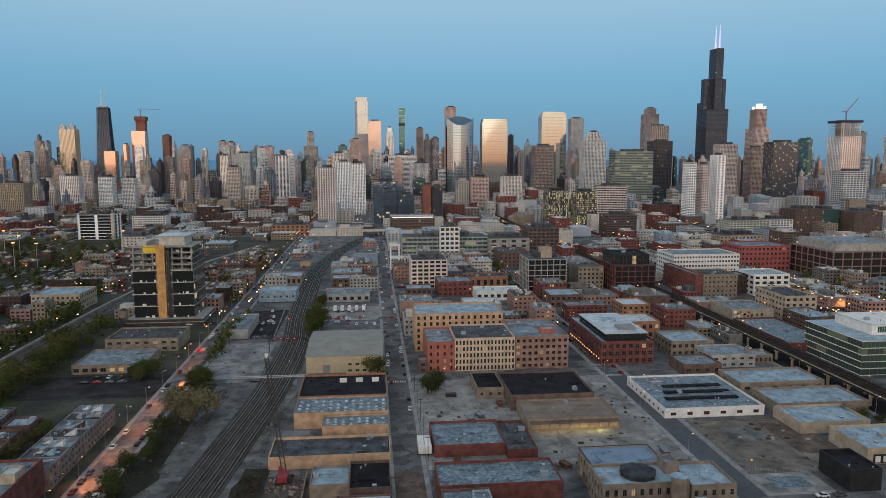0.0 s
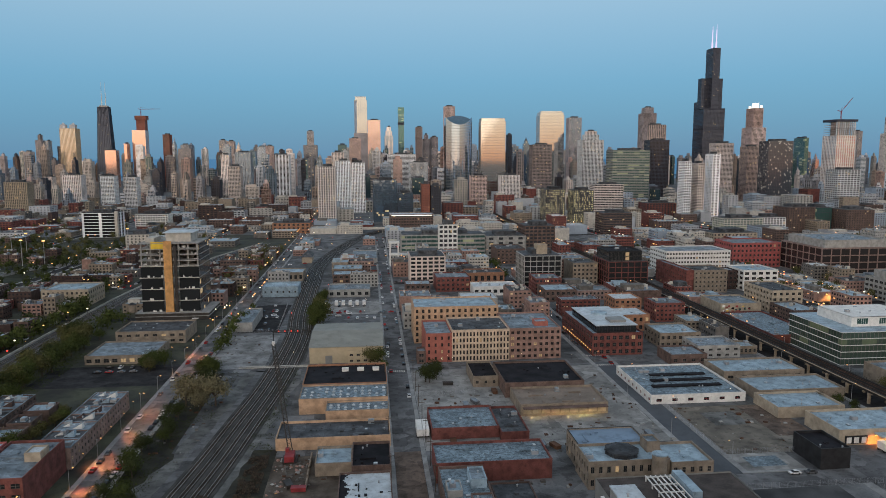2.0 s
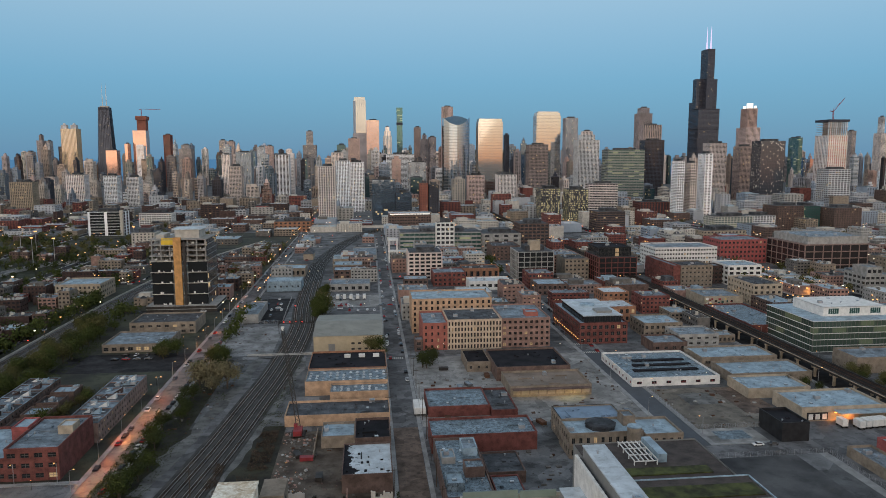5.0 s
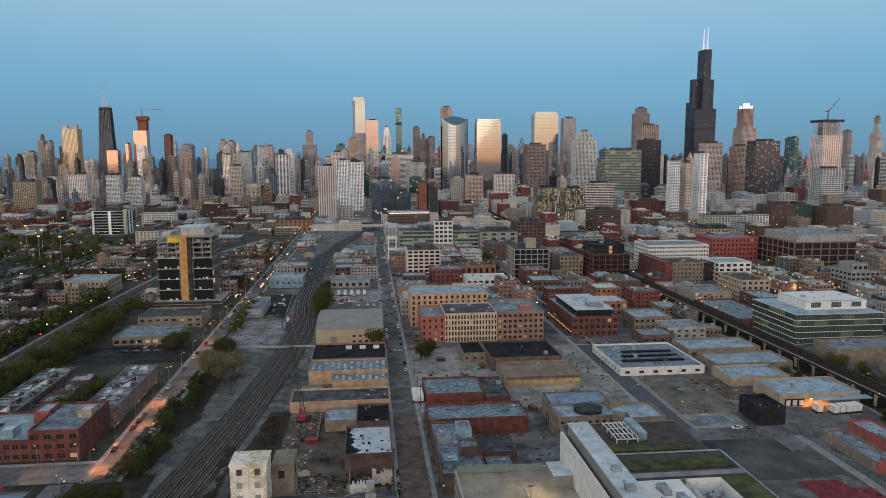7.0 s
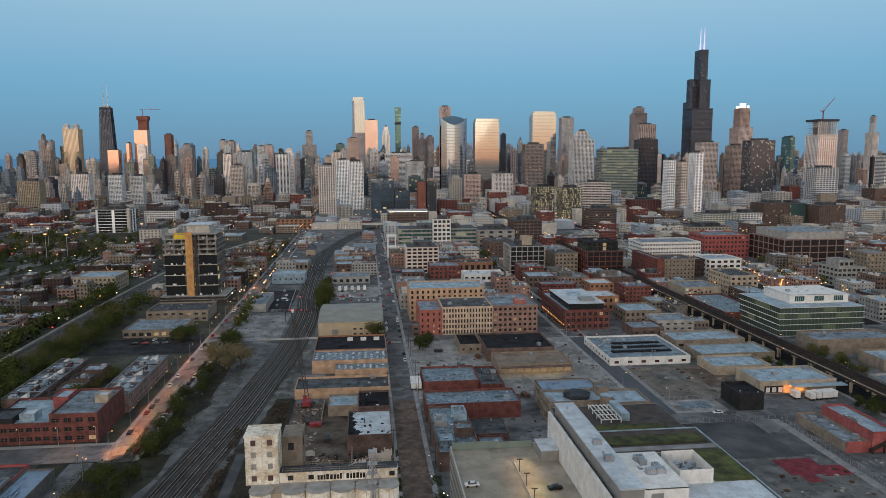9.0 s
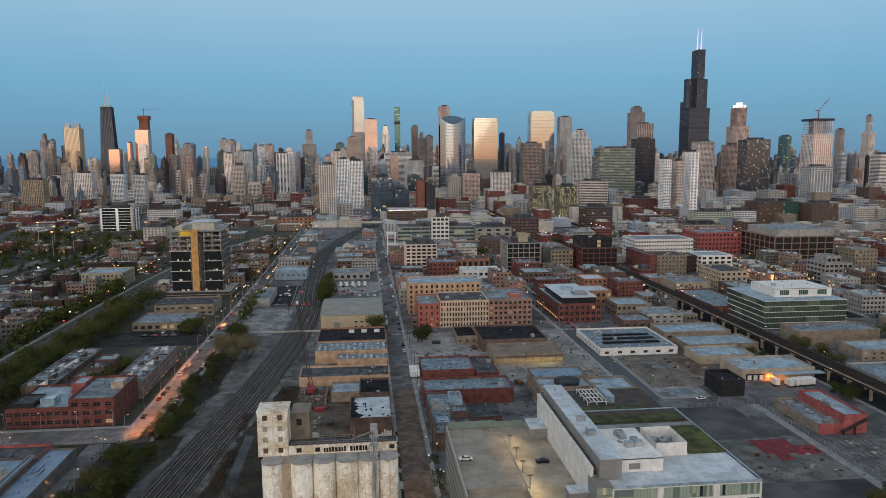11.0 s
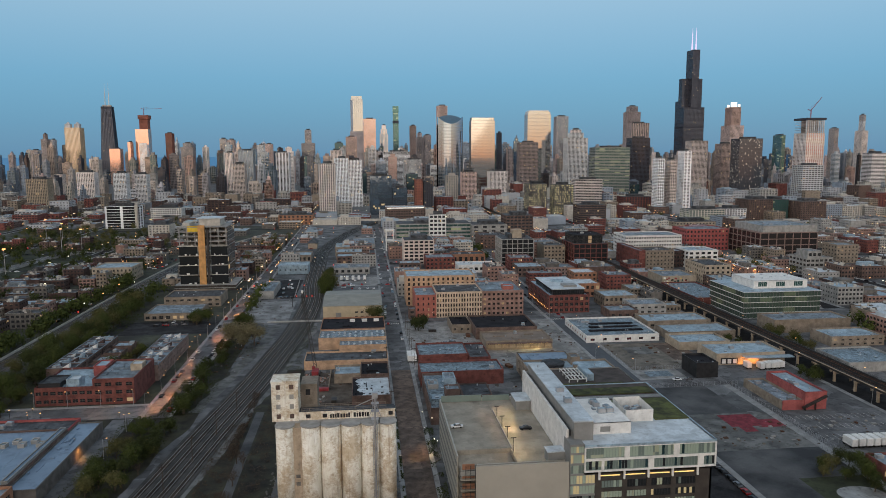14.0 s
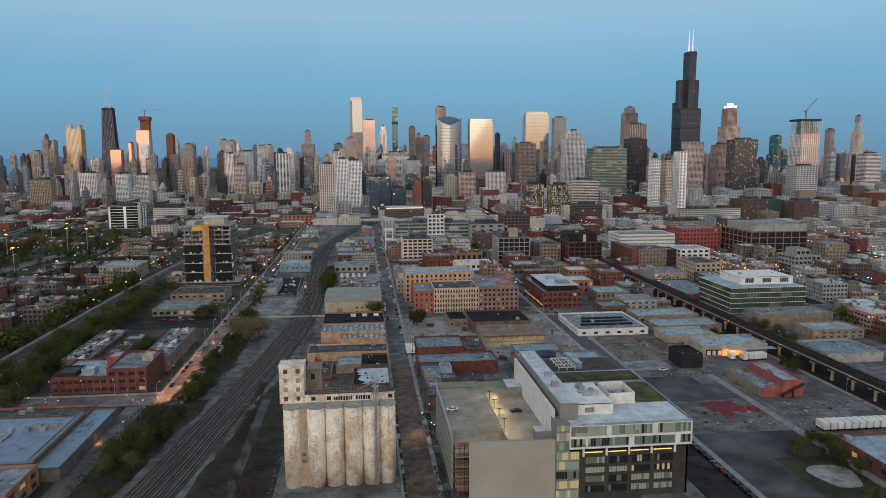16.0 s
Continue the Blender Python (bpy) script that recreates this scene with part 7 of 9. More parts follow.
def skip_bin(x, y, turn, key):
    ob = thing("waste_skip", "steel waste skip standing in a yard", "skip", x, y, 0.05, "waste skips")
    ob.rotation_euler = (0, 0, radians(turn))
    if ("skip", key) not in SHARED:
        g = Geo()
        g.prism([(-1.2, -2.6), (1.2, -2.6), (1.2, 2.6), (-1.2, 2.6)], 0.15, 1.5)
        g.box(-1.3, 1.3, -2.7, 2.7, 1.5, 1.65)
        SHARED["skip", key] = g.mesh("skip_body", (key,))
    new("skip_body", SHARED["skip", key]).parent = ob


rng = random.Random(15)
for x, y in ((45, 312), (50, 316), (34, 268), (70, 262), (75, 260), (112, 250), (118, 268), (-14, 290), (-30, 236), (-26, 232), (40, 345), (62, 330), (122, 205), (-20, 215)):
    skip_bin(x, y, rng.choice((0, 90, 20)), rng.choice(("car_grey", "rust", "metal_dark", "red_metal", "window_green")))


def lot_litter():
    """Pallets, blocks and scraps strewn over the open yards."""
    r = random.Random(51)
    for key, n, label in (("concrete_dark", 200, "dark scraps and pallets lying about the yards"), ("concrete", 90, "pale concrete blocks and rubbish about the yards"), ("rust", 160, "rusty steel scraps about the yards")):
        g = Geo()
        for _ in range(n):
            x0, x1, y0, y1 = r.choice(((139, 188, 247, 300), (24, 66, 302, 330), (68, 126, 254, 290), (-90, -64, 385, 466), (-36, 6, 232, 262), (140, 180, 140, 170), (184, 232, 142, 170), (42, 72, 182, 230), (-90, -72, 262, 376), (110, 126, 300, 360)))
            x, y, s = r.uniform(x0, x1), r.uniform(y0, y1), r.uniform(0.25, 1.1)
            g.box(x, x + s * r.uniform(0.6, 2.2), y, y + s * r.uniform(0.6, 1.6), 0, s * r.uniform(0.15, 0.7) + 0.1)
        tagged(new("yard_litter", g.mesh("yard_litter", (key,))), label, "litter", "", "stuff")


lot_litter()

# road markings
for x0, x1, y0, y1, nx in ((9.5, 19.5, 370.0, 373.0, 8), (128.8, 138.6, 370, 373, 8), (128.8, 138.6, 389.5, 392.5, 8)):
    for k in range(nx):
        g = Geo()
        xa = x0 + (x1 - x0) * k / nx
        g.box(xa, xa + 0.55, y0, y1, 0.05, 0.065)
        tagged(new("crossing_stripe", g.mesh("crossing_stripe", ("paint_line",))), "white painted crossing stripe on asphalt", "road marking", "road markings", "structure")
for x0, y0, x1, n, d in ((186, 144, 230, 16, 5.0),):
    g = Geo()
    for k in range(n):
        xa = x0 + (x1 - x0) * k / n
        for row in range(3):
            g.box(xa, xa + 0.12, y0 + row * 11, y0 + row * 11 + d, 0.055, 0.075)
    tagged(new("bay_lines", g.mesh("bay_lines", ("paint_line",))), "faded white parking bay lines", "road marking", "", "stuff")


def high_mast(x, y):
    ob = thing("high_mast_lamp", "tall steel mast with a ring of warm lamps", "street lamp", x, y, 0, "high masts")
    g = Geo()
    g.cyl(x, y, 0, 30, 0.4, 8, 0.2)
    mast = part("mast", g, "metal", ob)
    g = Geo()
    g.cyl(x, y, 29.5, 30.4, 1.6, 10)
    part("lamp_ring", g, "bulb", mast)


for x, y in ((-413, 723), (-348, 597), (-446, 921), (-373, 789), (-346, 780), (-400, 860), (-300, 905)):
    high_mast(x, y)


def rubble(name, n, spots, key, label, lo=0.15, hi=0.6):
    """Broken lumps strewn over the ground."""
    r = random.Random(n)
    g = Geo()
    for _ in range(n):
        x0, x1, y0, y1 = r.choice(spots)
        x, y, s = r.uniform(x0, x1), r.uniform(y0, y1), r.uniform(lo, hi)
        a = r.uniform(0, 3.1)
        c, d = math.cos(a) * s, math.sin(a) * s
        z = s * r.uniform(0.4, 1.0)
        lo4 = [(x + c, y + d, 0.02), (x - d, y + c, 0.02), (x - c, y - d, 0.02), (x + d, y - c, 0.02)]
        k = r.uniform(0.4, 0.8)
        hi4 = [(x + (p[0] - x) * k, y + (p[1] - y) * k, z * r.uniform(0.7, 1.2)) for p in lo4]
        for i in range(4):
            j = (i + 1) % 4
            g.quad(lo4[i], lo4[j], hi4[j], hi4[i])
        g.quad(*hi4)
    tagged(new(name, g.mesh(name, (key,))), label, "rubble", "", "stuff")


rubble("rubble", 220, [(-40, 8, 101, 111), (-40, -36, 101, 150), (5, 9, 101, 140)], "concrete_dark", "broken concrete lumps round the silos")
rubble("rubble", 200, [(-36, 6, 150, 228)], "brick_brown", "broken bricks over the demolition yard")
rubble("rubble", 120, [(139, 190, 246, 300), (116, 178, 138, 172)], "concrete_dark", "scattered broken paving on the cleared lots", 0.1, 0.45)
rubble("rubble", 160, [(-82, -72, 212, 268), (-76, -66, 268, 378), (-90, -60, 384, 470)], "concrete_dark", "dark stones on the gravel strip", 0.1, 0.4)
# the pale dried pool in the yard
g = Geo()
ring = [(167.5 + (8 + 1.2 * math.sin(3 * a)) * math.cos(a), 94.5 + (11 + 1.5 * math.cos(2 * a)) * math.sin(a), 0.075) for a in [i * math.pi / 18 for i in range(36)]]
for i in range(36):
    g.quad(ring[i], ring[(i + 1) % 36], (167.5, 94.5, 0.075), (167.5, 94.5, 0.075))
tagged(new("puddle", g.mesh("puddle", ("pool",))), "shallow pale puddle in the yard", "puddle", "", "structure")
fence(177.6, 60, 177.6, 138)
fence(182.4, 118, 182.4, 174)
water_tank(-148, 141, 5.75, 0.8)
for xa, ya, w, d, hh, key, rf in ((24.6, 186, 6, 9, 9.6, "roof_patch", "roof_pale"), (32, 196, 7, 7, 10.4, "brick_brown", "roof_patch"), (25, 208, 5, 8, 9.0, "concrete", "roof_pale"), (33.5, 214, 5.5, 10, 9.8, "roof_pale", "roof_grey"), (41.5, 184, 10, 16, 5.2, "brick_red", "roof_patch"), (41.5, 204, 14, 18, 4.4, "brick_brown", "roof_tar")):
    building("roof_hut" if hh > 8 else "lean_to", "patched teal and grey hut on the narrow store" if hh > 8 else "low lean-to beside the narrow store", xa, xa + w, ya, ya + d, hh, key, rf, 0, z0=6.6 if hh > 8 else 0, units=1, par=0.2, cat="roof hut" if hh > 8 else "shed")


# ---- skyline ----
def stepped_giant():
    """The black bundled-tube tower with two white masts."""
    x0, x1, y0 = 1046, 1115, 2160
    ob = thing("skyscraper", "black stepped skyscraper with two white antenna masts", "skyscraper", 1080, 2194)
    OCC.append((x0, x1, y0, y0 + 69))
    for a, b, c, d, z0, z1 in ((0, 69, 0, 69, 0, 205), (0, 69, 0, 69, 205.4, 268), (0, 69, 23, 69, 268.4, 290), (0, 69, 23, 46, 290.4, 362), (23, 46, 0, 69, 268.4, 362), (23, 46, 0, 46, 362.4, 450)):
        tower_part(ob, x0 + a, x0 + b, y0 + c, y0 + d, z0, z1, "grid", "tower_dark", "window_smoke", 4.0, 4.6, cap=False)
    for z in (205, 268, 362):
        g = Geo()
        g.box(x0 + (0 if z < 300 else 23), x1 - (0 if z < 300 else 23), y0 - 0.6, y0 + 69, z - 3.5, z)
        part("plant_band", g, "tower_dark", ob)
    g = Geo()
    g.box(x0 + 22.6, x0 + 46.4, y0 - 0.6, y0 + 46.6, 441, 453)
    part("plant_band", g, "tower_dark", ob)
    # mast brightness is emission of the mast surface, without lamps
    for x in (x0 + 28, x0 + 41):
        g = Geo()
        g.cyl(x, y0 + 20, 453, 474, 3.0, 10, 2.4)
        g.cyl(x, y0 + 20, 474, 510, 2.0, 8, 1.3)
        g.cyl(x, y0 + 20, 510, 527 if x > x0 + 30 else 522, 1.1, 6, 0.4)
        part("antenna_mast", g, "mast_light", ob, "tall white antenna mast with a self-glowing surface")


def tapered_giant():
    """The black tapering tower with its cross bracing."""
    ob = thing("skyscraper", "black tapering skyscraper with cross bracing and twin masts", "skyscraper", -1128, 3225)
    cx, cy, h = -1128, 3225, 332
    OCC.append((cx - 42, cx + 42, cy - 25, cy + 25))

    def ring(z, out=0.0):
        t = z / h
        a, b = 35 * (1 - t) + 20.5 * t + out, 25 * (1 - t) + 15 * t + out
        return [(cx - a, cy - b, z), (cx + a, cy - b, z), (cx + a, cy + b, z), (cx - a, cy + b, z)]

    g = Geo()
    lo, hi = ring(0), ring(h)
    for i in range(4):
        j = (i + 1) % 4
        g.quad(lo[i], lo[j], hi[j], hi[i])
    g.quad(*hi)
    part("glazing", g, "window_smoke", ob)
    g = Geo()
    for k in range(0, 84):
        z = k * h / 84
        r0, r1 = ring(z, 0.4), ring(z + 1.4, 0.4)
        for i in range(4):
            j = (i + 1) % 4
            g.quad(r0[i], r0[j], r1[j], r1[i])
    r0, r1 = ring(h - 12, 0.7), ring(h, 0.7)
    for i in range(4):
        g.quad(r0[i], r0[(i + 1) % 4], r1[(i + 1) % 4], r1[i])
    lo, hi = ring(0, 1.0), ring(h, 1.0)
    lerp = lambda p, q, t: Vector(p).lerp(Vector(q), t)
    for k in range(9):
        t = k / 8
        g.beam(lerp(lo[0], lo[1], t), lerp(hi[0], hi[1], t), 1.0)
        g.beam(lerp(lo[1], lo[2], t), lerp(hi[1], hi[2], t), 0.9)
    for k in range(6):
        a, b = k / 6, (k + 1) / 6
        for i in (0, 1):
            p0, p1 = lerp(lo[i], hi[i], a), lerp(lo[i + 1], hi[i + 1], a)
            q0, q1 = lerp(lo[i], hi[i], b), lerp(lo[i + 1], hi[i + 1], b)
            g.beam(p0, q1, 1.2)
            g.beam(p1, q0, 1.2)
    part("facade_frame", g, "tower_dark", ob)
    g = Geo()
    g.box(cx - 17, cx + 17, cy - 10, cy + 10, h, h + 6)
    part("plant_room", g, "concrete_pale", ob)
    for x in (cx - 8, cx + 8):
        g = Geo()
        g.cyl(x, cy, h + 8, h + 60, 2.0, 8, 1.2)
        g.cyl(x, cy, h + 60, h + 105, 0.9, 6, 0.3)
        part("antenna_mast", g, "white_paint", ob)


def curved_top():
    """The river tower: mirror glass with a scooped round top."""
    x0, x1, y0, y1, h = 203, 273, 1880, 1918, 222
    ob = thing("skyscraper", "mirror glass tower with a scooped arched top", "skyscraper", (x0 + x1) / 2, 1900)
    OCC.append((x0, x1, y0, y1))
    n = 24
    g = Geo()
    bow = lambda t: y0 - 17 * (1 - (2 * t - 1) ** 2) + 5
    pts = [(x0 + (x1 - x0) * i / n, bow(i / n)) for i in range(n + 1)]
    dip = lambda t: h - 20 * (1 - (2 * t - 1) ** 2)
    for i in range(n):
        (xa, ya), (xb, yb) = pts[i], pts[i + 1]
        g.quad((xa, ya, 0), (xb, yb, 0), (xb, yb, dip((i + 1) / n)), (xa, ya, dip(i / n)))
    g.box(x0, x1, y0 + 6, y1, 0, h - 21)
    g.quad((x0, pts[0][1], 0), (x0, y1, 0), (x0, y1, h), (x0, pts[0][1], h))
    g.quad((x1, pts[0][1], 0), (x1, y1, 0), (x1, y1, h), (x1, pts[0][1], h))
    part("glazing", g, "window_sky", ob)
    # matte blue screen, a cool glass reflection painted as plain colour
    g = Geo()
    arch = lambda t: h - 3 + 9 * (1 - (2 * t - 1) ** 2)
    for i in range(n):
        xa, xb = x0 + (x1 - x0) * i / n, x0 + (x1 - x0) * (i + 1) / n
        g.quad((xa, y1, h - 40), (xb, y1, h - 40), (xb, y1, arch((i + 1) / n)), (xa, y1, arch(i / n)))
    part("back_screen", g, "tower_blue", ob, "matte blue screen behind the scooped top, coloured as cool reflecting glass")
    g = Geo()
    for k in range(52):
        z = 4 + k * 4.0
        for i in range(n):
            (xa, ya), (xb, yb) = pts[i], pts[i + 1]
            if z < dip((i + 0.5) / n) - 1:
                g.quad((xa, ya - 0.15, z - 0.3), (xb, yb - 0.15, z - 0.3), (xb, yb - 0.15, z + 0.3), (xa, ya - 0.15, z + 0.3))
    for i in range(0, n + 1, 2):
        x, y = pts[i]
        g.box(x - 0.15, x + 0.15, y - 0.3, y, 0, dip(i / n))
    part("facade_frame", g, "grey_panel", ob)


def mast_crane(ob, x, y, z, arm, up, flip=1):
    g = Geo()
    for dx, dy in ((-1, -1), (1, -1), (1, 1), (-1, 1)):
        g.beam((x + dx, y + dy, z), (x + dx, y + dy, z + up), 0.35)
    k = 0
    while k < up:
        g.beam((x - 1, y - 1, z + k), (x + 1, y - 1, z + k + 3), 0.2)
        k += 3
    g.beam((x, y, z + up), (x + flip * arm[0], y, z + up + arm[1]), 0.8)
    g.beam((x, y, z + up), (x - flip * 10, y, z + up + 2), 1.2)
    g.beam((x, y, z + up + 8), (x + flip * arm[0] * 0.7, y, z + up + arm[1] * 0.7 + 0.5), 0.2)
    g.beam((x, y, z + up), (x, y, z + up + 8), 0.4)
    part("tower_crane", g, "red_metal", ob)


stepped_giant()
tapered_giant()
curved_top()
P, Q, R = "tower_pale", "tower_stone", "tower_brown"
tower("golden mirror glass tower with flat top", 292, 365, 1890, 40, 212, "glass", "grey_panel", "window_mirror", 4.2, 3.0, cap=False, tiers=((220, 2.0),), name="skyscraper")
tower("golden mirror glass tower with rounded shoulders", 486, 569, 2050, 45, 238, "glass", "tower_pale", "window_mirror", 4.2, 3.4, cap=False, tiers=((246, 2.0), (250, 6.0)), name="skyscraper")
t = tower("slender silver glass tower lit gold on its west face", -58, -4, 2940, 60, 200, "glass", "tower_grey", "window_silver", 4.2, 8.0, cap=False, tiers=((347, 1.5), (361, 5.0)), name="skyscraper")
g = Geo()
g.box(-60, -2, 2938, 2950, 0, 215)
part("lower_shaft", g, "tower_brown", t)
g = Geo()
g.box(-57.0, -47, 2938.6, 2950, 215, 345)
part("grey_flank", g, "tower_grey", t)
tower("bronze glass slab tower", -4, 46, 2850, 40, 263, "bands", "tower_pink", "window_rose", 4.0, 6.0, name="skyscraper")
# white stone and mirror panes stand in for afterglow on this tower
t = tower("pale gold stone tower with stepped crown", 66, 101, 3000, 36, 206, "punched", "tower_white", "window_mirror", 3.8, 6.0, tiers=((226, 4.0), (243, 9.0)))
t = tower("very slim unfinished glass tower with a green sheeted top", 139, 166, 3400, 30, 322, "glass", "tower_grey", "window_green", 4.0, 5.0, cap=False, name="skyscraper")
g = Geo()
g.box(138, 167, 3399, 3431, 322, 350)
part("green_sheeting", g, "window_green", t)
g = Geo()
g.box(138, 167, 3399, 3431, 268, 280)
part("open_floors", g, "tower_dark", t)
t = tower("twin-lantern stone tower", -1286, -1205, 3150, 50, 238, "piers", "tower_cream", "window_silver", 3.8, 5.0, cap=False)
for x in (-1285, -1246):
    g = Geo()
    g.box(x, x + 22, 3152, 3174, 238, 254)
    g.cyl(x + 11, 3163, 254, 262, 9, 8, 3)
    part("lantern", g, "tower_pale", t)
t = tower("tower under construction with glazed lower floors", -948, -883, 3000, 45, 226, "glass", "tower_pink", "window_rose", 4.0, 4.0, cap=False)
g = Geo()
g.box(-932, -897, 3008, 3040, 226, 268)
g.box(-936, -893, 3004, 3044, 268, 284)
part("core", g, "tower_red", t)
mast_crane(t, -915, 3020, 284, (75, 2), 26)
t = tower("unfinished round-cornered concrete tower with bare top floors", 1166, 1255, 1733, 55, 172, "piers", "tower_pale", "window_rose", 3.8, 6.0, cap=False)
for k in range(8):
    g = Geo()
    z = 176 + k * 4.5
    g.box(1201, 1255, 1733, 1788, z, z + 0.6)
    part("slab", g, "tower_pale", t)
g = Geo()
g.box(1212, 1244, 1748, 1775, 172, 214)
part("core", g, "tower_white", t)
for i in range(10):
    g = Geo()
    g.box(1202 + i * 5.6, 1203.8 + i * 5.6, 1735, 1738, 172, 212)
    part("bare_column", g, "tower_white", t)
g = Geo()
g.box(1199, 1257, 1731, 1790, 207, 213)
part("edge_screen", g, "tower_dark", t)
mast_crane(t, 1222, 1750, 214, (30, 36), 20)
t = tower("brown granite tower with an octagonal shaft", 1176, 1255, 2160, 60, 209, "piers", "tower_pink", "window_bronze", 3.9, 4.0, cap=False, tiers=((270, 8.0),), name="skyscraper")
g = Geo()
g.cyl(1231, 2186, 270, 287, 10, 20)
for k in range(4):
    g.cyl(1219 + 24 * (k % 2), 2174 + 24 * (k // 2), 270, 279, 4, 12)
part("lit_crown", g, "crown_light", t, "glowing white drum crown")

T = tower
T("dark stone tower with slim top", -1407, -1366, 3200, 40, 190, "piers", R, "window_far", tiers=((213, 8.0),))
T("grey apartment tower", -1366, -1341, 3200, 40, 188, "grid", Q)
T("wide dark residential tower", -1340, -1290, 3250, 40, 165, "grid", "tower_dark")
T("grey apartment tower", -1321, -1282, 2900, 40, 140, "balcony", Q)
T("pink stone office block", -1022, -968, 2900, 40, 145, "glass", "tower_pink", "window_rose")
T("pink glass office block", -966, -942, 2950, 40, 172, "glass", "tower_pink", "window_rose")
T("dark red granite tower", -801, -766, 2900, 40, 206, "piers", "tower_red", "window_bronze")
T("grey stepped tower", -720, -664, 2800, 40, 150, "grid", Q, tiers=((165, 8.0),))
T("pale apartment tower", -588, -558, 2900, 36, 184, "grid", P)
T("tan apartment tower", -548, -516, 2850, 36, 179, "grid", "tower_pink")
T("tan apartment tower", -426, -394, 2800, 36, 157, "grid", P)
T("pink tan tower", -380, -350, 2700, 36, 159, "grid", "tower_pink")
T("slim tower with a pale lantern", -260, -204, 2900, 40, 165, "grid", Q, tiers=((200, 14.0), (220, 20.0)))
T("pink office tower", -75, -32, 2790, 36, 189, "piers", "tower_pink")
T("pale apartment tower with stacked balconies", -89, -60, 1263, 30, 101, "balcony", "tower_white", "window_far", 3.0, 4.0)
T("twin white concrete apartment slab with vertical piers", -70, -40, 1512, 28, 110, "piers", "tower_white", "window_far", 3.0, 3.4)
T("twin white concrete apartment slab with vertical piers", -38, -9, 1512, 28, 106, "piers", "tower_white", "window_far", 3.0, 3.4)
T("white apartment tower behind the twin slabs", -84, -58, 1640, 28, 128, "piers", "tower_white", "window_far", 3.0, 3.4)
T("dark tower in a white concrete frame", -280, -236, 2187, 36, 125, "piers", "tower_white", "window_bronze", 3.6, 11.0)
T("beige apartment tower", -316, -284, 1638, 30, 97, "grid", "tower_pale", "window_far", 3.0, 3.4)
T("white apartment tower", -382, -358, 1900, 30, 124, "balcony", "tower_white", "window_far", 3.0, 4.0)
T("grey glass apartment tower", -346, -303, 1900, 30, 130, "balcony", Q, "window_blue", 3.0, 4.0)
T("pale apartment block", -695, -646, 1697, 28, 78, "balcony", P, "window_far", 3.0, 4.0)
T("tan apartment tower", -590, -553, 1634, 28, 77, "grid", P, "window_far", 3.0, 3.4)
T("tan apartment tower", -551, -516, 1665, 28, 73, "grid", "tower_pale", "window_far", 3.0, 3.4)
T("beige apartment slab with balconies", -688, -637, 1418, 26, 71, "balcony", "brick_cream", "window_far", 3.0, 3.4)
T("white apartment block", -956, -921, 2205, 28, 61, "grid", "tower_white", "window_far", 3.0, 3.4)
T("white striped office tower", 55, 136, 2086, 40, 126, "bands", "tower_white", "window_dark", 3.6, 6)
T("white apartment tower", 108, 160, 1945, 34, 103, "piers", "tower_white", "window_far", 3.0, 3.2)
T("dark blue glass block", 7, 50, 1295, 34, 76, "glass", "tower_dark", "window_blue", 3.6, 4)
T("dark glass block with a lit floor", 51, 80, 1292, 34, 52, "glass", "tower_dark", "window_blue", 3.6, 4)
T("red brick and dark glass apartments", 96, 110, 1286, 30, 69, "punched", "tower_red", "window_far", 3.2, 4)
T("dark balcony apartments", 111, 130, 1286, 30, 66, "balcony", "tower_dark", "window_far", 3.2, 4)
T("slim dark tower", 169, 194, 2600, 36, 225, "piers", R, "window_bronze")
T("brown stone tower with stepped top", 171, 196, 2300, 36, 175, "piers", R, "window_far", tiers=((189, 5.0),))
T("dark office tower", 198, 224, 2320, 36, 182, "grid", R, "window_far")
T("pink granite tower", 261, 301, 2500, 40, 293, "piers", "tower_pink", "window_bronze", name="skyscraper")
T("dark slim tower", 446, 464, 2300, 36, 190, "piers", "tower_dark", "window_bronze")
T("blue-grey glass tower", 645, 696, 2300, 40, 245, "piers", R, "window_blue")
T("brown grid office tower", 399, 456, 1750, 40, 148, "grid", R, "window_far", 3.6, 3.4)
T("tan stone stepped tower", 567, 639, 1900, 45, 163, "piers", P, "window_far", tiers=((178, 10.0), (187, 18.0)))
T("green glass office block with lit floors", 575, 684, 1683, 50, 134, "bands", "grey_panel", "window_green", 4.0, 6)
T("tall brown granite tower with spired corners", 947, 1012, 2450, 50, 270, "piers", R, "window_bronze", tiers=((290, 8.0),), name="skyscraper")
T("pink stone office block", 905, 985, 2300, 45, 223, "piers", "tower_pink", "window_far", 3.8, 6)
T("dark grid office slab", 755, 826, 1900, 40, 163, "grid", "tower_dark", "window_bronze", 3.8, 4)
T("white apartment tower with dark window column", 578, 603, 1278, 28, 109, "grid", "tower_white", "window_far", 3.0, 4)
T("white apartment tower with dark window column", 606, 631, 1282, 28, 105, "grid", "tower_white", "window_far", 3.0, 4)
T("white blank-sided apartment tower", 640, 668, 1297, 28, 123, "punched", "tower_white", "window_far", 3.0, 6)
T("beige grid apartment tower", 795, 854, 1600, 36, 149, "grid", Q, "window_far", 3.0, 3.4)
T("brown apartment slab", 898, 951, 1650, 36, 142, "grid", R, "window_far", 3.0, 3.4)
T("dark curved glass tower with scattered lamps", 861, 941, 1500, 40, 152, "glass", "tower_dark", "window_speck", 3.4, 4)
T("teal glass tower", 1564, 1601, 2500, 34, 185, "glass", "grey_panel", "window_green")
T("white gridded office block", 956, 1032, 1400, 40, 90, "grid", "tower_white", "window_far", 4.4, 7)
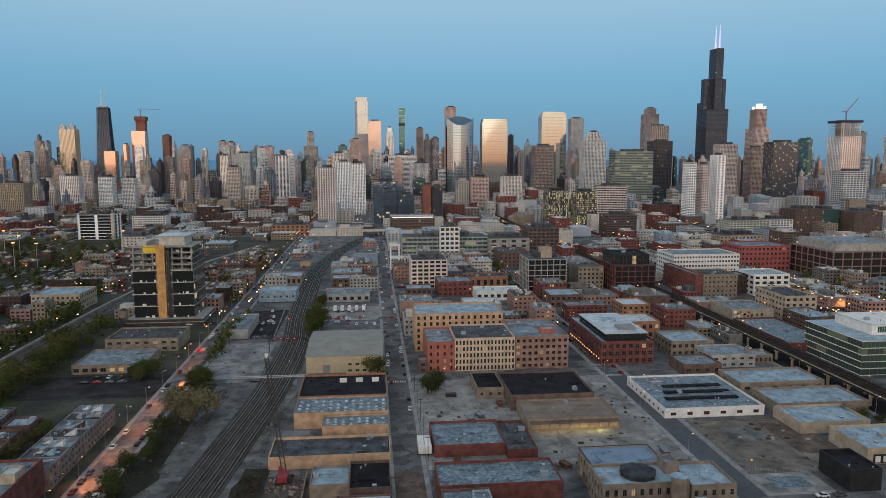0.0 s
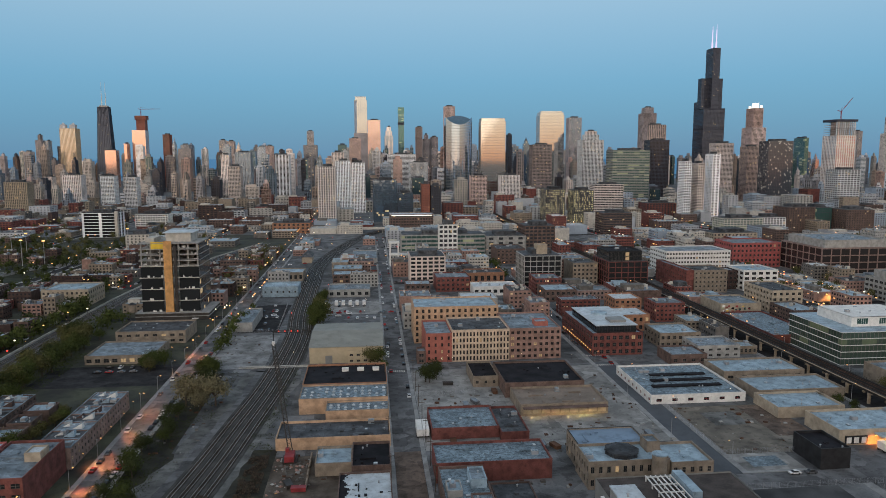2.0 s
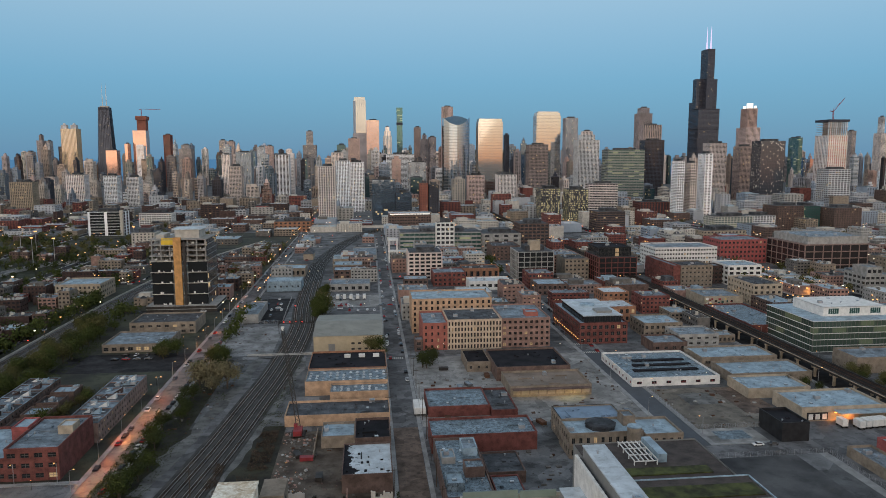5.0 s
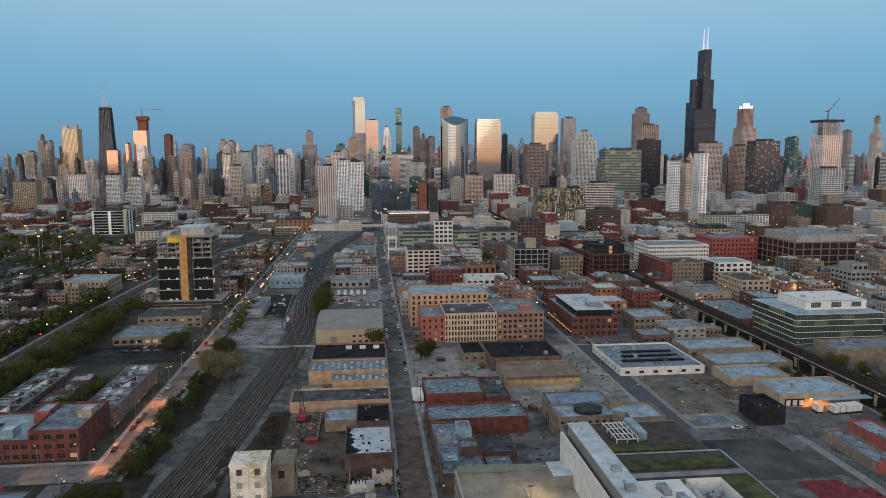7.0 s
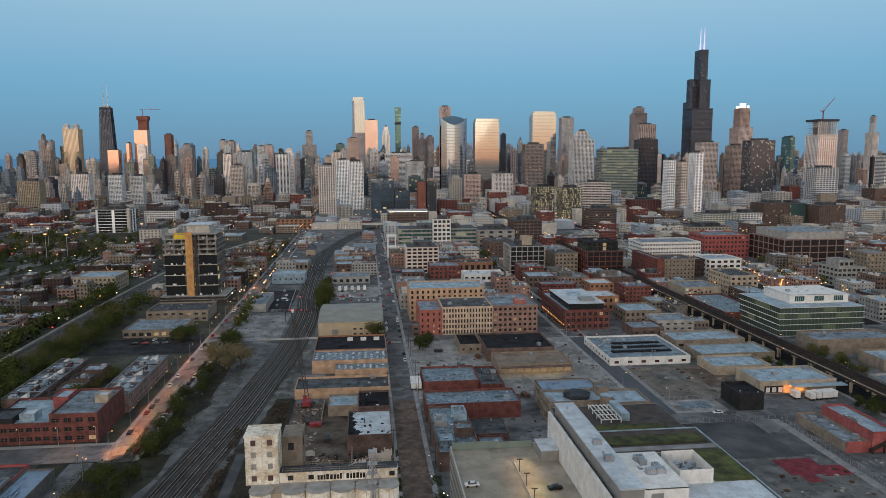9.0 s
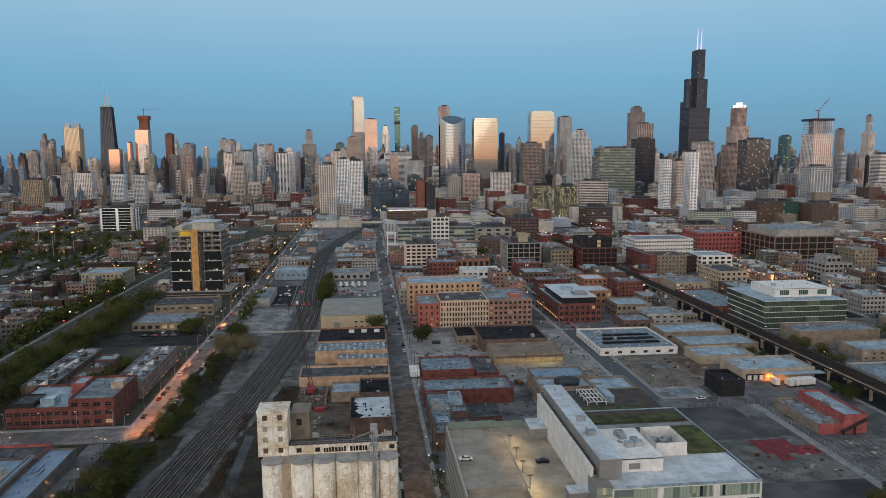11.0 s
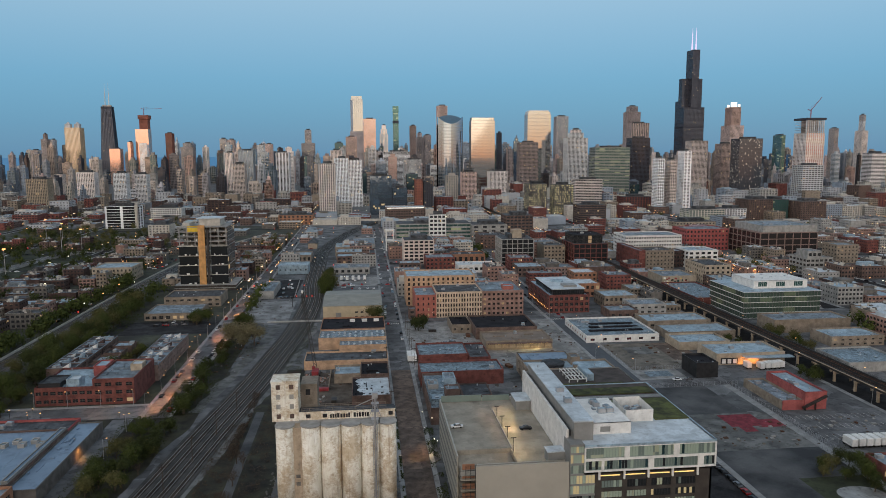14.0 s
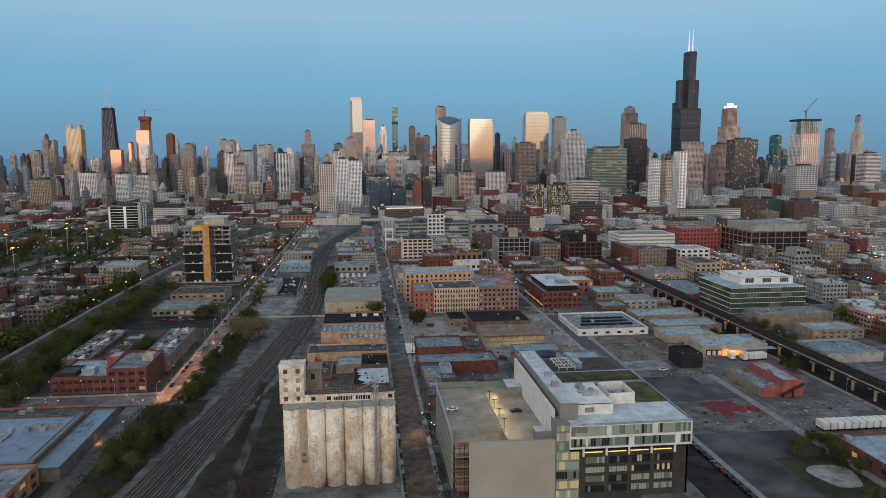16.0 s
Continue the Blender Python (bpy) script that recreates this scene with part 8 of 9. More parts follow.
T("teal glass tower", 1458, 1492, 2300, 34, 181, "glass", "grey_panel", "window_green")
T("pale tower with slim stepped top", 1829, 1882, 2400, 40, 200, "piers", P, "window_far", tiers=((235, 8.0), (259, 16.0)))
T("grey round-topped tower", 1834, 1875, 2560, 40, 214, "piers", Q, "window_far")
T("white banded office tower with a black flank", 1372, 1446, 1735, 40, 117, "bands", "tower_white", "window_dark", 3.8, 6)
T("black flank tower", 1356, 1370, 1735, 40, 112, "glass", "tower_dark", "window_bronze", 3.8, 6)
T("open parking tower with yellow lit decks", 295, 338, 1197, 36, 62, "grid", "tower_dark", "window_busy", 3.4, 4.4, name="parking_tower", cat="parking garage")
T("open parking tower with yellow lit decks", 344, 389, 1197, 36, 60, "grid", "tower_dark", "window_busy", 3.4, 4.4, name="parking_tower", cat="parking garage")
T("white apartment tower", 295, 344, 1604, 32, 76, "piers", "tower_white", "window_far", 3.0, 3.4)
T("tan brick tower", 244, 288, 1725, 34, 72, "grid", "tower_pink", "window_far", 3.2, 3.6)
T("white striped slab block", 429, 496, 1344, 30, 64, "bands", "tower_white", "window_dark", 3.4, 6)


# ---- the rest of the city ----
FREE_RNG = random.Random(21)


def clear(x0, x1, y0, y1, gap=1.0):
    if any(x0 < b + gap and x1 > a - gap and y0 < d + gap and y1 > c - gap for a, b, c, d in OCC):
        return False
    for line, half in ((EAST_LINE, 14), (NORTH_LINE, 13)):
        for p in line[::3]:
            if x0 - half < p.x < x1 + half and y0 - 9 < p.y < y1 + 9:
                return False
    return True


ROADS_X = [(9, 20), (128, 139), (234, 252), (-106, -95)] + [(x, x + 14) for x in (345, 445, 545, 660, 780, 900)] + [(x, x + 10) for x in (-330, -440, -560, -680, -800)] + [(-225, -217)]
ROADS_Y = [(377, 386), (203, 221)] + [(y, y + 10) for y in (514, 645, 775, 905, 1035, 1165, 1300, 1440, 1600)]
KEEP_OPEN = [(-172, -108, 438, 521), (20, 130, 384, 470), (139, 236, 240, 402), (-125, -106, 100, 205), (-500, -300, 640, 800), (-125, -106, 395, 450), (-222, -168, 180, 500), (-168, -106, 180, 400), (-420, -350, 520, 760), (-38, 8, 104, 236), (-95, 22, 100, 380), (-90, -40, 380, 590), (22, 128, 262, 372), (112, 180, 60, 246), (139, 190, 246, 304), (182, 236, 60, 243), (-110, -95, 60, 400), (-178, -108, 360, 402),
             (-38, 8, 450, 586), (20, 128, 370, 386), (-200, -110, 180, 224), (254, 264, 100, 420), (40, 75, 152, 232), (66, 130, 176, 224), (-110, -40, 560, 593), (20, 62, 60, 180)]


FAR, LEFT = {}, [560]


def filler(x0, x1, y0, y1, h, rng):
    """A plain city building: walls with recessed openings, glazing behind them, a roof with its parapet."""
    far = y0 > 760 or LEFT[0] <= 0
    LEFT[0] -= 1
    wall = rng.choice(("brick_red", "brick_red", "brick_brown", "brick_tan", "brick_rose", "concrete", "concrete", "brick_brown", "brick_dark", "brick_dark", "concrete_dark", "concrete_pale"))
    north = x1 < -105 and y0 < 1000
    if north:
        wall = rng.choice(("brick_red", "brick_brown", "brick_dark", "brick_tan", "brick_brown", "brick_rose", "concrete_dark", "brick_red", "brick_dark"))
    # greyer walls from here on: distance haze put into the wall colours
    elif y0 > 480:
        wall = rng.choice(("brick_brown", "brick_rose", "brick_pink", "concrete", "concrete", "concrete_pale", "concrete_dark", "brick_tan", "brick_red", "brick_rose"))
    # paler again farther out, the haze still carried by colour
    if far and y0 > 900:
        wall = rng.choice(("concrete", "concrete_pale", "brick_tan", "brick_rose", "tower_grey", "tower_stone", "brick_red", "concrete_pale", "brick_brown"))
        if x0 < -150:
            wall = rng.choice(("brick_red", "brick_brown", "brick_tan", "concrete", "brick_dark", "concrete_dark", "tower_stone"))
    roof = rng.choice(("roof_grey", "roof_pale", "roof_tar", "roof_grey", "roof_white", "roof_tar", "roof_pale"))
    if x0 > 330:
        roof = rng.choice(("roof_grey", "roof_tar", "roof_pale", "roof_pale", "roof_white"))
    elif far and x0 > -150:
        roof = rng.choice(("roof_grey", "roof_pale", "roof_pale", "roof_white"))
    if north:
        roof = rng.choice(("roof_tar", "roof_grey", "roof_grey", "roof_pale", "roof_pale", "roof_patch"))
    words = {"brick_red": "red brick", "brick_brown": "brown brick", "brick_tan": "tan brick", "brick_rose": "rose-brown brick", "brick_pink": "pinkish brick", "concrete": "grey concrete", "brick_dark": "dark brick", "concrete_dark": "dark grey concrete", "concrete_pale": "pale concrete", "tower_grey": "blue-grey panel", "tower_stone": "grey stone"}[wall]
    tall = "low" if h < 9 else ("three-storey" if h < 14 else "mid-rise")
    house = (x1 - x0) < 15 and x1 < -105
    ob = None if far else thing("house" if house else "city_building", f"{tall} {words} {'house' if house else 'building'} with a flat roof", "house" if house else "building", (x0 + x1) / 2, (y0 + y1) / 2, 0, "city blocks")
    OCC.append((x0, x1, y0, y1))
    g, k, box = Geo(), Geo(), (x0, x1, y0, y1)
    rim, pale_rim = Geo(), rng.random() < 0.55
    fl = max(1, round(h / 3.5))
    near = y0 < 900
    for s in "WNSE":
        seen = s == "W" or (s == "N" and x0 > 60) or (s == "S" and x1 < -40)
        width = x1 - x0 if s in "WE" else y1 - y0
        bays = max(1, round(width / (3.2 if near else (4.5 if y0 < 1250 else 6.5)))) if seen and rng.random() < 0.85 else 0
        holes = facade(g, box, s, 0, h - 0.9, fl if bays else 0, bays, rng.choice((0.4, 0.5, 0.65)), rng.choice((0.4, 0.5)), 0.25)
        a = radians(SIDES[s])
        for c, w, hh in holes:
            ux, uy = math.cos(a) * w / 2, math.sin(a) * w / 2
            k.quad((c[0] - ux, c[1] - uy, c[2] - hh / 2), (c[0] + ux, c[1] + uy, c[2] - hh / 2), (c[0] + ux, c[1] + uy, c[2] + hh / 2), (c[0] - ux, c[1] - uy, c[2] + hh / 2))
        st, u, n, _ = side_of(*box, s)
        at = lambda q, z, d=0.0: (st[0] + u[0] * q - n[0] * d, st[1] + u[1] * q - n[1] * d, z)
        g.quad(at(0, h - 0.9), at(width, h - 0.9), at(width, h), at(0, h))
        (rim if pale_rim else g).quad(at(0, h), at(width, h), at(width - 0.35, h, 0.35), at(0.35, h, 0.35))
        g.quad(at(0.3, h, 0.3), at(width - 0.3, h, 0.3), at(width - 0.3, h - 1, 0.3), at(0.3, h - 1, 0.3))
    if far:
        FAR.setdefault(wall, Geo()).join(g)
        FAR.setdefault("window_town", Geo()).join(k)
    else:
        part("wall", g, wall, ob)
        if k.v:
            part("glazing", k, "window_town", ob, "", "stuff")
    g = Geo()
    g.join(rim, 2)
    g.box(x0 + 0.3, x1 - 0.3, y0 + 0.3, y1 - 0.3, h - 1.0, h - 0.7)
    # a set-back upper storey, a chimney stack and the clutter of the roof
    if x1 - x0 > 14 and y1 - y0 > 14 and rng.random() < 0.35:
        a, b = rng.uniform(x0 + 1, x0 + 5), rng.uniform(y0 + 4, y0 + 8)
        g.box(a, a + (x1 - x0) * rng.uniform(0.3, 0.6), b, b + (y1 - y0) * 0.4, h - 0.7, h + rng.uniform(2.2, 3.4), rng.choice((1, 2, 0)))
    if rng.random() < 0.4:
        a, b = x0 + 0.5, rng.uniform(y0 + 1, y1 - 2)
        g.box(a, a + 0.9, b, b + 1.2, h - 0.7, h + 1.6, 1)
    for _ in range(rng.randint(5, 11)):
        if x1 - x0 > 7 and y1 - y0 > 7:
            a, b, s = rng.uniform(x0 + 1, x1 - 4), rng.uniform(y0 + 1, y1 - 4), rng.uniform(0.7, 2.6)
            g.box(a, a + s, b, b + s * rng.uniform(0.7, 1.4), h - 0.7, h - 0.7 + rng.uniform(0.6, 2.4), rng.choice((0, 1, 2, 2)))
    if far:
        split = [Geo(), Geo(), Geo()]
        for f, m in zip(g.f, g.m):
            q = split[m]
            k0 = len(q.v)
            q.v += [g.v[i] for i in f]
            q.f.append(tuple(range(k0, k0 + len(f))))
            q.m.append(0)
        for key, q in zip((roof, "concrete_dark", "concrete_pale"), split):
            FAR.setdefault(key, Geo()).join(q)
    else:
        part("roof", g, (roof, "concrete_dark", "concrete_pale"), ob)


def fill_blocks():
    rng = FREE_RNG
    count = 0
    xs = sorted({a for r in ROADS_X for a in r} | {-1250, 1400})
    ys = sorted({a for r in ROADS_Y for a in r} | {150, 1760})
    for xa, xb in zip(xs, xs[1:]):
        if (xa, xb) in ROADS_X or xb - xa < 12:
            continue
        for ya, yb in zip(ys, ys[1:]):
            if (ya, yb) in ROADS_Y or yb - ya < 12:
                continue
            y = ya + 3
            while y < yb - 8:
                far = y > 900
                house = xa < -110 and y < 1000
                d = rng.uniform(11, 18) if house else rng.uniform(20, 34)
                if far:
                    d = rng.uniform(26, 44)
                x = xa + 3
                while x < xb - 6:
                    w = rng.uniform(8, 15) if house and rng.random() < 0.6 else rng.uniform(14, 30)
                    if far:
                        w = rng.uniform(18, 42)
                    w, dd = min(w, xb - 2 - x), min(d, yb - 2 - y)
                    x0, x1, y0, y1 = x, x + w, y, y + dd
                    x += w + (rng.uniform(0.6, 2.0) if rng.random() < 0.7 else rng.uniform(4, 12))
                    if w < 6 or dd < 8 or rng.random() < (0.16 if not far else 0.3) or (x0 < -150 and 800 < y0 < 1080 and rng.random() < 0.75):
                        continue
                    if x0 > 0.8 * (y0 + 150) + 10 or x1 < -0.51 * (y0 + 150) - 10:
                        continue
                    if any(x0 < b and x1 > a and y0 < e and y1 > c for a, b, c, e in KEEP_OPEN) or not clear(x0, x1, y0, y1):
                        continue
                    if house:
                        h = rng.uniform(7, 13.5)
                    elif y0 < 650:
                        h = rng.choice((5.5, 6.5, 8, 10, 12, 15))
                    elif y0 < 1000:
                        h = rng.choice((6, 8, 9, 11, 14, 18)) if x0 > 0 else rng.choice((6, 7, 9, 11))
                    else:
                        h = rng.choice((8, 10, 12, 15, 19, 26)) if x0 > 100 else rng.choice((6, 8, 10, 13))
                        if y0 > 1250:
                            h = rng.choice((12, 16, 22, 28, 34, 42)) if x0 > 100 else rng.choice((8, 12, 16, 22, 28))
                    filler(x0, x1, y0, y1, h * rng.uniform(0.9, 1.1), rng)
                    count += 1
                y += d + rng.uniform(0.5, 4)
    return count


fill_blocks()
g = Geo()
for i, key in enumerate(FAR):
    g.join(FAR[key], i)
tagged(new("city_blocks", g.mesh("city_blocks", tuple(FAR))), "crowded low brick and concrete buildings of the farther city", "buildings", "", "stuff")


def skyline_fill():
    """The crowd of towers between the tall ones."""
    rng = random.Random(33)
    made = 0
    for band, (ya, yb, lo, hi, n) in enumerate(((1500, 1900, 28, 70, 54), (1850, 2300, 45, 115, 76), (2250, 2750, 70, 150, 80), (2700, 3350, 90, 172, 80))):
        tries = 0
        k = 0
        while k < n and tries < 900:
            tries += 1
            y = rng.uniform(ya, yb)
            x = rng.uniform(-0.5 * (y + 140), 0.78 * (y + 140))
            w, d = rng.uniform(17, 36), rng.uniform(20, 36)
            x0, x1, y0, y1 = x, x + w, y, y + d
            if not clear(x0, x1, y0, y1, 5):
                continue
            # the railway corridor and the river leave a lower gap
            if -70 < x < 60 and y < 1900:
                continue
            h = rng.uniform(lo, hi) * (0.8 if x < -500 and y < 2500 else 1.0) * (0.85 if x < -1000 else 1.0) * (0.8 if x > 1250 else 1.0)
            style = rng.choice(("grid", "stack", "balcony", "bands", "stack", "punched", "glass", "punched", "piers", "glass"))
            key = rng.choice(("tower_stone", "tower_pale", "tower_white", "tower_brown", "tower_pink", "tower_dark", "tower_grey", "tower_slate", "tower_tan", "tower_tan", "tower_slate"))
            pane = rng.choice(("window_far", "window_blue", "window_teal", "window_bronze", "window_silver", "window_far"))
            if style == "glass":
                key, pane = rng.choice((("tower_dark", "window_teal"), ("tower_slate", "window_blue"), ("tower_grey", "window_sky"), ("tower_dark", "window_bronze"), ("tower_pink", "window_rose")))
            words = {"tower_stone": "grey stone", "tower_grey": "blue-grey metal", "tower_pale": "pale stone", "tower_white": "white concrete", "tower_brown": "brown stone", "tower_pink": "pinkish stone", "tower_dark": "dark metal", "tower_slate": "slate blue panel", "tower_tan": "tan brick"}[key]
            tiers = ((h + rng.uniform(6, 16), w * 0.18),) if rng.random() < 0.25 else ()
            T(f"{words} high-rise with {'balconies' if style == 'balcony' else 'even rows of windows'}", x0, x1, y0, d, h, style, key, pane, 3.6 if y < 2000 else 4.6, rng.choice((3.4, 4.2, 5.4)), cap="joined", tiers=tiers, name="high_rise", group="city high-rises")
            k += 1
            made += 1
    return made


skyline_fill()


def far_crowd():
    """Narrow towers behind the rest, too far to tell apart one by one."""
    rng = random.Random(71)
    solids = {}
    for _ in range(190):
        y = rng.uniform(2500, 3600)
        x = rng.uniform(-0.5 * (y + 140), 0.76 * (y + 140))
        w, d = rng.uniform(13, 30), rng.uniform(18, 30)
        h = rng.uniform(60, 165) * (0.8 if x < -900 or x > 1300 else 1.0)
        if not clear(x, x + w, y, y + d, 3):
            continue
        OCC.append((x, x + w, y, y + d))
        wall = solids.setdefault(rng.choice(("tower_stone", "tower_tan", "tower_slate", "tower_brown", "tower_grey", "tower_pale", "tower_dark")), Geo())
        pane = solids.setdefault(rng.choice(("window_far", "window_teal", "window_blue")), Geo())
        pane.box(x + 0.4, x + w - 0.4, y + 0.4, y + d - 0.4, 0, h)
        n = int(h / rng.choice((4.2, 5.5, 7.0)))
        for i in range(n + 1):
            z = i * h / n
            wall.box(x, x + w, y, y + d, max(0, z - 1.0), z + 1.0)
        m = max(2, int(w / rng.choice((4.5, 6.5, 9.0))))
        for i in range(m + 1):
            c = x + w * i / m
            wall.box(max(x, c - 0.9), min(x + w, c + 0.9), y - 0.2, y + 0.6, 0, h + 1)
        wall.box(x + w * 0.2, x + w * 0.7, y + 4, y + d - 4, h + 1, h + rng.uniform(4, 12))
    g = Geo()
    for i, key in enumerate(solids):
        g.join(solids[key], i)
    tagged(new("far_towers", g.mesh("far_towers", tuple(solids))), "crowd of narrow grey and tan towers along the lake shore", "towers", "", "stuff")


far_crowd()


# ---- trees and scrub ----
def tree_mesh(kind, seed):
    """A tapered trunk with limbs, and a ragged crown of small leaf clumps."""
    rng = random.Random(seed)
    t, c = Geo(), Geo()
    t.cyl(0, 0, 0, 2.6, 0.28, 7, 0.2)
    tips = []
    for i in range(7):
        a = i * 0.9 + rng.uniform(-0.3, 0.3)
        r, z = rng.uniform(1.2, 2.6), rng.uniform(3.4, 6.4)
        t.beam((0, 0, rng.uniform(1.8, 2.8)), (r * math.cos(a), r * math.sin(a), z), 0.09)
        tips.append((r * math.cos(a), r * math.sin(a), z))
    tips.append((0, 0, 6.6))
    bare = kind == "bare"
    for x, y, z in tips:
        for _ in range(175 if not bare else 70):
            p = Vector((x, y, z)) + Vector([rng.gauss(0, 0.95) for _ in range(3)])
            n = ((p - Vector((0, 0, 4.2))).normalized() + Vector([rng.gauss(0, 0.65) for _ in range(3)])).normalized()
            u = (n.orthogonal() + n.cross(Vector((0.3, 0.5, 0.8))) * rng.uniform(-1, 1)).normalized() * rng.uniform(0.1, 0.23)
            w = n.cross(u) * (1.0 if not bare else 0.35)
            c.quad(tuple(p - u - w), tuple(p + u - w * 0.6), tuple(p + u + w), tuple(p - u * 0.7 + w))
    return t, c


TREES = {}
for kind, key in (("green", "leaf"), ("olive", "leaf_olive"), ("dark", "leaf_dark"), ("bare", "twig"), ("willow", "leaf_buff")):
    for v in range(3):
        t, c = tree_mesh(kind, v * 7 + len(kind))
        TREES[kind, v] = (t.mesh("trunk", ("bark",)), c.mesh("crown", (key,)))
TREE_LABEL = {"green": "broad tree in fresh green spring leaf", "olive": "rounded tree in olive-yellow spring leaf", "dark": "dark green bushy tree", "bare": "brown budding tree with thin twigs", "willow": "broad budding tree with a buff-coloured crown"}


def tree(x, y, s, kind, rng, z=0.0):
    ob = thing("tree", TREE_LABEL[kind], "tree", x, y, z, "trees")
    ob.scale = (s, s, s * rng.uniform(0.85, 1.15))
    ob.rotation_euler = (0, 0, rng.uniform(0, 6.28))
    t, c = TREES[kind, rng.randrange(3)]
    for nm, me in (("trunk", t), ("crown", c)):
        o = new(nm, me)
        o.parent = ob


rng = random.Random(5)


def grove(n, x0, x1, y0, y1, kinds, lo=0.7, hi=1.2, slope=0.0):
    for _ in range(n):
        y = rng.uniform(y0, y1)
        tree(rng.uniform(x0, x1) + slope * (y - y0), y, rng.uniform(lo, hi), rng.choice(kinds), rng)


grove(40, -194, -170, 190, 345, ("green", "dark", "green", "olive"), 0.7, 1.3)
grove(24, -106, -88, 90, 196, ("dark", "green", "bare"), 0.5, 0.9)
grove(10, -93, -84, 262, 318, ("green", "dark"), 0.6, 1.0)
grove(10, -93, -82, 340, 378, ("green", "dark", "green"), 0.8, 1.3)
tree(-81, 328, 2.0, "willow", rng)
tree(-74, 325, 1.8, "willow", rng)
tree(-88, 326, 1.8, "willow", rng)
tree(-80, 320, 1.4, "willow", rng)
grove(44, -197, -174, 190, 470, ("green", "olive", "green", "dark"), 1.1, 1.7)
grove(10, -93, -84, 205, 262, ("dark", "green"), 0.8, 1.2)
tree(-36, 490, 2.1, "green", rng)
tree(-34, 500, 1.9, "olive", rng)
tree(-37, 480, 1.7, "green", rng)
grove(14, -192, -171, 350, 470, ("green", "olive"), 1.0, 1.5)
grove(20, -104, -88, 125, 190, ("dark", "green", "olive"), 0.7, 1.1)
grove(9, -127, -111, 384, 402, ("green", "olive", "green"), 0.8, 1.3)
grove(16, -44, -36, 462, 590, ("olive", "green"), 0.8, 1.3)
tree(4, 386, 1.5, "green", rng)
tree(0, 384, 1.2, "olive", rng)
tree(7, 374, 0.8, "green", rng)
grove(6, 25, 36, 348, 366, ("dark", "dark"), 0.9, 1.25)
grove(10, -150, -128, 266, 340, ("green", "olive"), 0.8, 1.2)
grove(15, 162, 184, 108, 124, ("green", "olive", "dark"), 0.5, 0.85)
grove(13, 153, 184, 58, 74, ("olive", "olive", "green"), 0.6, 0.9)
grove(4, 172, 178, 86, 108, ("green", "dark"), 0.5, 0.8)
grove(6, 222, 233, 200, 232, ("dark", "green"), 0.5, 0.9)
grove(7, 210, 230, 276, 302, ("dark", "green", "bare"), 0.5, 0.9)
grove(12, 256, 268, 270, 312, ("green", "olive"), 0.7, 1.1)
grove(10, -60, -40, 90, 150, ("bare",), 0.6, 1.0)


def woods(name, n, spots, key, label):
    """Far trees between the houses, trunks and ragged crowns in one."""
    r = random.Random(n)
    g = Geo()
    for _ in range(n):
        x0, x1, y0, y1 = r.choice(spots)
        x, y, s = r.uniform(x0, x1), r.uniform(y0, y1), r.uniform(0.7, 1.5)
        g.cyl(x, y, 0, 4 * s, 0.25 * s, 5, 0.12 * s)
        for _ in range(120):
            p = Vector((x + r.gauss(0, 1.7) * s, y + r.gauss(0, 1.7) * s, (4.6 + r.gauss(0, 1.4)) * s))
            d = ((p - Vector((x, y, 3.6 * s))).normalized() + Vector([r.gauss(0, 0.4) for _ in range(3)])).normalized()
            u = d.orthogonal().normalized() * r.uniform(0.3, 0.62) * s
            w = d.cross(u)
            g.quad(tuple(p - u - w), tuple(p + u - w * 0.6), tuple(p + u + w), tuple(p - u * 0.6 + w))
    tagged(new(name, g.mesh(name, (key,))), label, "trees", "", "stuff")


woods("woods", 170, [(-330, -224, 260, 640), (-480, -330, 520, 1000), (-330, -230, 620, 1000)], "leaf_dark", "dark green trees between the northern houses")
woods("woods", 150, [(-330, -224, 240, 640), (-520, -300, 640, 1000), (-228, -219, 250, 560)], "leaf", "fresh green trees between the northern houses")
woods("woods", 260, [(-560, -230, 860, 1060), (-560, -230, 800, 1080), (-700, -300, 1100, 1400), (-140, -110, 600, 900)], "leaf_olive", "olive spring trees about the far northern blocks")
woods("woods", 110, [(-560, -330, 680, 1120), (-470, -300, 640, 900), (-330, -220, 420, 700)], "leaf_dark", "dark trees massed among the far northern houses")
woods("woods", 90, [(130, 134, 640, 930), (338, 344, 480, 900), (360, 400, 520, 640), (318, 345, 240, 345), (-232, -217, 240, 620), (-93, -88, 384, 560), (-199, -172, 470, 515)], "leaf", "green trees along the streets and the railway")
woods("woods", 110, [(360, 445, 500, 900), (460, 900, 700, 1300), (150, 340, 640, 1200)], "leaf_olive", "olive street trees among the southern blocks")


def scrub(name, n, spots, key, label, size):
    """A ragged carpet of twigs and leaves, higher in some places than in others."""
    r = random.Random(n)
    g = Geo()
    for _ in range(n * 26):
        x0, x1, y0, y1 = r.choice(spots)
        x, y = r.uniform(x0, x1), r.uniform(y0, y1)
        tall = noise.noise(Vector((x * 0.16, y * 0.16, 3.0))) + noise.noise(Vector((x * 0.5, y * 0.5, 8.0))) * 0.4 + 0.12
        if tall < 0:
            continue
        p = Vector((x, y, r.uniform(0.05, 0.3 + tall * size * 3.0)))
        d = Vector((r.gauss(0, 0.7), r.gauss(0, 0.7), 1.0)).normalized()
        u = d.orthogonal().normalized() * r.uniform(0.09, 0.22)
        w = d.cross(u) * r.uniform(0.4, 1.0)
        g.quad(tuple(p - u - w), tuple(p + u - w), tuple(p + u + w), tuple(p - u + w))
    tagged(new(name, g.mesh(name, (key,))), label, "scrub", "", "stuff")


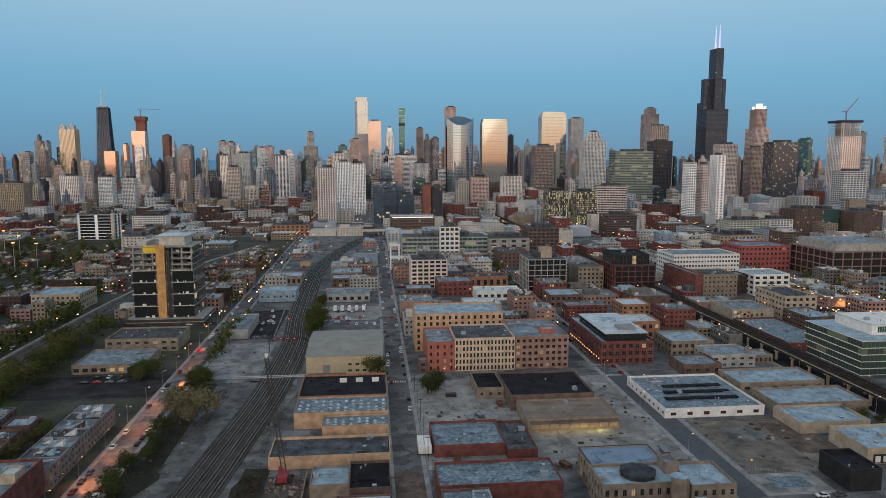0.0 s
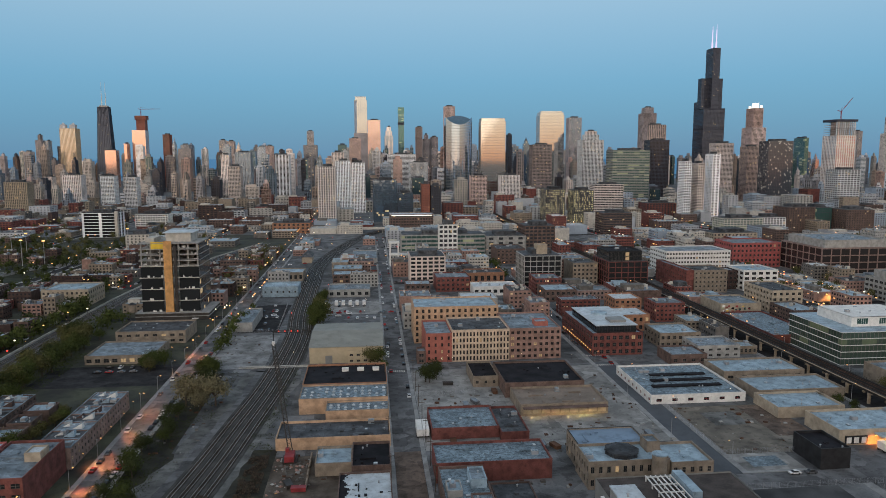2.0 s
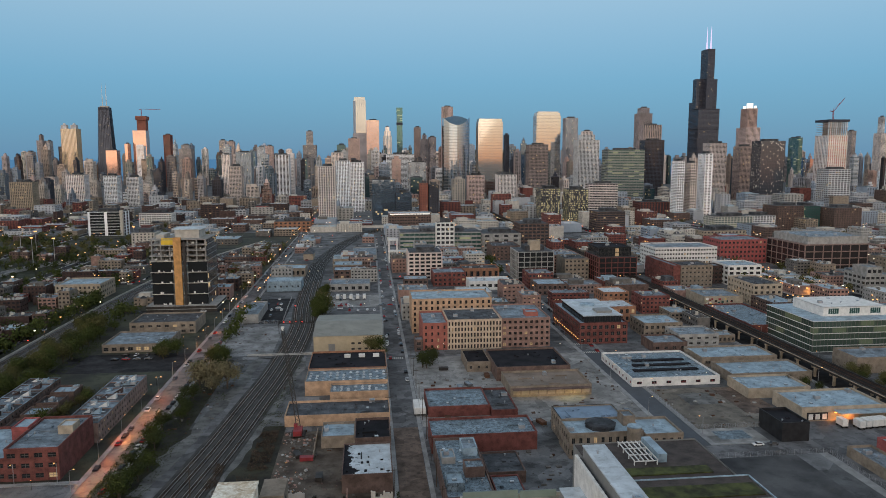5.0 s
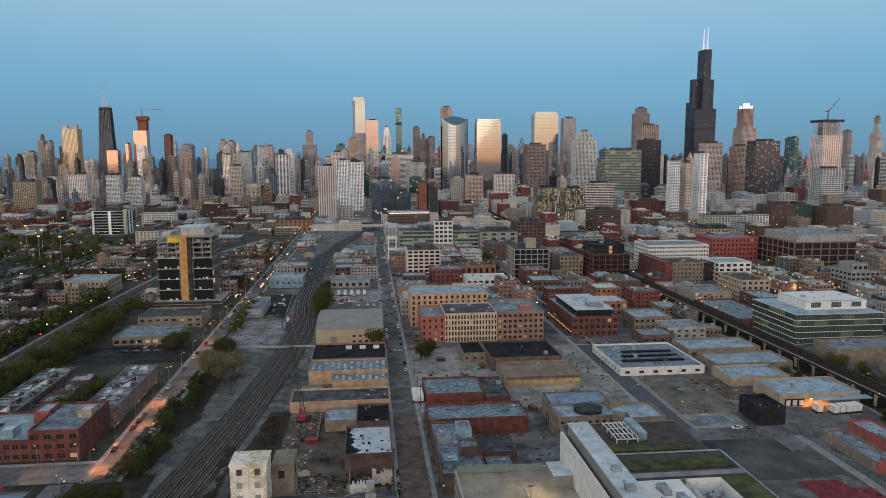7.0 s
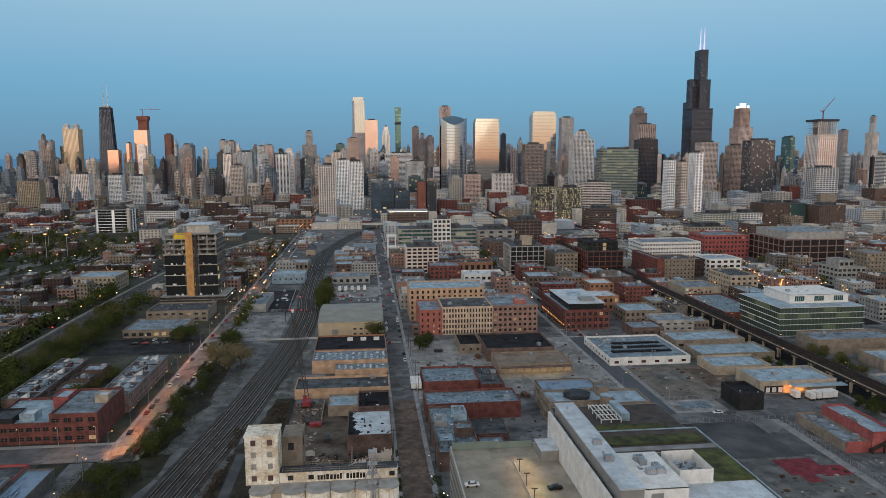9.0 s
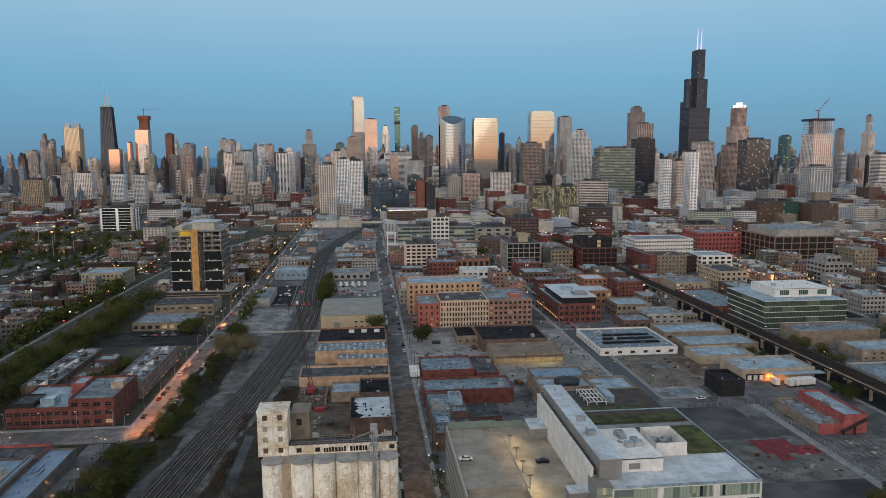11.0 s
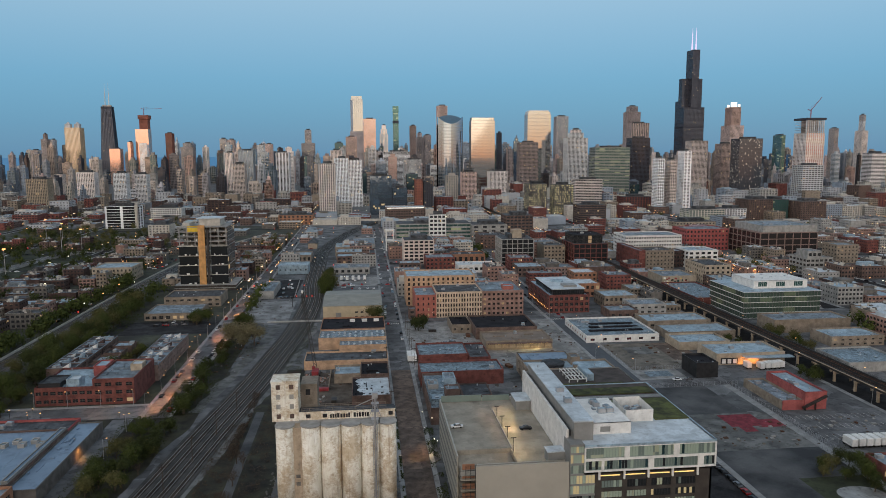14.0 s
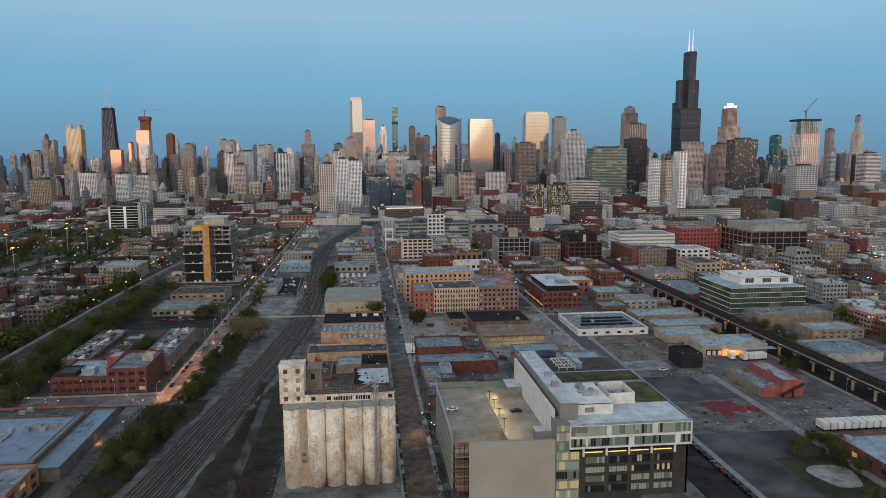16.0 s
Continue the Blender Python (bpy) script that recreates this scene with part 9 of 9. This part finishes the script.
scrub("scrub", 900, [(-66, -56.5, 60, 190), (-50.5, -42, 60, 225), (-48, -40, 225, 262), (-60, -56.5, 150, 230)], "twig", "brown leafless scrub along the tracks", 1.3)
scrub("scrub", 700, [(-112, -92, 110, 205), (-100, -88, 205, 260)], "leaf_dark", "dark green scrub on the railway bank", 1.3)
scrub("scrub", 500, [(-194, -172, 190, 350), (-190, -168, 350, 430)], "leaf", "green bushes along the railway bank", 1.3)
scrub("weeds", 420, [(-95, -80, 205, 300), (-95, -72, 300, 378), (-50, -40, 262, 380)], "leaf_dark", "low weeds along the railway edge", 0.5)
scrub("weeds", 350, [(20, 24, 85, 180), (8, 9, 85, 200)], "leaf_dark", "low green planting along the pavement", 0.6)


# ---- lamps ----
def lamp_mesh():
    g, h = Geo(), Geo()
    g.cyl(0, 0, 0, 8.0, 0.11, 6, 0.07)
    g.beam((0, 0, 7.9), (1.6, 0, 8.4), 0.05)
    h.box(1.35, 1.85, -0.15, 0.15, 8.32, 8.5)
    return g.mesh("pole", ("metal",)), h.mesh("lamp_head", ("bulb",))


POLE, HEAD = lamp_mesh()


def street_lamp(x, y, turn):
    ob = thing("street_lamp", "tall grey street lamp glowing orange", "street lamp", x, y, 0.1, "street lamps")
    ob.rotation_euler = (0, 0, radians(turn))
    pole = new("pole", POLE)
    pole.parent = ob
    new("lamp_head", HEAD).parent = pole


for k in range(20):
    street_lamp(-107.5, 160 + k * 27, 0)
for k in range(6):
    street_lamp(-190 + k * 15, 221.5, 270)
for k in range(14):
    street_lamp(127 if k % 2 else 140.5, 240 + k * 26, 0 if k % 2 else 180)
for k in range(12):
    street_lamp(233 if k % 2 else 253, 150 + k * 30, 0 if k % 2 else 180)


def far_lamps():
    """Hundreds of street lamps and car lights too far to tell apart."""
    r = random.Random(77)
    for nm, key, n, label in (("far_lamps", "bulb", 1000, "orange street lamps across the city, swollen to show glare"), ("far_lamps", "bulb_white", 420, "white lamps across the city, swollen to show glare"), ("tail_lights", "bulb_red", 180, "red vehicle lights along the streets, swollen to show glare")):
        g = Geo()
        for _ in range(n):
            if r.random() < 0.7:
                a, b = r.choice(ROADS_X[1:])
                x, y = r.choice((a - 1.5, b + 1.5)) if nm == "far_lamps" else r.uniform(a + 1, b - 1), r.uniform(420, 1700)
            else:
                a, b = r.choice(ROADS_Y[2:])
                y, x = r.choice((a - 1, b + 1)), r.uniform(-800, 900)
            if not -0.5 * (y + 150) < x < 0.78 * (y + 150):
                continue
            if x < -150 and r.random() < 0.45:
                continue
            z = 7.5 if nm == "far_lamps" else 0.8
            # boxes grow with distance, so the lamps' glare is put into their size
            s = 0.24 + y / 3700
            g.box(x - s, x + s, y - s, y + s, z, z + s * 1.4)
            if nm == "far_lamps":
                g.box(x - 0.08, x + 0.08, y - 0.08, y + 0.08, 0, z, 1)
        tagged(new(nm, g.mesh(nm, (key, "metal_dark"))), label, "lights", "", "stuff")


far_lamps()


def avenue_lights():
    """Warm lamps strung along the planted avenue."""
    r = random.Random(40)
    g = Geo()
    for k in range(150):
        x, y, z = r.choice((342.5, 361.5, 372, 400)) + r.uniform(-1, 1), r.uniform(470, 780), r.uniform(3, 8)
        g.box(x - 0.4, x + 0.4, y - 0.4, y + 0.4, z, z + 0.6)
    tagged(new("avenue_lamps", g.mesh("avenue_lamps", ("bulb",))), "warm orange lamps strung along the planted avenue", "lights", "", "stuff")


avenue_lights()


def door_lamps():
    """Small lamps by doors, gates and parked cars."""
    r = random.Random(61)
    for key, n, spots, label in (("bulb", 26, ((-112.5, -111.5, 224, 340), (-125, -95, 400, 640), (-300, -205, 230, 520), (-166, -110, 200, 224)), "small orange lamps along the northern street"),
                                 ("bulb_white", 34, ((-165, -110, 224, 470), (-60, 8, 380, 700), (26, 126, 384, 386), (20, 26, 150, 190), (140, 232, 300, 420), (253, 330, 300, 480)), "small white lamps by doors and gates")):
        g = Geo()
        for _ in range(n):
            x0, x1, y0, y1 = r.choice(spots)
            x, y, z, s = r.uniform(x0, x1), r.uniform(y0, y1), r.uniform(2.5, 4.5), r.uniform(0.1, 0.19)
            g.box(x - s, x + s, y - s, y + s, z, z + s * 1.5)
            g.box(x - 0.05, x + 0.05, y - 0.05, y + 0.05, 0, z, 1)
        tagged(new("door_lamps", g.mesh("door_lamps", (key, "metal_dark"))), label, "lights", "", "stuff")


door_lamps()


def point(x, y, z, watts, colour=(1.0, 0.55, 0.22), r=0.3, wide=125):
    o = new("lamp_light", bpy.data.lights.new("lamp_light", "SPOT"))
    o.data.spot_size, o.data.spot_blend = radians(wide), 0.85
    o.data.energy, o.data.color, o.data.shadow_soft_size = watts, colour, r
    o.location = (x, y, z)


LAMP_W = 6000
for y, w in ((214, 1.2), (236, 0.8), (262, 1.3), (288, 0.8), (316, 1.4), (346, 1.1), (378, 1.5), (412, 1.2), (450, 1.4), (490, 1.1), (530, 1.2), (575, 1.1), (620, 1.1)):
    point(-101.5, y, 8.3, LAMP_W * (1.8 if y < 300 else 1.4) * w, (1.0, 0.27, 0.085), 0.5, 118)
for x in (-186, -158, -126):
    point(x, 214, 8, LAMP_W * 0.5, (1.0, 0.36, 0.12))
for x in (72, 79, 86, 93, 100, 106):
    point(x, 293.6, 4.1, LAMP_W * 0.25, (1.0, 0.7, 0.25))
for x in (206.5, 210.5, 214.5):
    point(x, 247.9, 4.2, LAMP_W * (0.85 if x < 212 else 0.6), (1.0, 0.27, 0.05), 0.3, 170)
point(-116.6, 160, 4.6, LAMP_W * 0.3, (1.0, 0.45, 0.15))
point(16, 150, 8, LAMP_W * 0.5)
for k in range(7):
    point(364 + k % 2 * 10, 490 + k * 34, 8, LAMP_W * 2.0, (1.0, 0.55, 0.15))
for y in (104, 124, 140):
    point(46.5, y, 24.1, LAMP_W * 0.34, (1.0, 0.66, 0.34), 0.3, 155)


# ---- vehicles ----
def car_meshes(key):
    b, c, w = Geo(), Geo(), Geo()
    b.box(-0.9, 0.9, -2.2, 2.2, 0.35, 0.9)
    b.box(-0.82, 0.82, -2.25, 2.25, 0.45, 0.75)
    k = len(c.v)
    c.v += [(-0.82, -1.5, 0.9), (0.82, -1.5, 0.9), (0.82, 1.2, 0.9), (-0.82, 1.2, 0.9), (-0.68, -1.0, 1.45), (0.68, -1.0, 1.45), (0.68, 0.5, 1.45), (-0.68, 0.5, 1.45)]
    for q in ((0, 1, 5, 4), (1, 2, 6, 5), (2, 3, 7, 6), (3, 0, 4, 7)):
        c.f.append(tuple(k + i for i in q))
        c.m.append(0)
    c.f.append((k + 4, k + 5, k + 6, k + 7))
    c.m.append(1)
    n = 10
    w.v = [(x, 0.33 * math.cos(6.2832 * i / n), 0.33 * math.sin(6.2832 * i / n)) for x in (-0.1, 0.1) for i in range(n)]
    w.f = [(i, (i + 1) % n, n + (i + 1) % n, n + i) for i in range(n)] + [tuple(range(n)), tuple(range(2 * n - 1, n - 1, -1))]
    w.m = [0] * len(w.f)
    return b.mesh("body", (key,)), c.mesh("cabin", ("window_dark", key)), w.mesh("wheel", ("tyre",))


CARS = {k: car_meshes(k) for k in ("car_white", "car_black", "car_grey", "car_red")}


def car(x, y, turn, key, z=0.05):
    ob = thing("car", {"car_white": "white", "car_black": "black", "car_grey": "silver grey", "car_red": "dark red"}[key] + " car parked on the asphalt", "car", x, y, z, "parked cars")
    ob.rotation_euler = (0, 0, radians(turn))
    b, c, w = CARS[key]
    for nm, me in (("body", b), ("cabin", c)):
        o = new(nm, me)
        o.parent = ob
    for dx in (-0.82, 0.82):
        for dy in (-1.35, 1.35):
            o = new("wheel", w)
            o.parent = ob
            o.location = (dx, dy, 0.33)


rng = random.Random(12)
def far_cars():
    """Cars along the farther streets and lots, too small to tell apart."""
    r = random.Random(91)
    paints = {k: Geo() for k in ("car_white", "car_black", "car_grey", "car_red")}
    glass_g = Geo()
    spots = []
    for a, b in ROADS_X:
        for side in (a + 1.2, b - 1.2):
            spots += [(side, 400 + k * 7.5, 0) for k in range(95) if r.random() < 0.4 and a > -500]
    for a, b in ROADS_Y[2:6]:
        for side in (a + 1.2, b - 1.2):
            spots += [(-480 + k * 8, side, 1) for k in range(140) if r.random() < 0.35]
    for x0, x1, y0, y1 in ((-36, 6, 465, 548), (-88, -66, 474, 556), (256, 338, 402, 470), (146, 176, 470, 512), (22, 60, 470, 512)):
        spots += [(r.uniform(x0, x1), y0 + (y1 - y0) * r.randint(0, 4) / 4, 0) for _ in range(24)]
    for x, y, across in spots:
        x, y = x + r.uniform(-0.2, 0.2), y + r.uniform(-1.5, 1.5)
        if not -0.5 * (y + 150) < x < 0.78 * (y + 150) or not clear(x - 2.3, x + 2.3, y - 2.3, y + 2.3, 0.0):
            continue
        a, b = (2.2, 0.9) if across else (0.9, 2.2)
        k = paints[r.choice(("car_white", "car_black", "car_grey", "car_grey", "car_white", "car_red"))]
        k.box(x - a, x + a, y - b, y + b, 0.3, 0.95)
        glass_g.box(x - a * 0.6, x + a * 0.6, y - b * 0.6, y + b * 0.6, 0.95, 1.4)
        k.box(x - a * 0.52, x + a * 0.52, y - b * 0.52, y + b * 0.52, 1.4, 1.47)
    g = Geo()
    for i, key in enumerate(paints):
        g.join(paints[key], i)
    g.join(glass_g, len(paints))
    tagged(new("distant_cars", g.mesh("distant_cars", (*paints, "window_dark"))), "small cars parked along the farther streets", "cars", "", "stuff")


far_cars()
CAR_PAINTS = ("car_white", "car_black", "car_grey", "car_grey", "car_black", "car_red")
for k in range(34):
    if rng.random() < 0.75:
        car(-95.9 + rng.uniform(-0.2, 0.2), 212 + k * 6.6, 0, rng.choice(CAR_PAINTS))
for k in range(24):
    if rng.random() < 0.4:
        car(-105.0, 216 + k * 8, 180, rng.choice(CAR_PAINTS))
for k in range(14):
    if rng.random() < 0.7:
        car(rng.choice((11.2, 18.8)), 300 + k * 14 + rng.uniform(-2, 2), 0, rng.choice(CAR_PAINTS))
for k in range(14):
    if rng.random() < 0.7:
        car(rng.choice((129.8, 137.6)), 330 + k * 14 + rng.uniform(-2, 2), 0, rng.choice(CAR_PAINTS))
for k in range(9):
    car(127.6, 82 + k * 5.4, 0, rng.choice(CAR_PAINTS))
for k in range(9):
    car(258 + (k % 3) * 6, 425 + k * 6, 90, rng.choice(CAR_PAINTS))
for k in range(8):
    car(-150 + k * 3.2, 385 + (k % 2) * 9, rng.choice((0, 90)), rng.choice(CAR_PAINTS))
car(158, 226.6, 90, "car_white")
car(164.5, 226.6, 90, "car_grey")
car(28.5, 128, 90, "car_white", 19.15)
car(53, 123, 90, "car_black", 19.25)


def box_truck(x, y, label="white box trailer parked at the kerb", s=1.0):
    ob = thing("trailer", label, "trailer", x, y, 0.05, "trailers")
    g = Geo()
    g.box(x - 1.25, x + 1.25, y - 6 * s, y + 6 * s, 1.0, 4.0)
    part("box_body", g, "white_paint", ob)
    g = Geo()
    g.box(x - 1.1, x + 1.1, y - 5.6 * s, y + 5.6 * s, 0.6, 1.0)
    part("chassis", g, "metal_dark", ob)
    for dy in (-4.6 * s, -3.4 * s, 4.4 * s):
        for dx in (-1.0, 1.0):
            o = new("wheel", CARS["car_white"][2])
            o.parent = ob
            o.location = (dx, dy, 0.5)
            o.scale = (1.8, 1.5, 1.5)


box_truck(20.5, 281)
box_truck(23.2, 281)
for k in range(5):
    box_truck(-27 + k * 5.5, 552, "white van parked in the yard", 0.55)
for k in range(12):
    box_truck(191 + k * 3.3, 137, "white delivery truck in the depot row", 0.5)
for x, y in ((205.8, 242.2), (212, 239.6), (215.6, 240.2), (218.8, 240.6), (221.6, 240.9), (224.5, 241.2)):
    box_truck(x, y, "white delivery truck at the depot", 0.4)
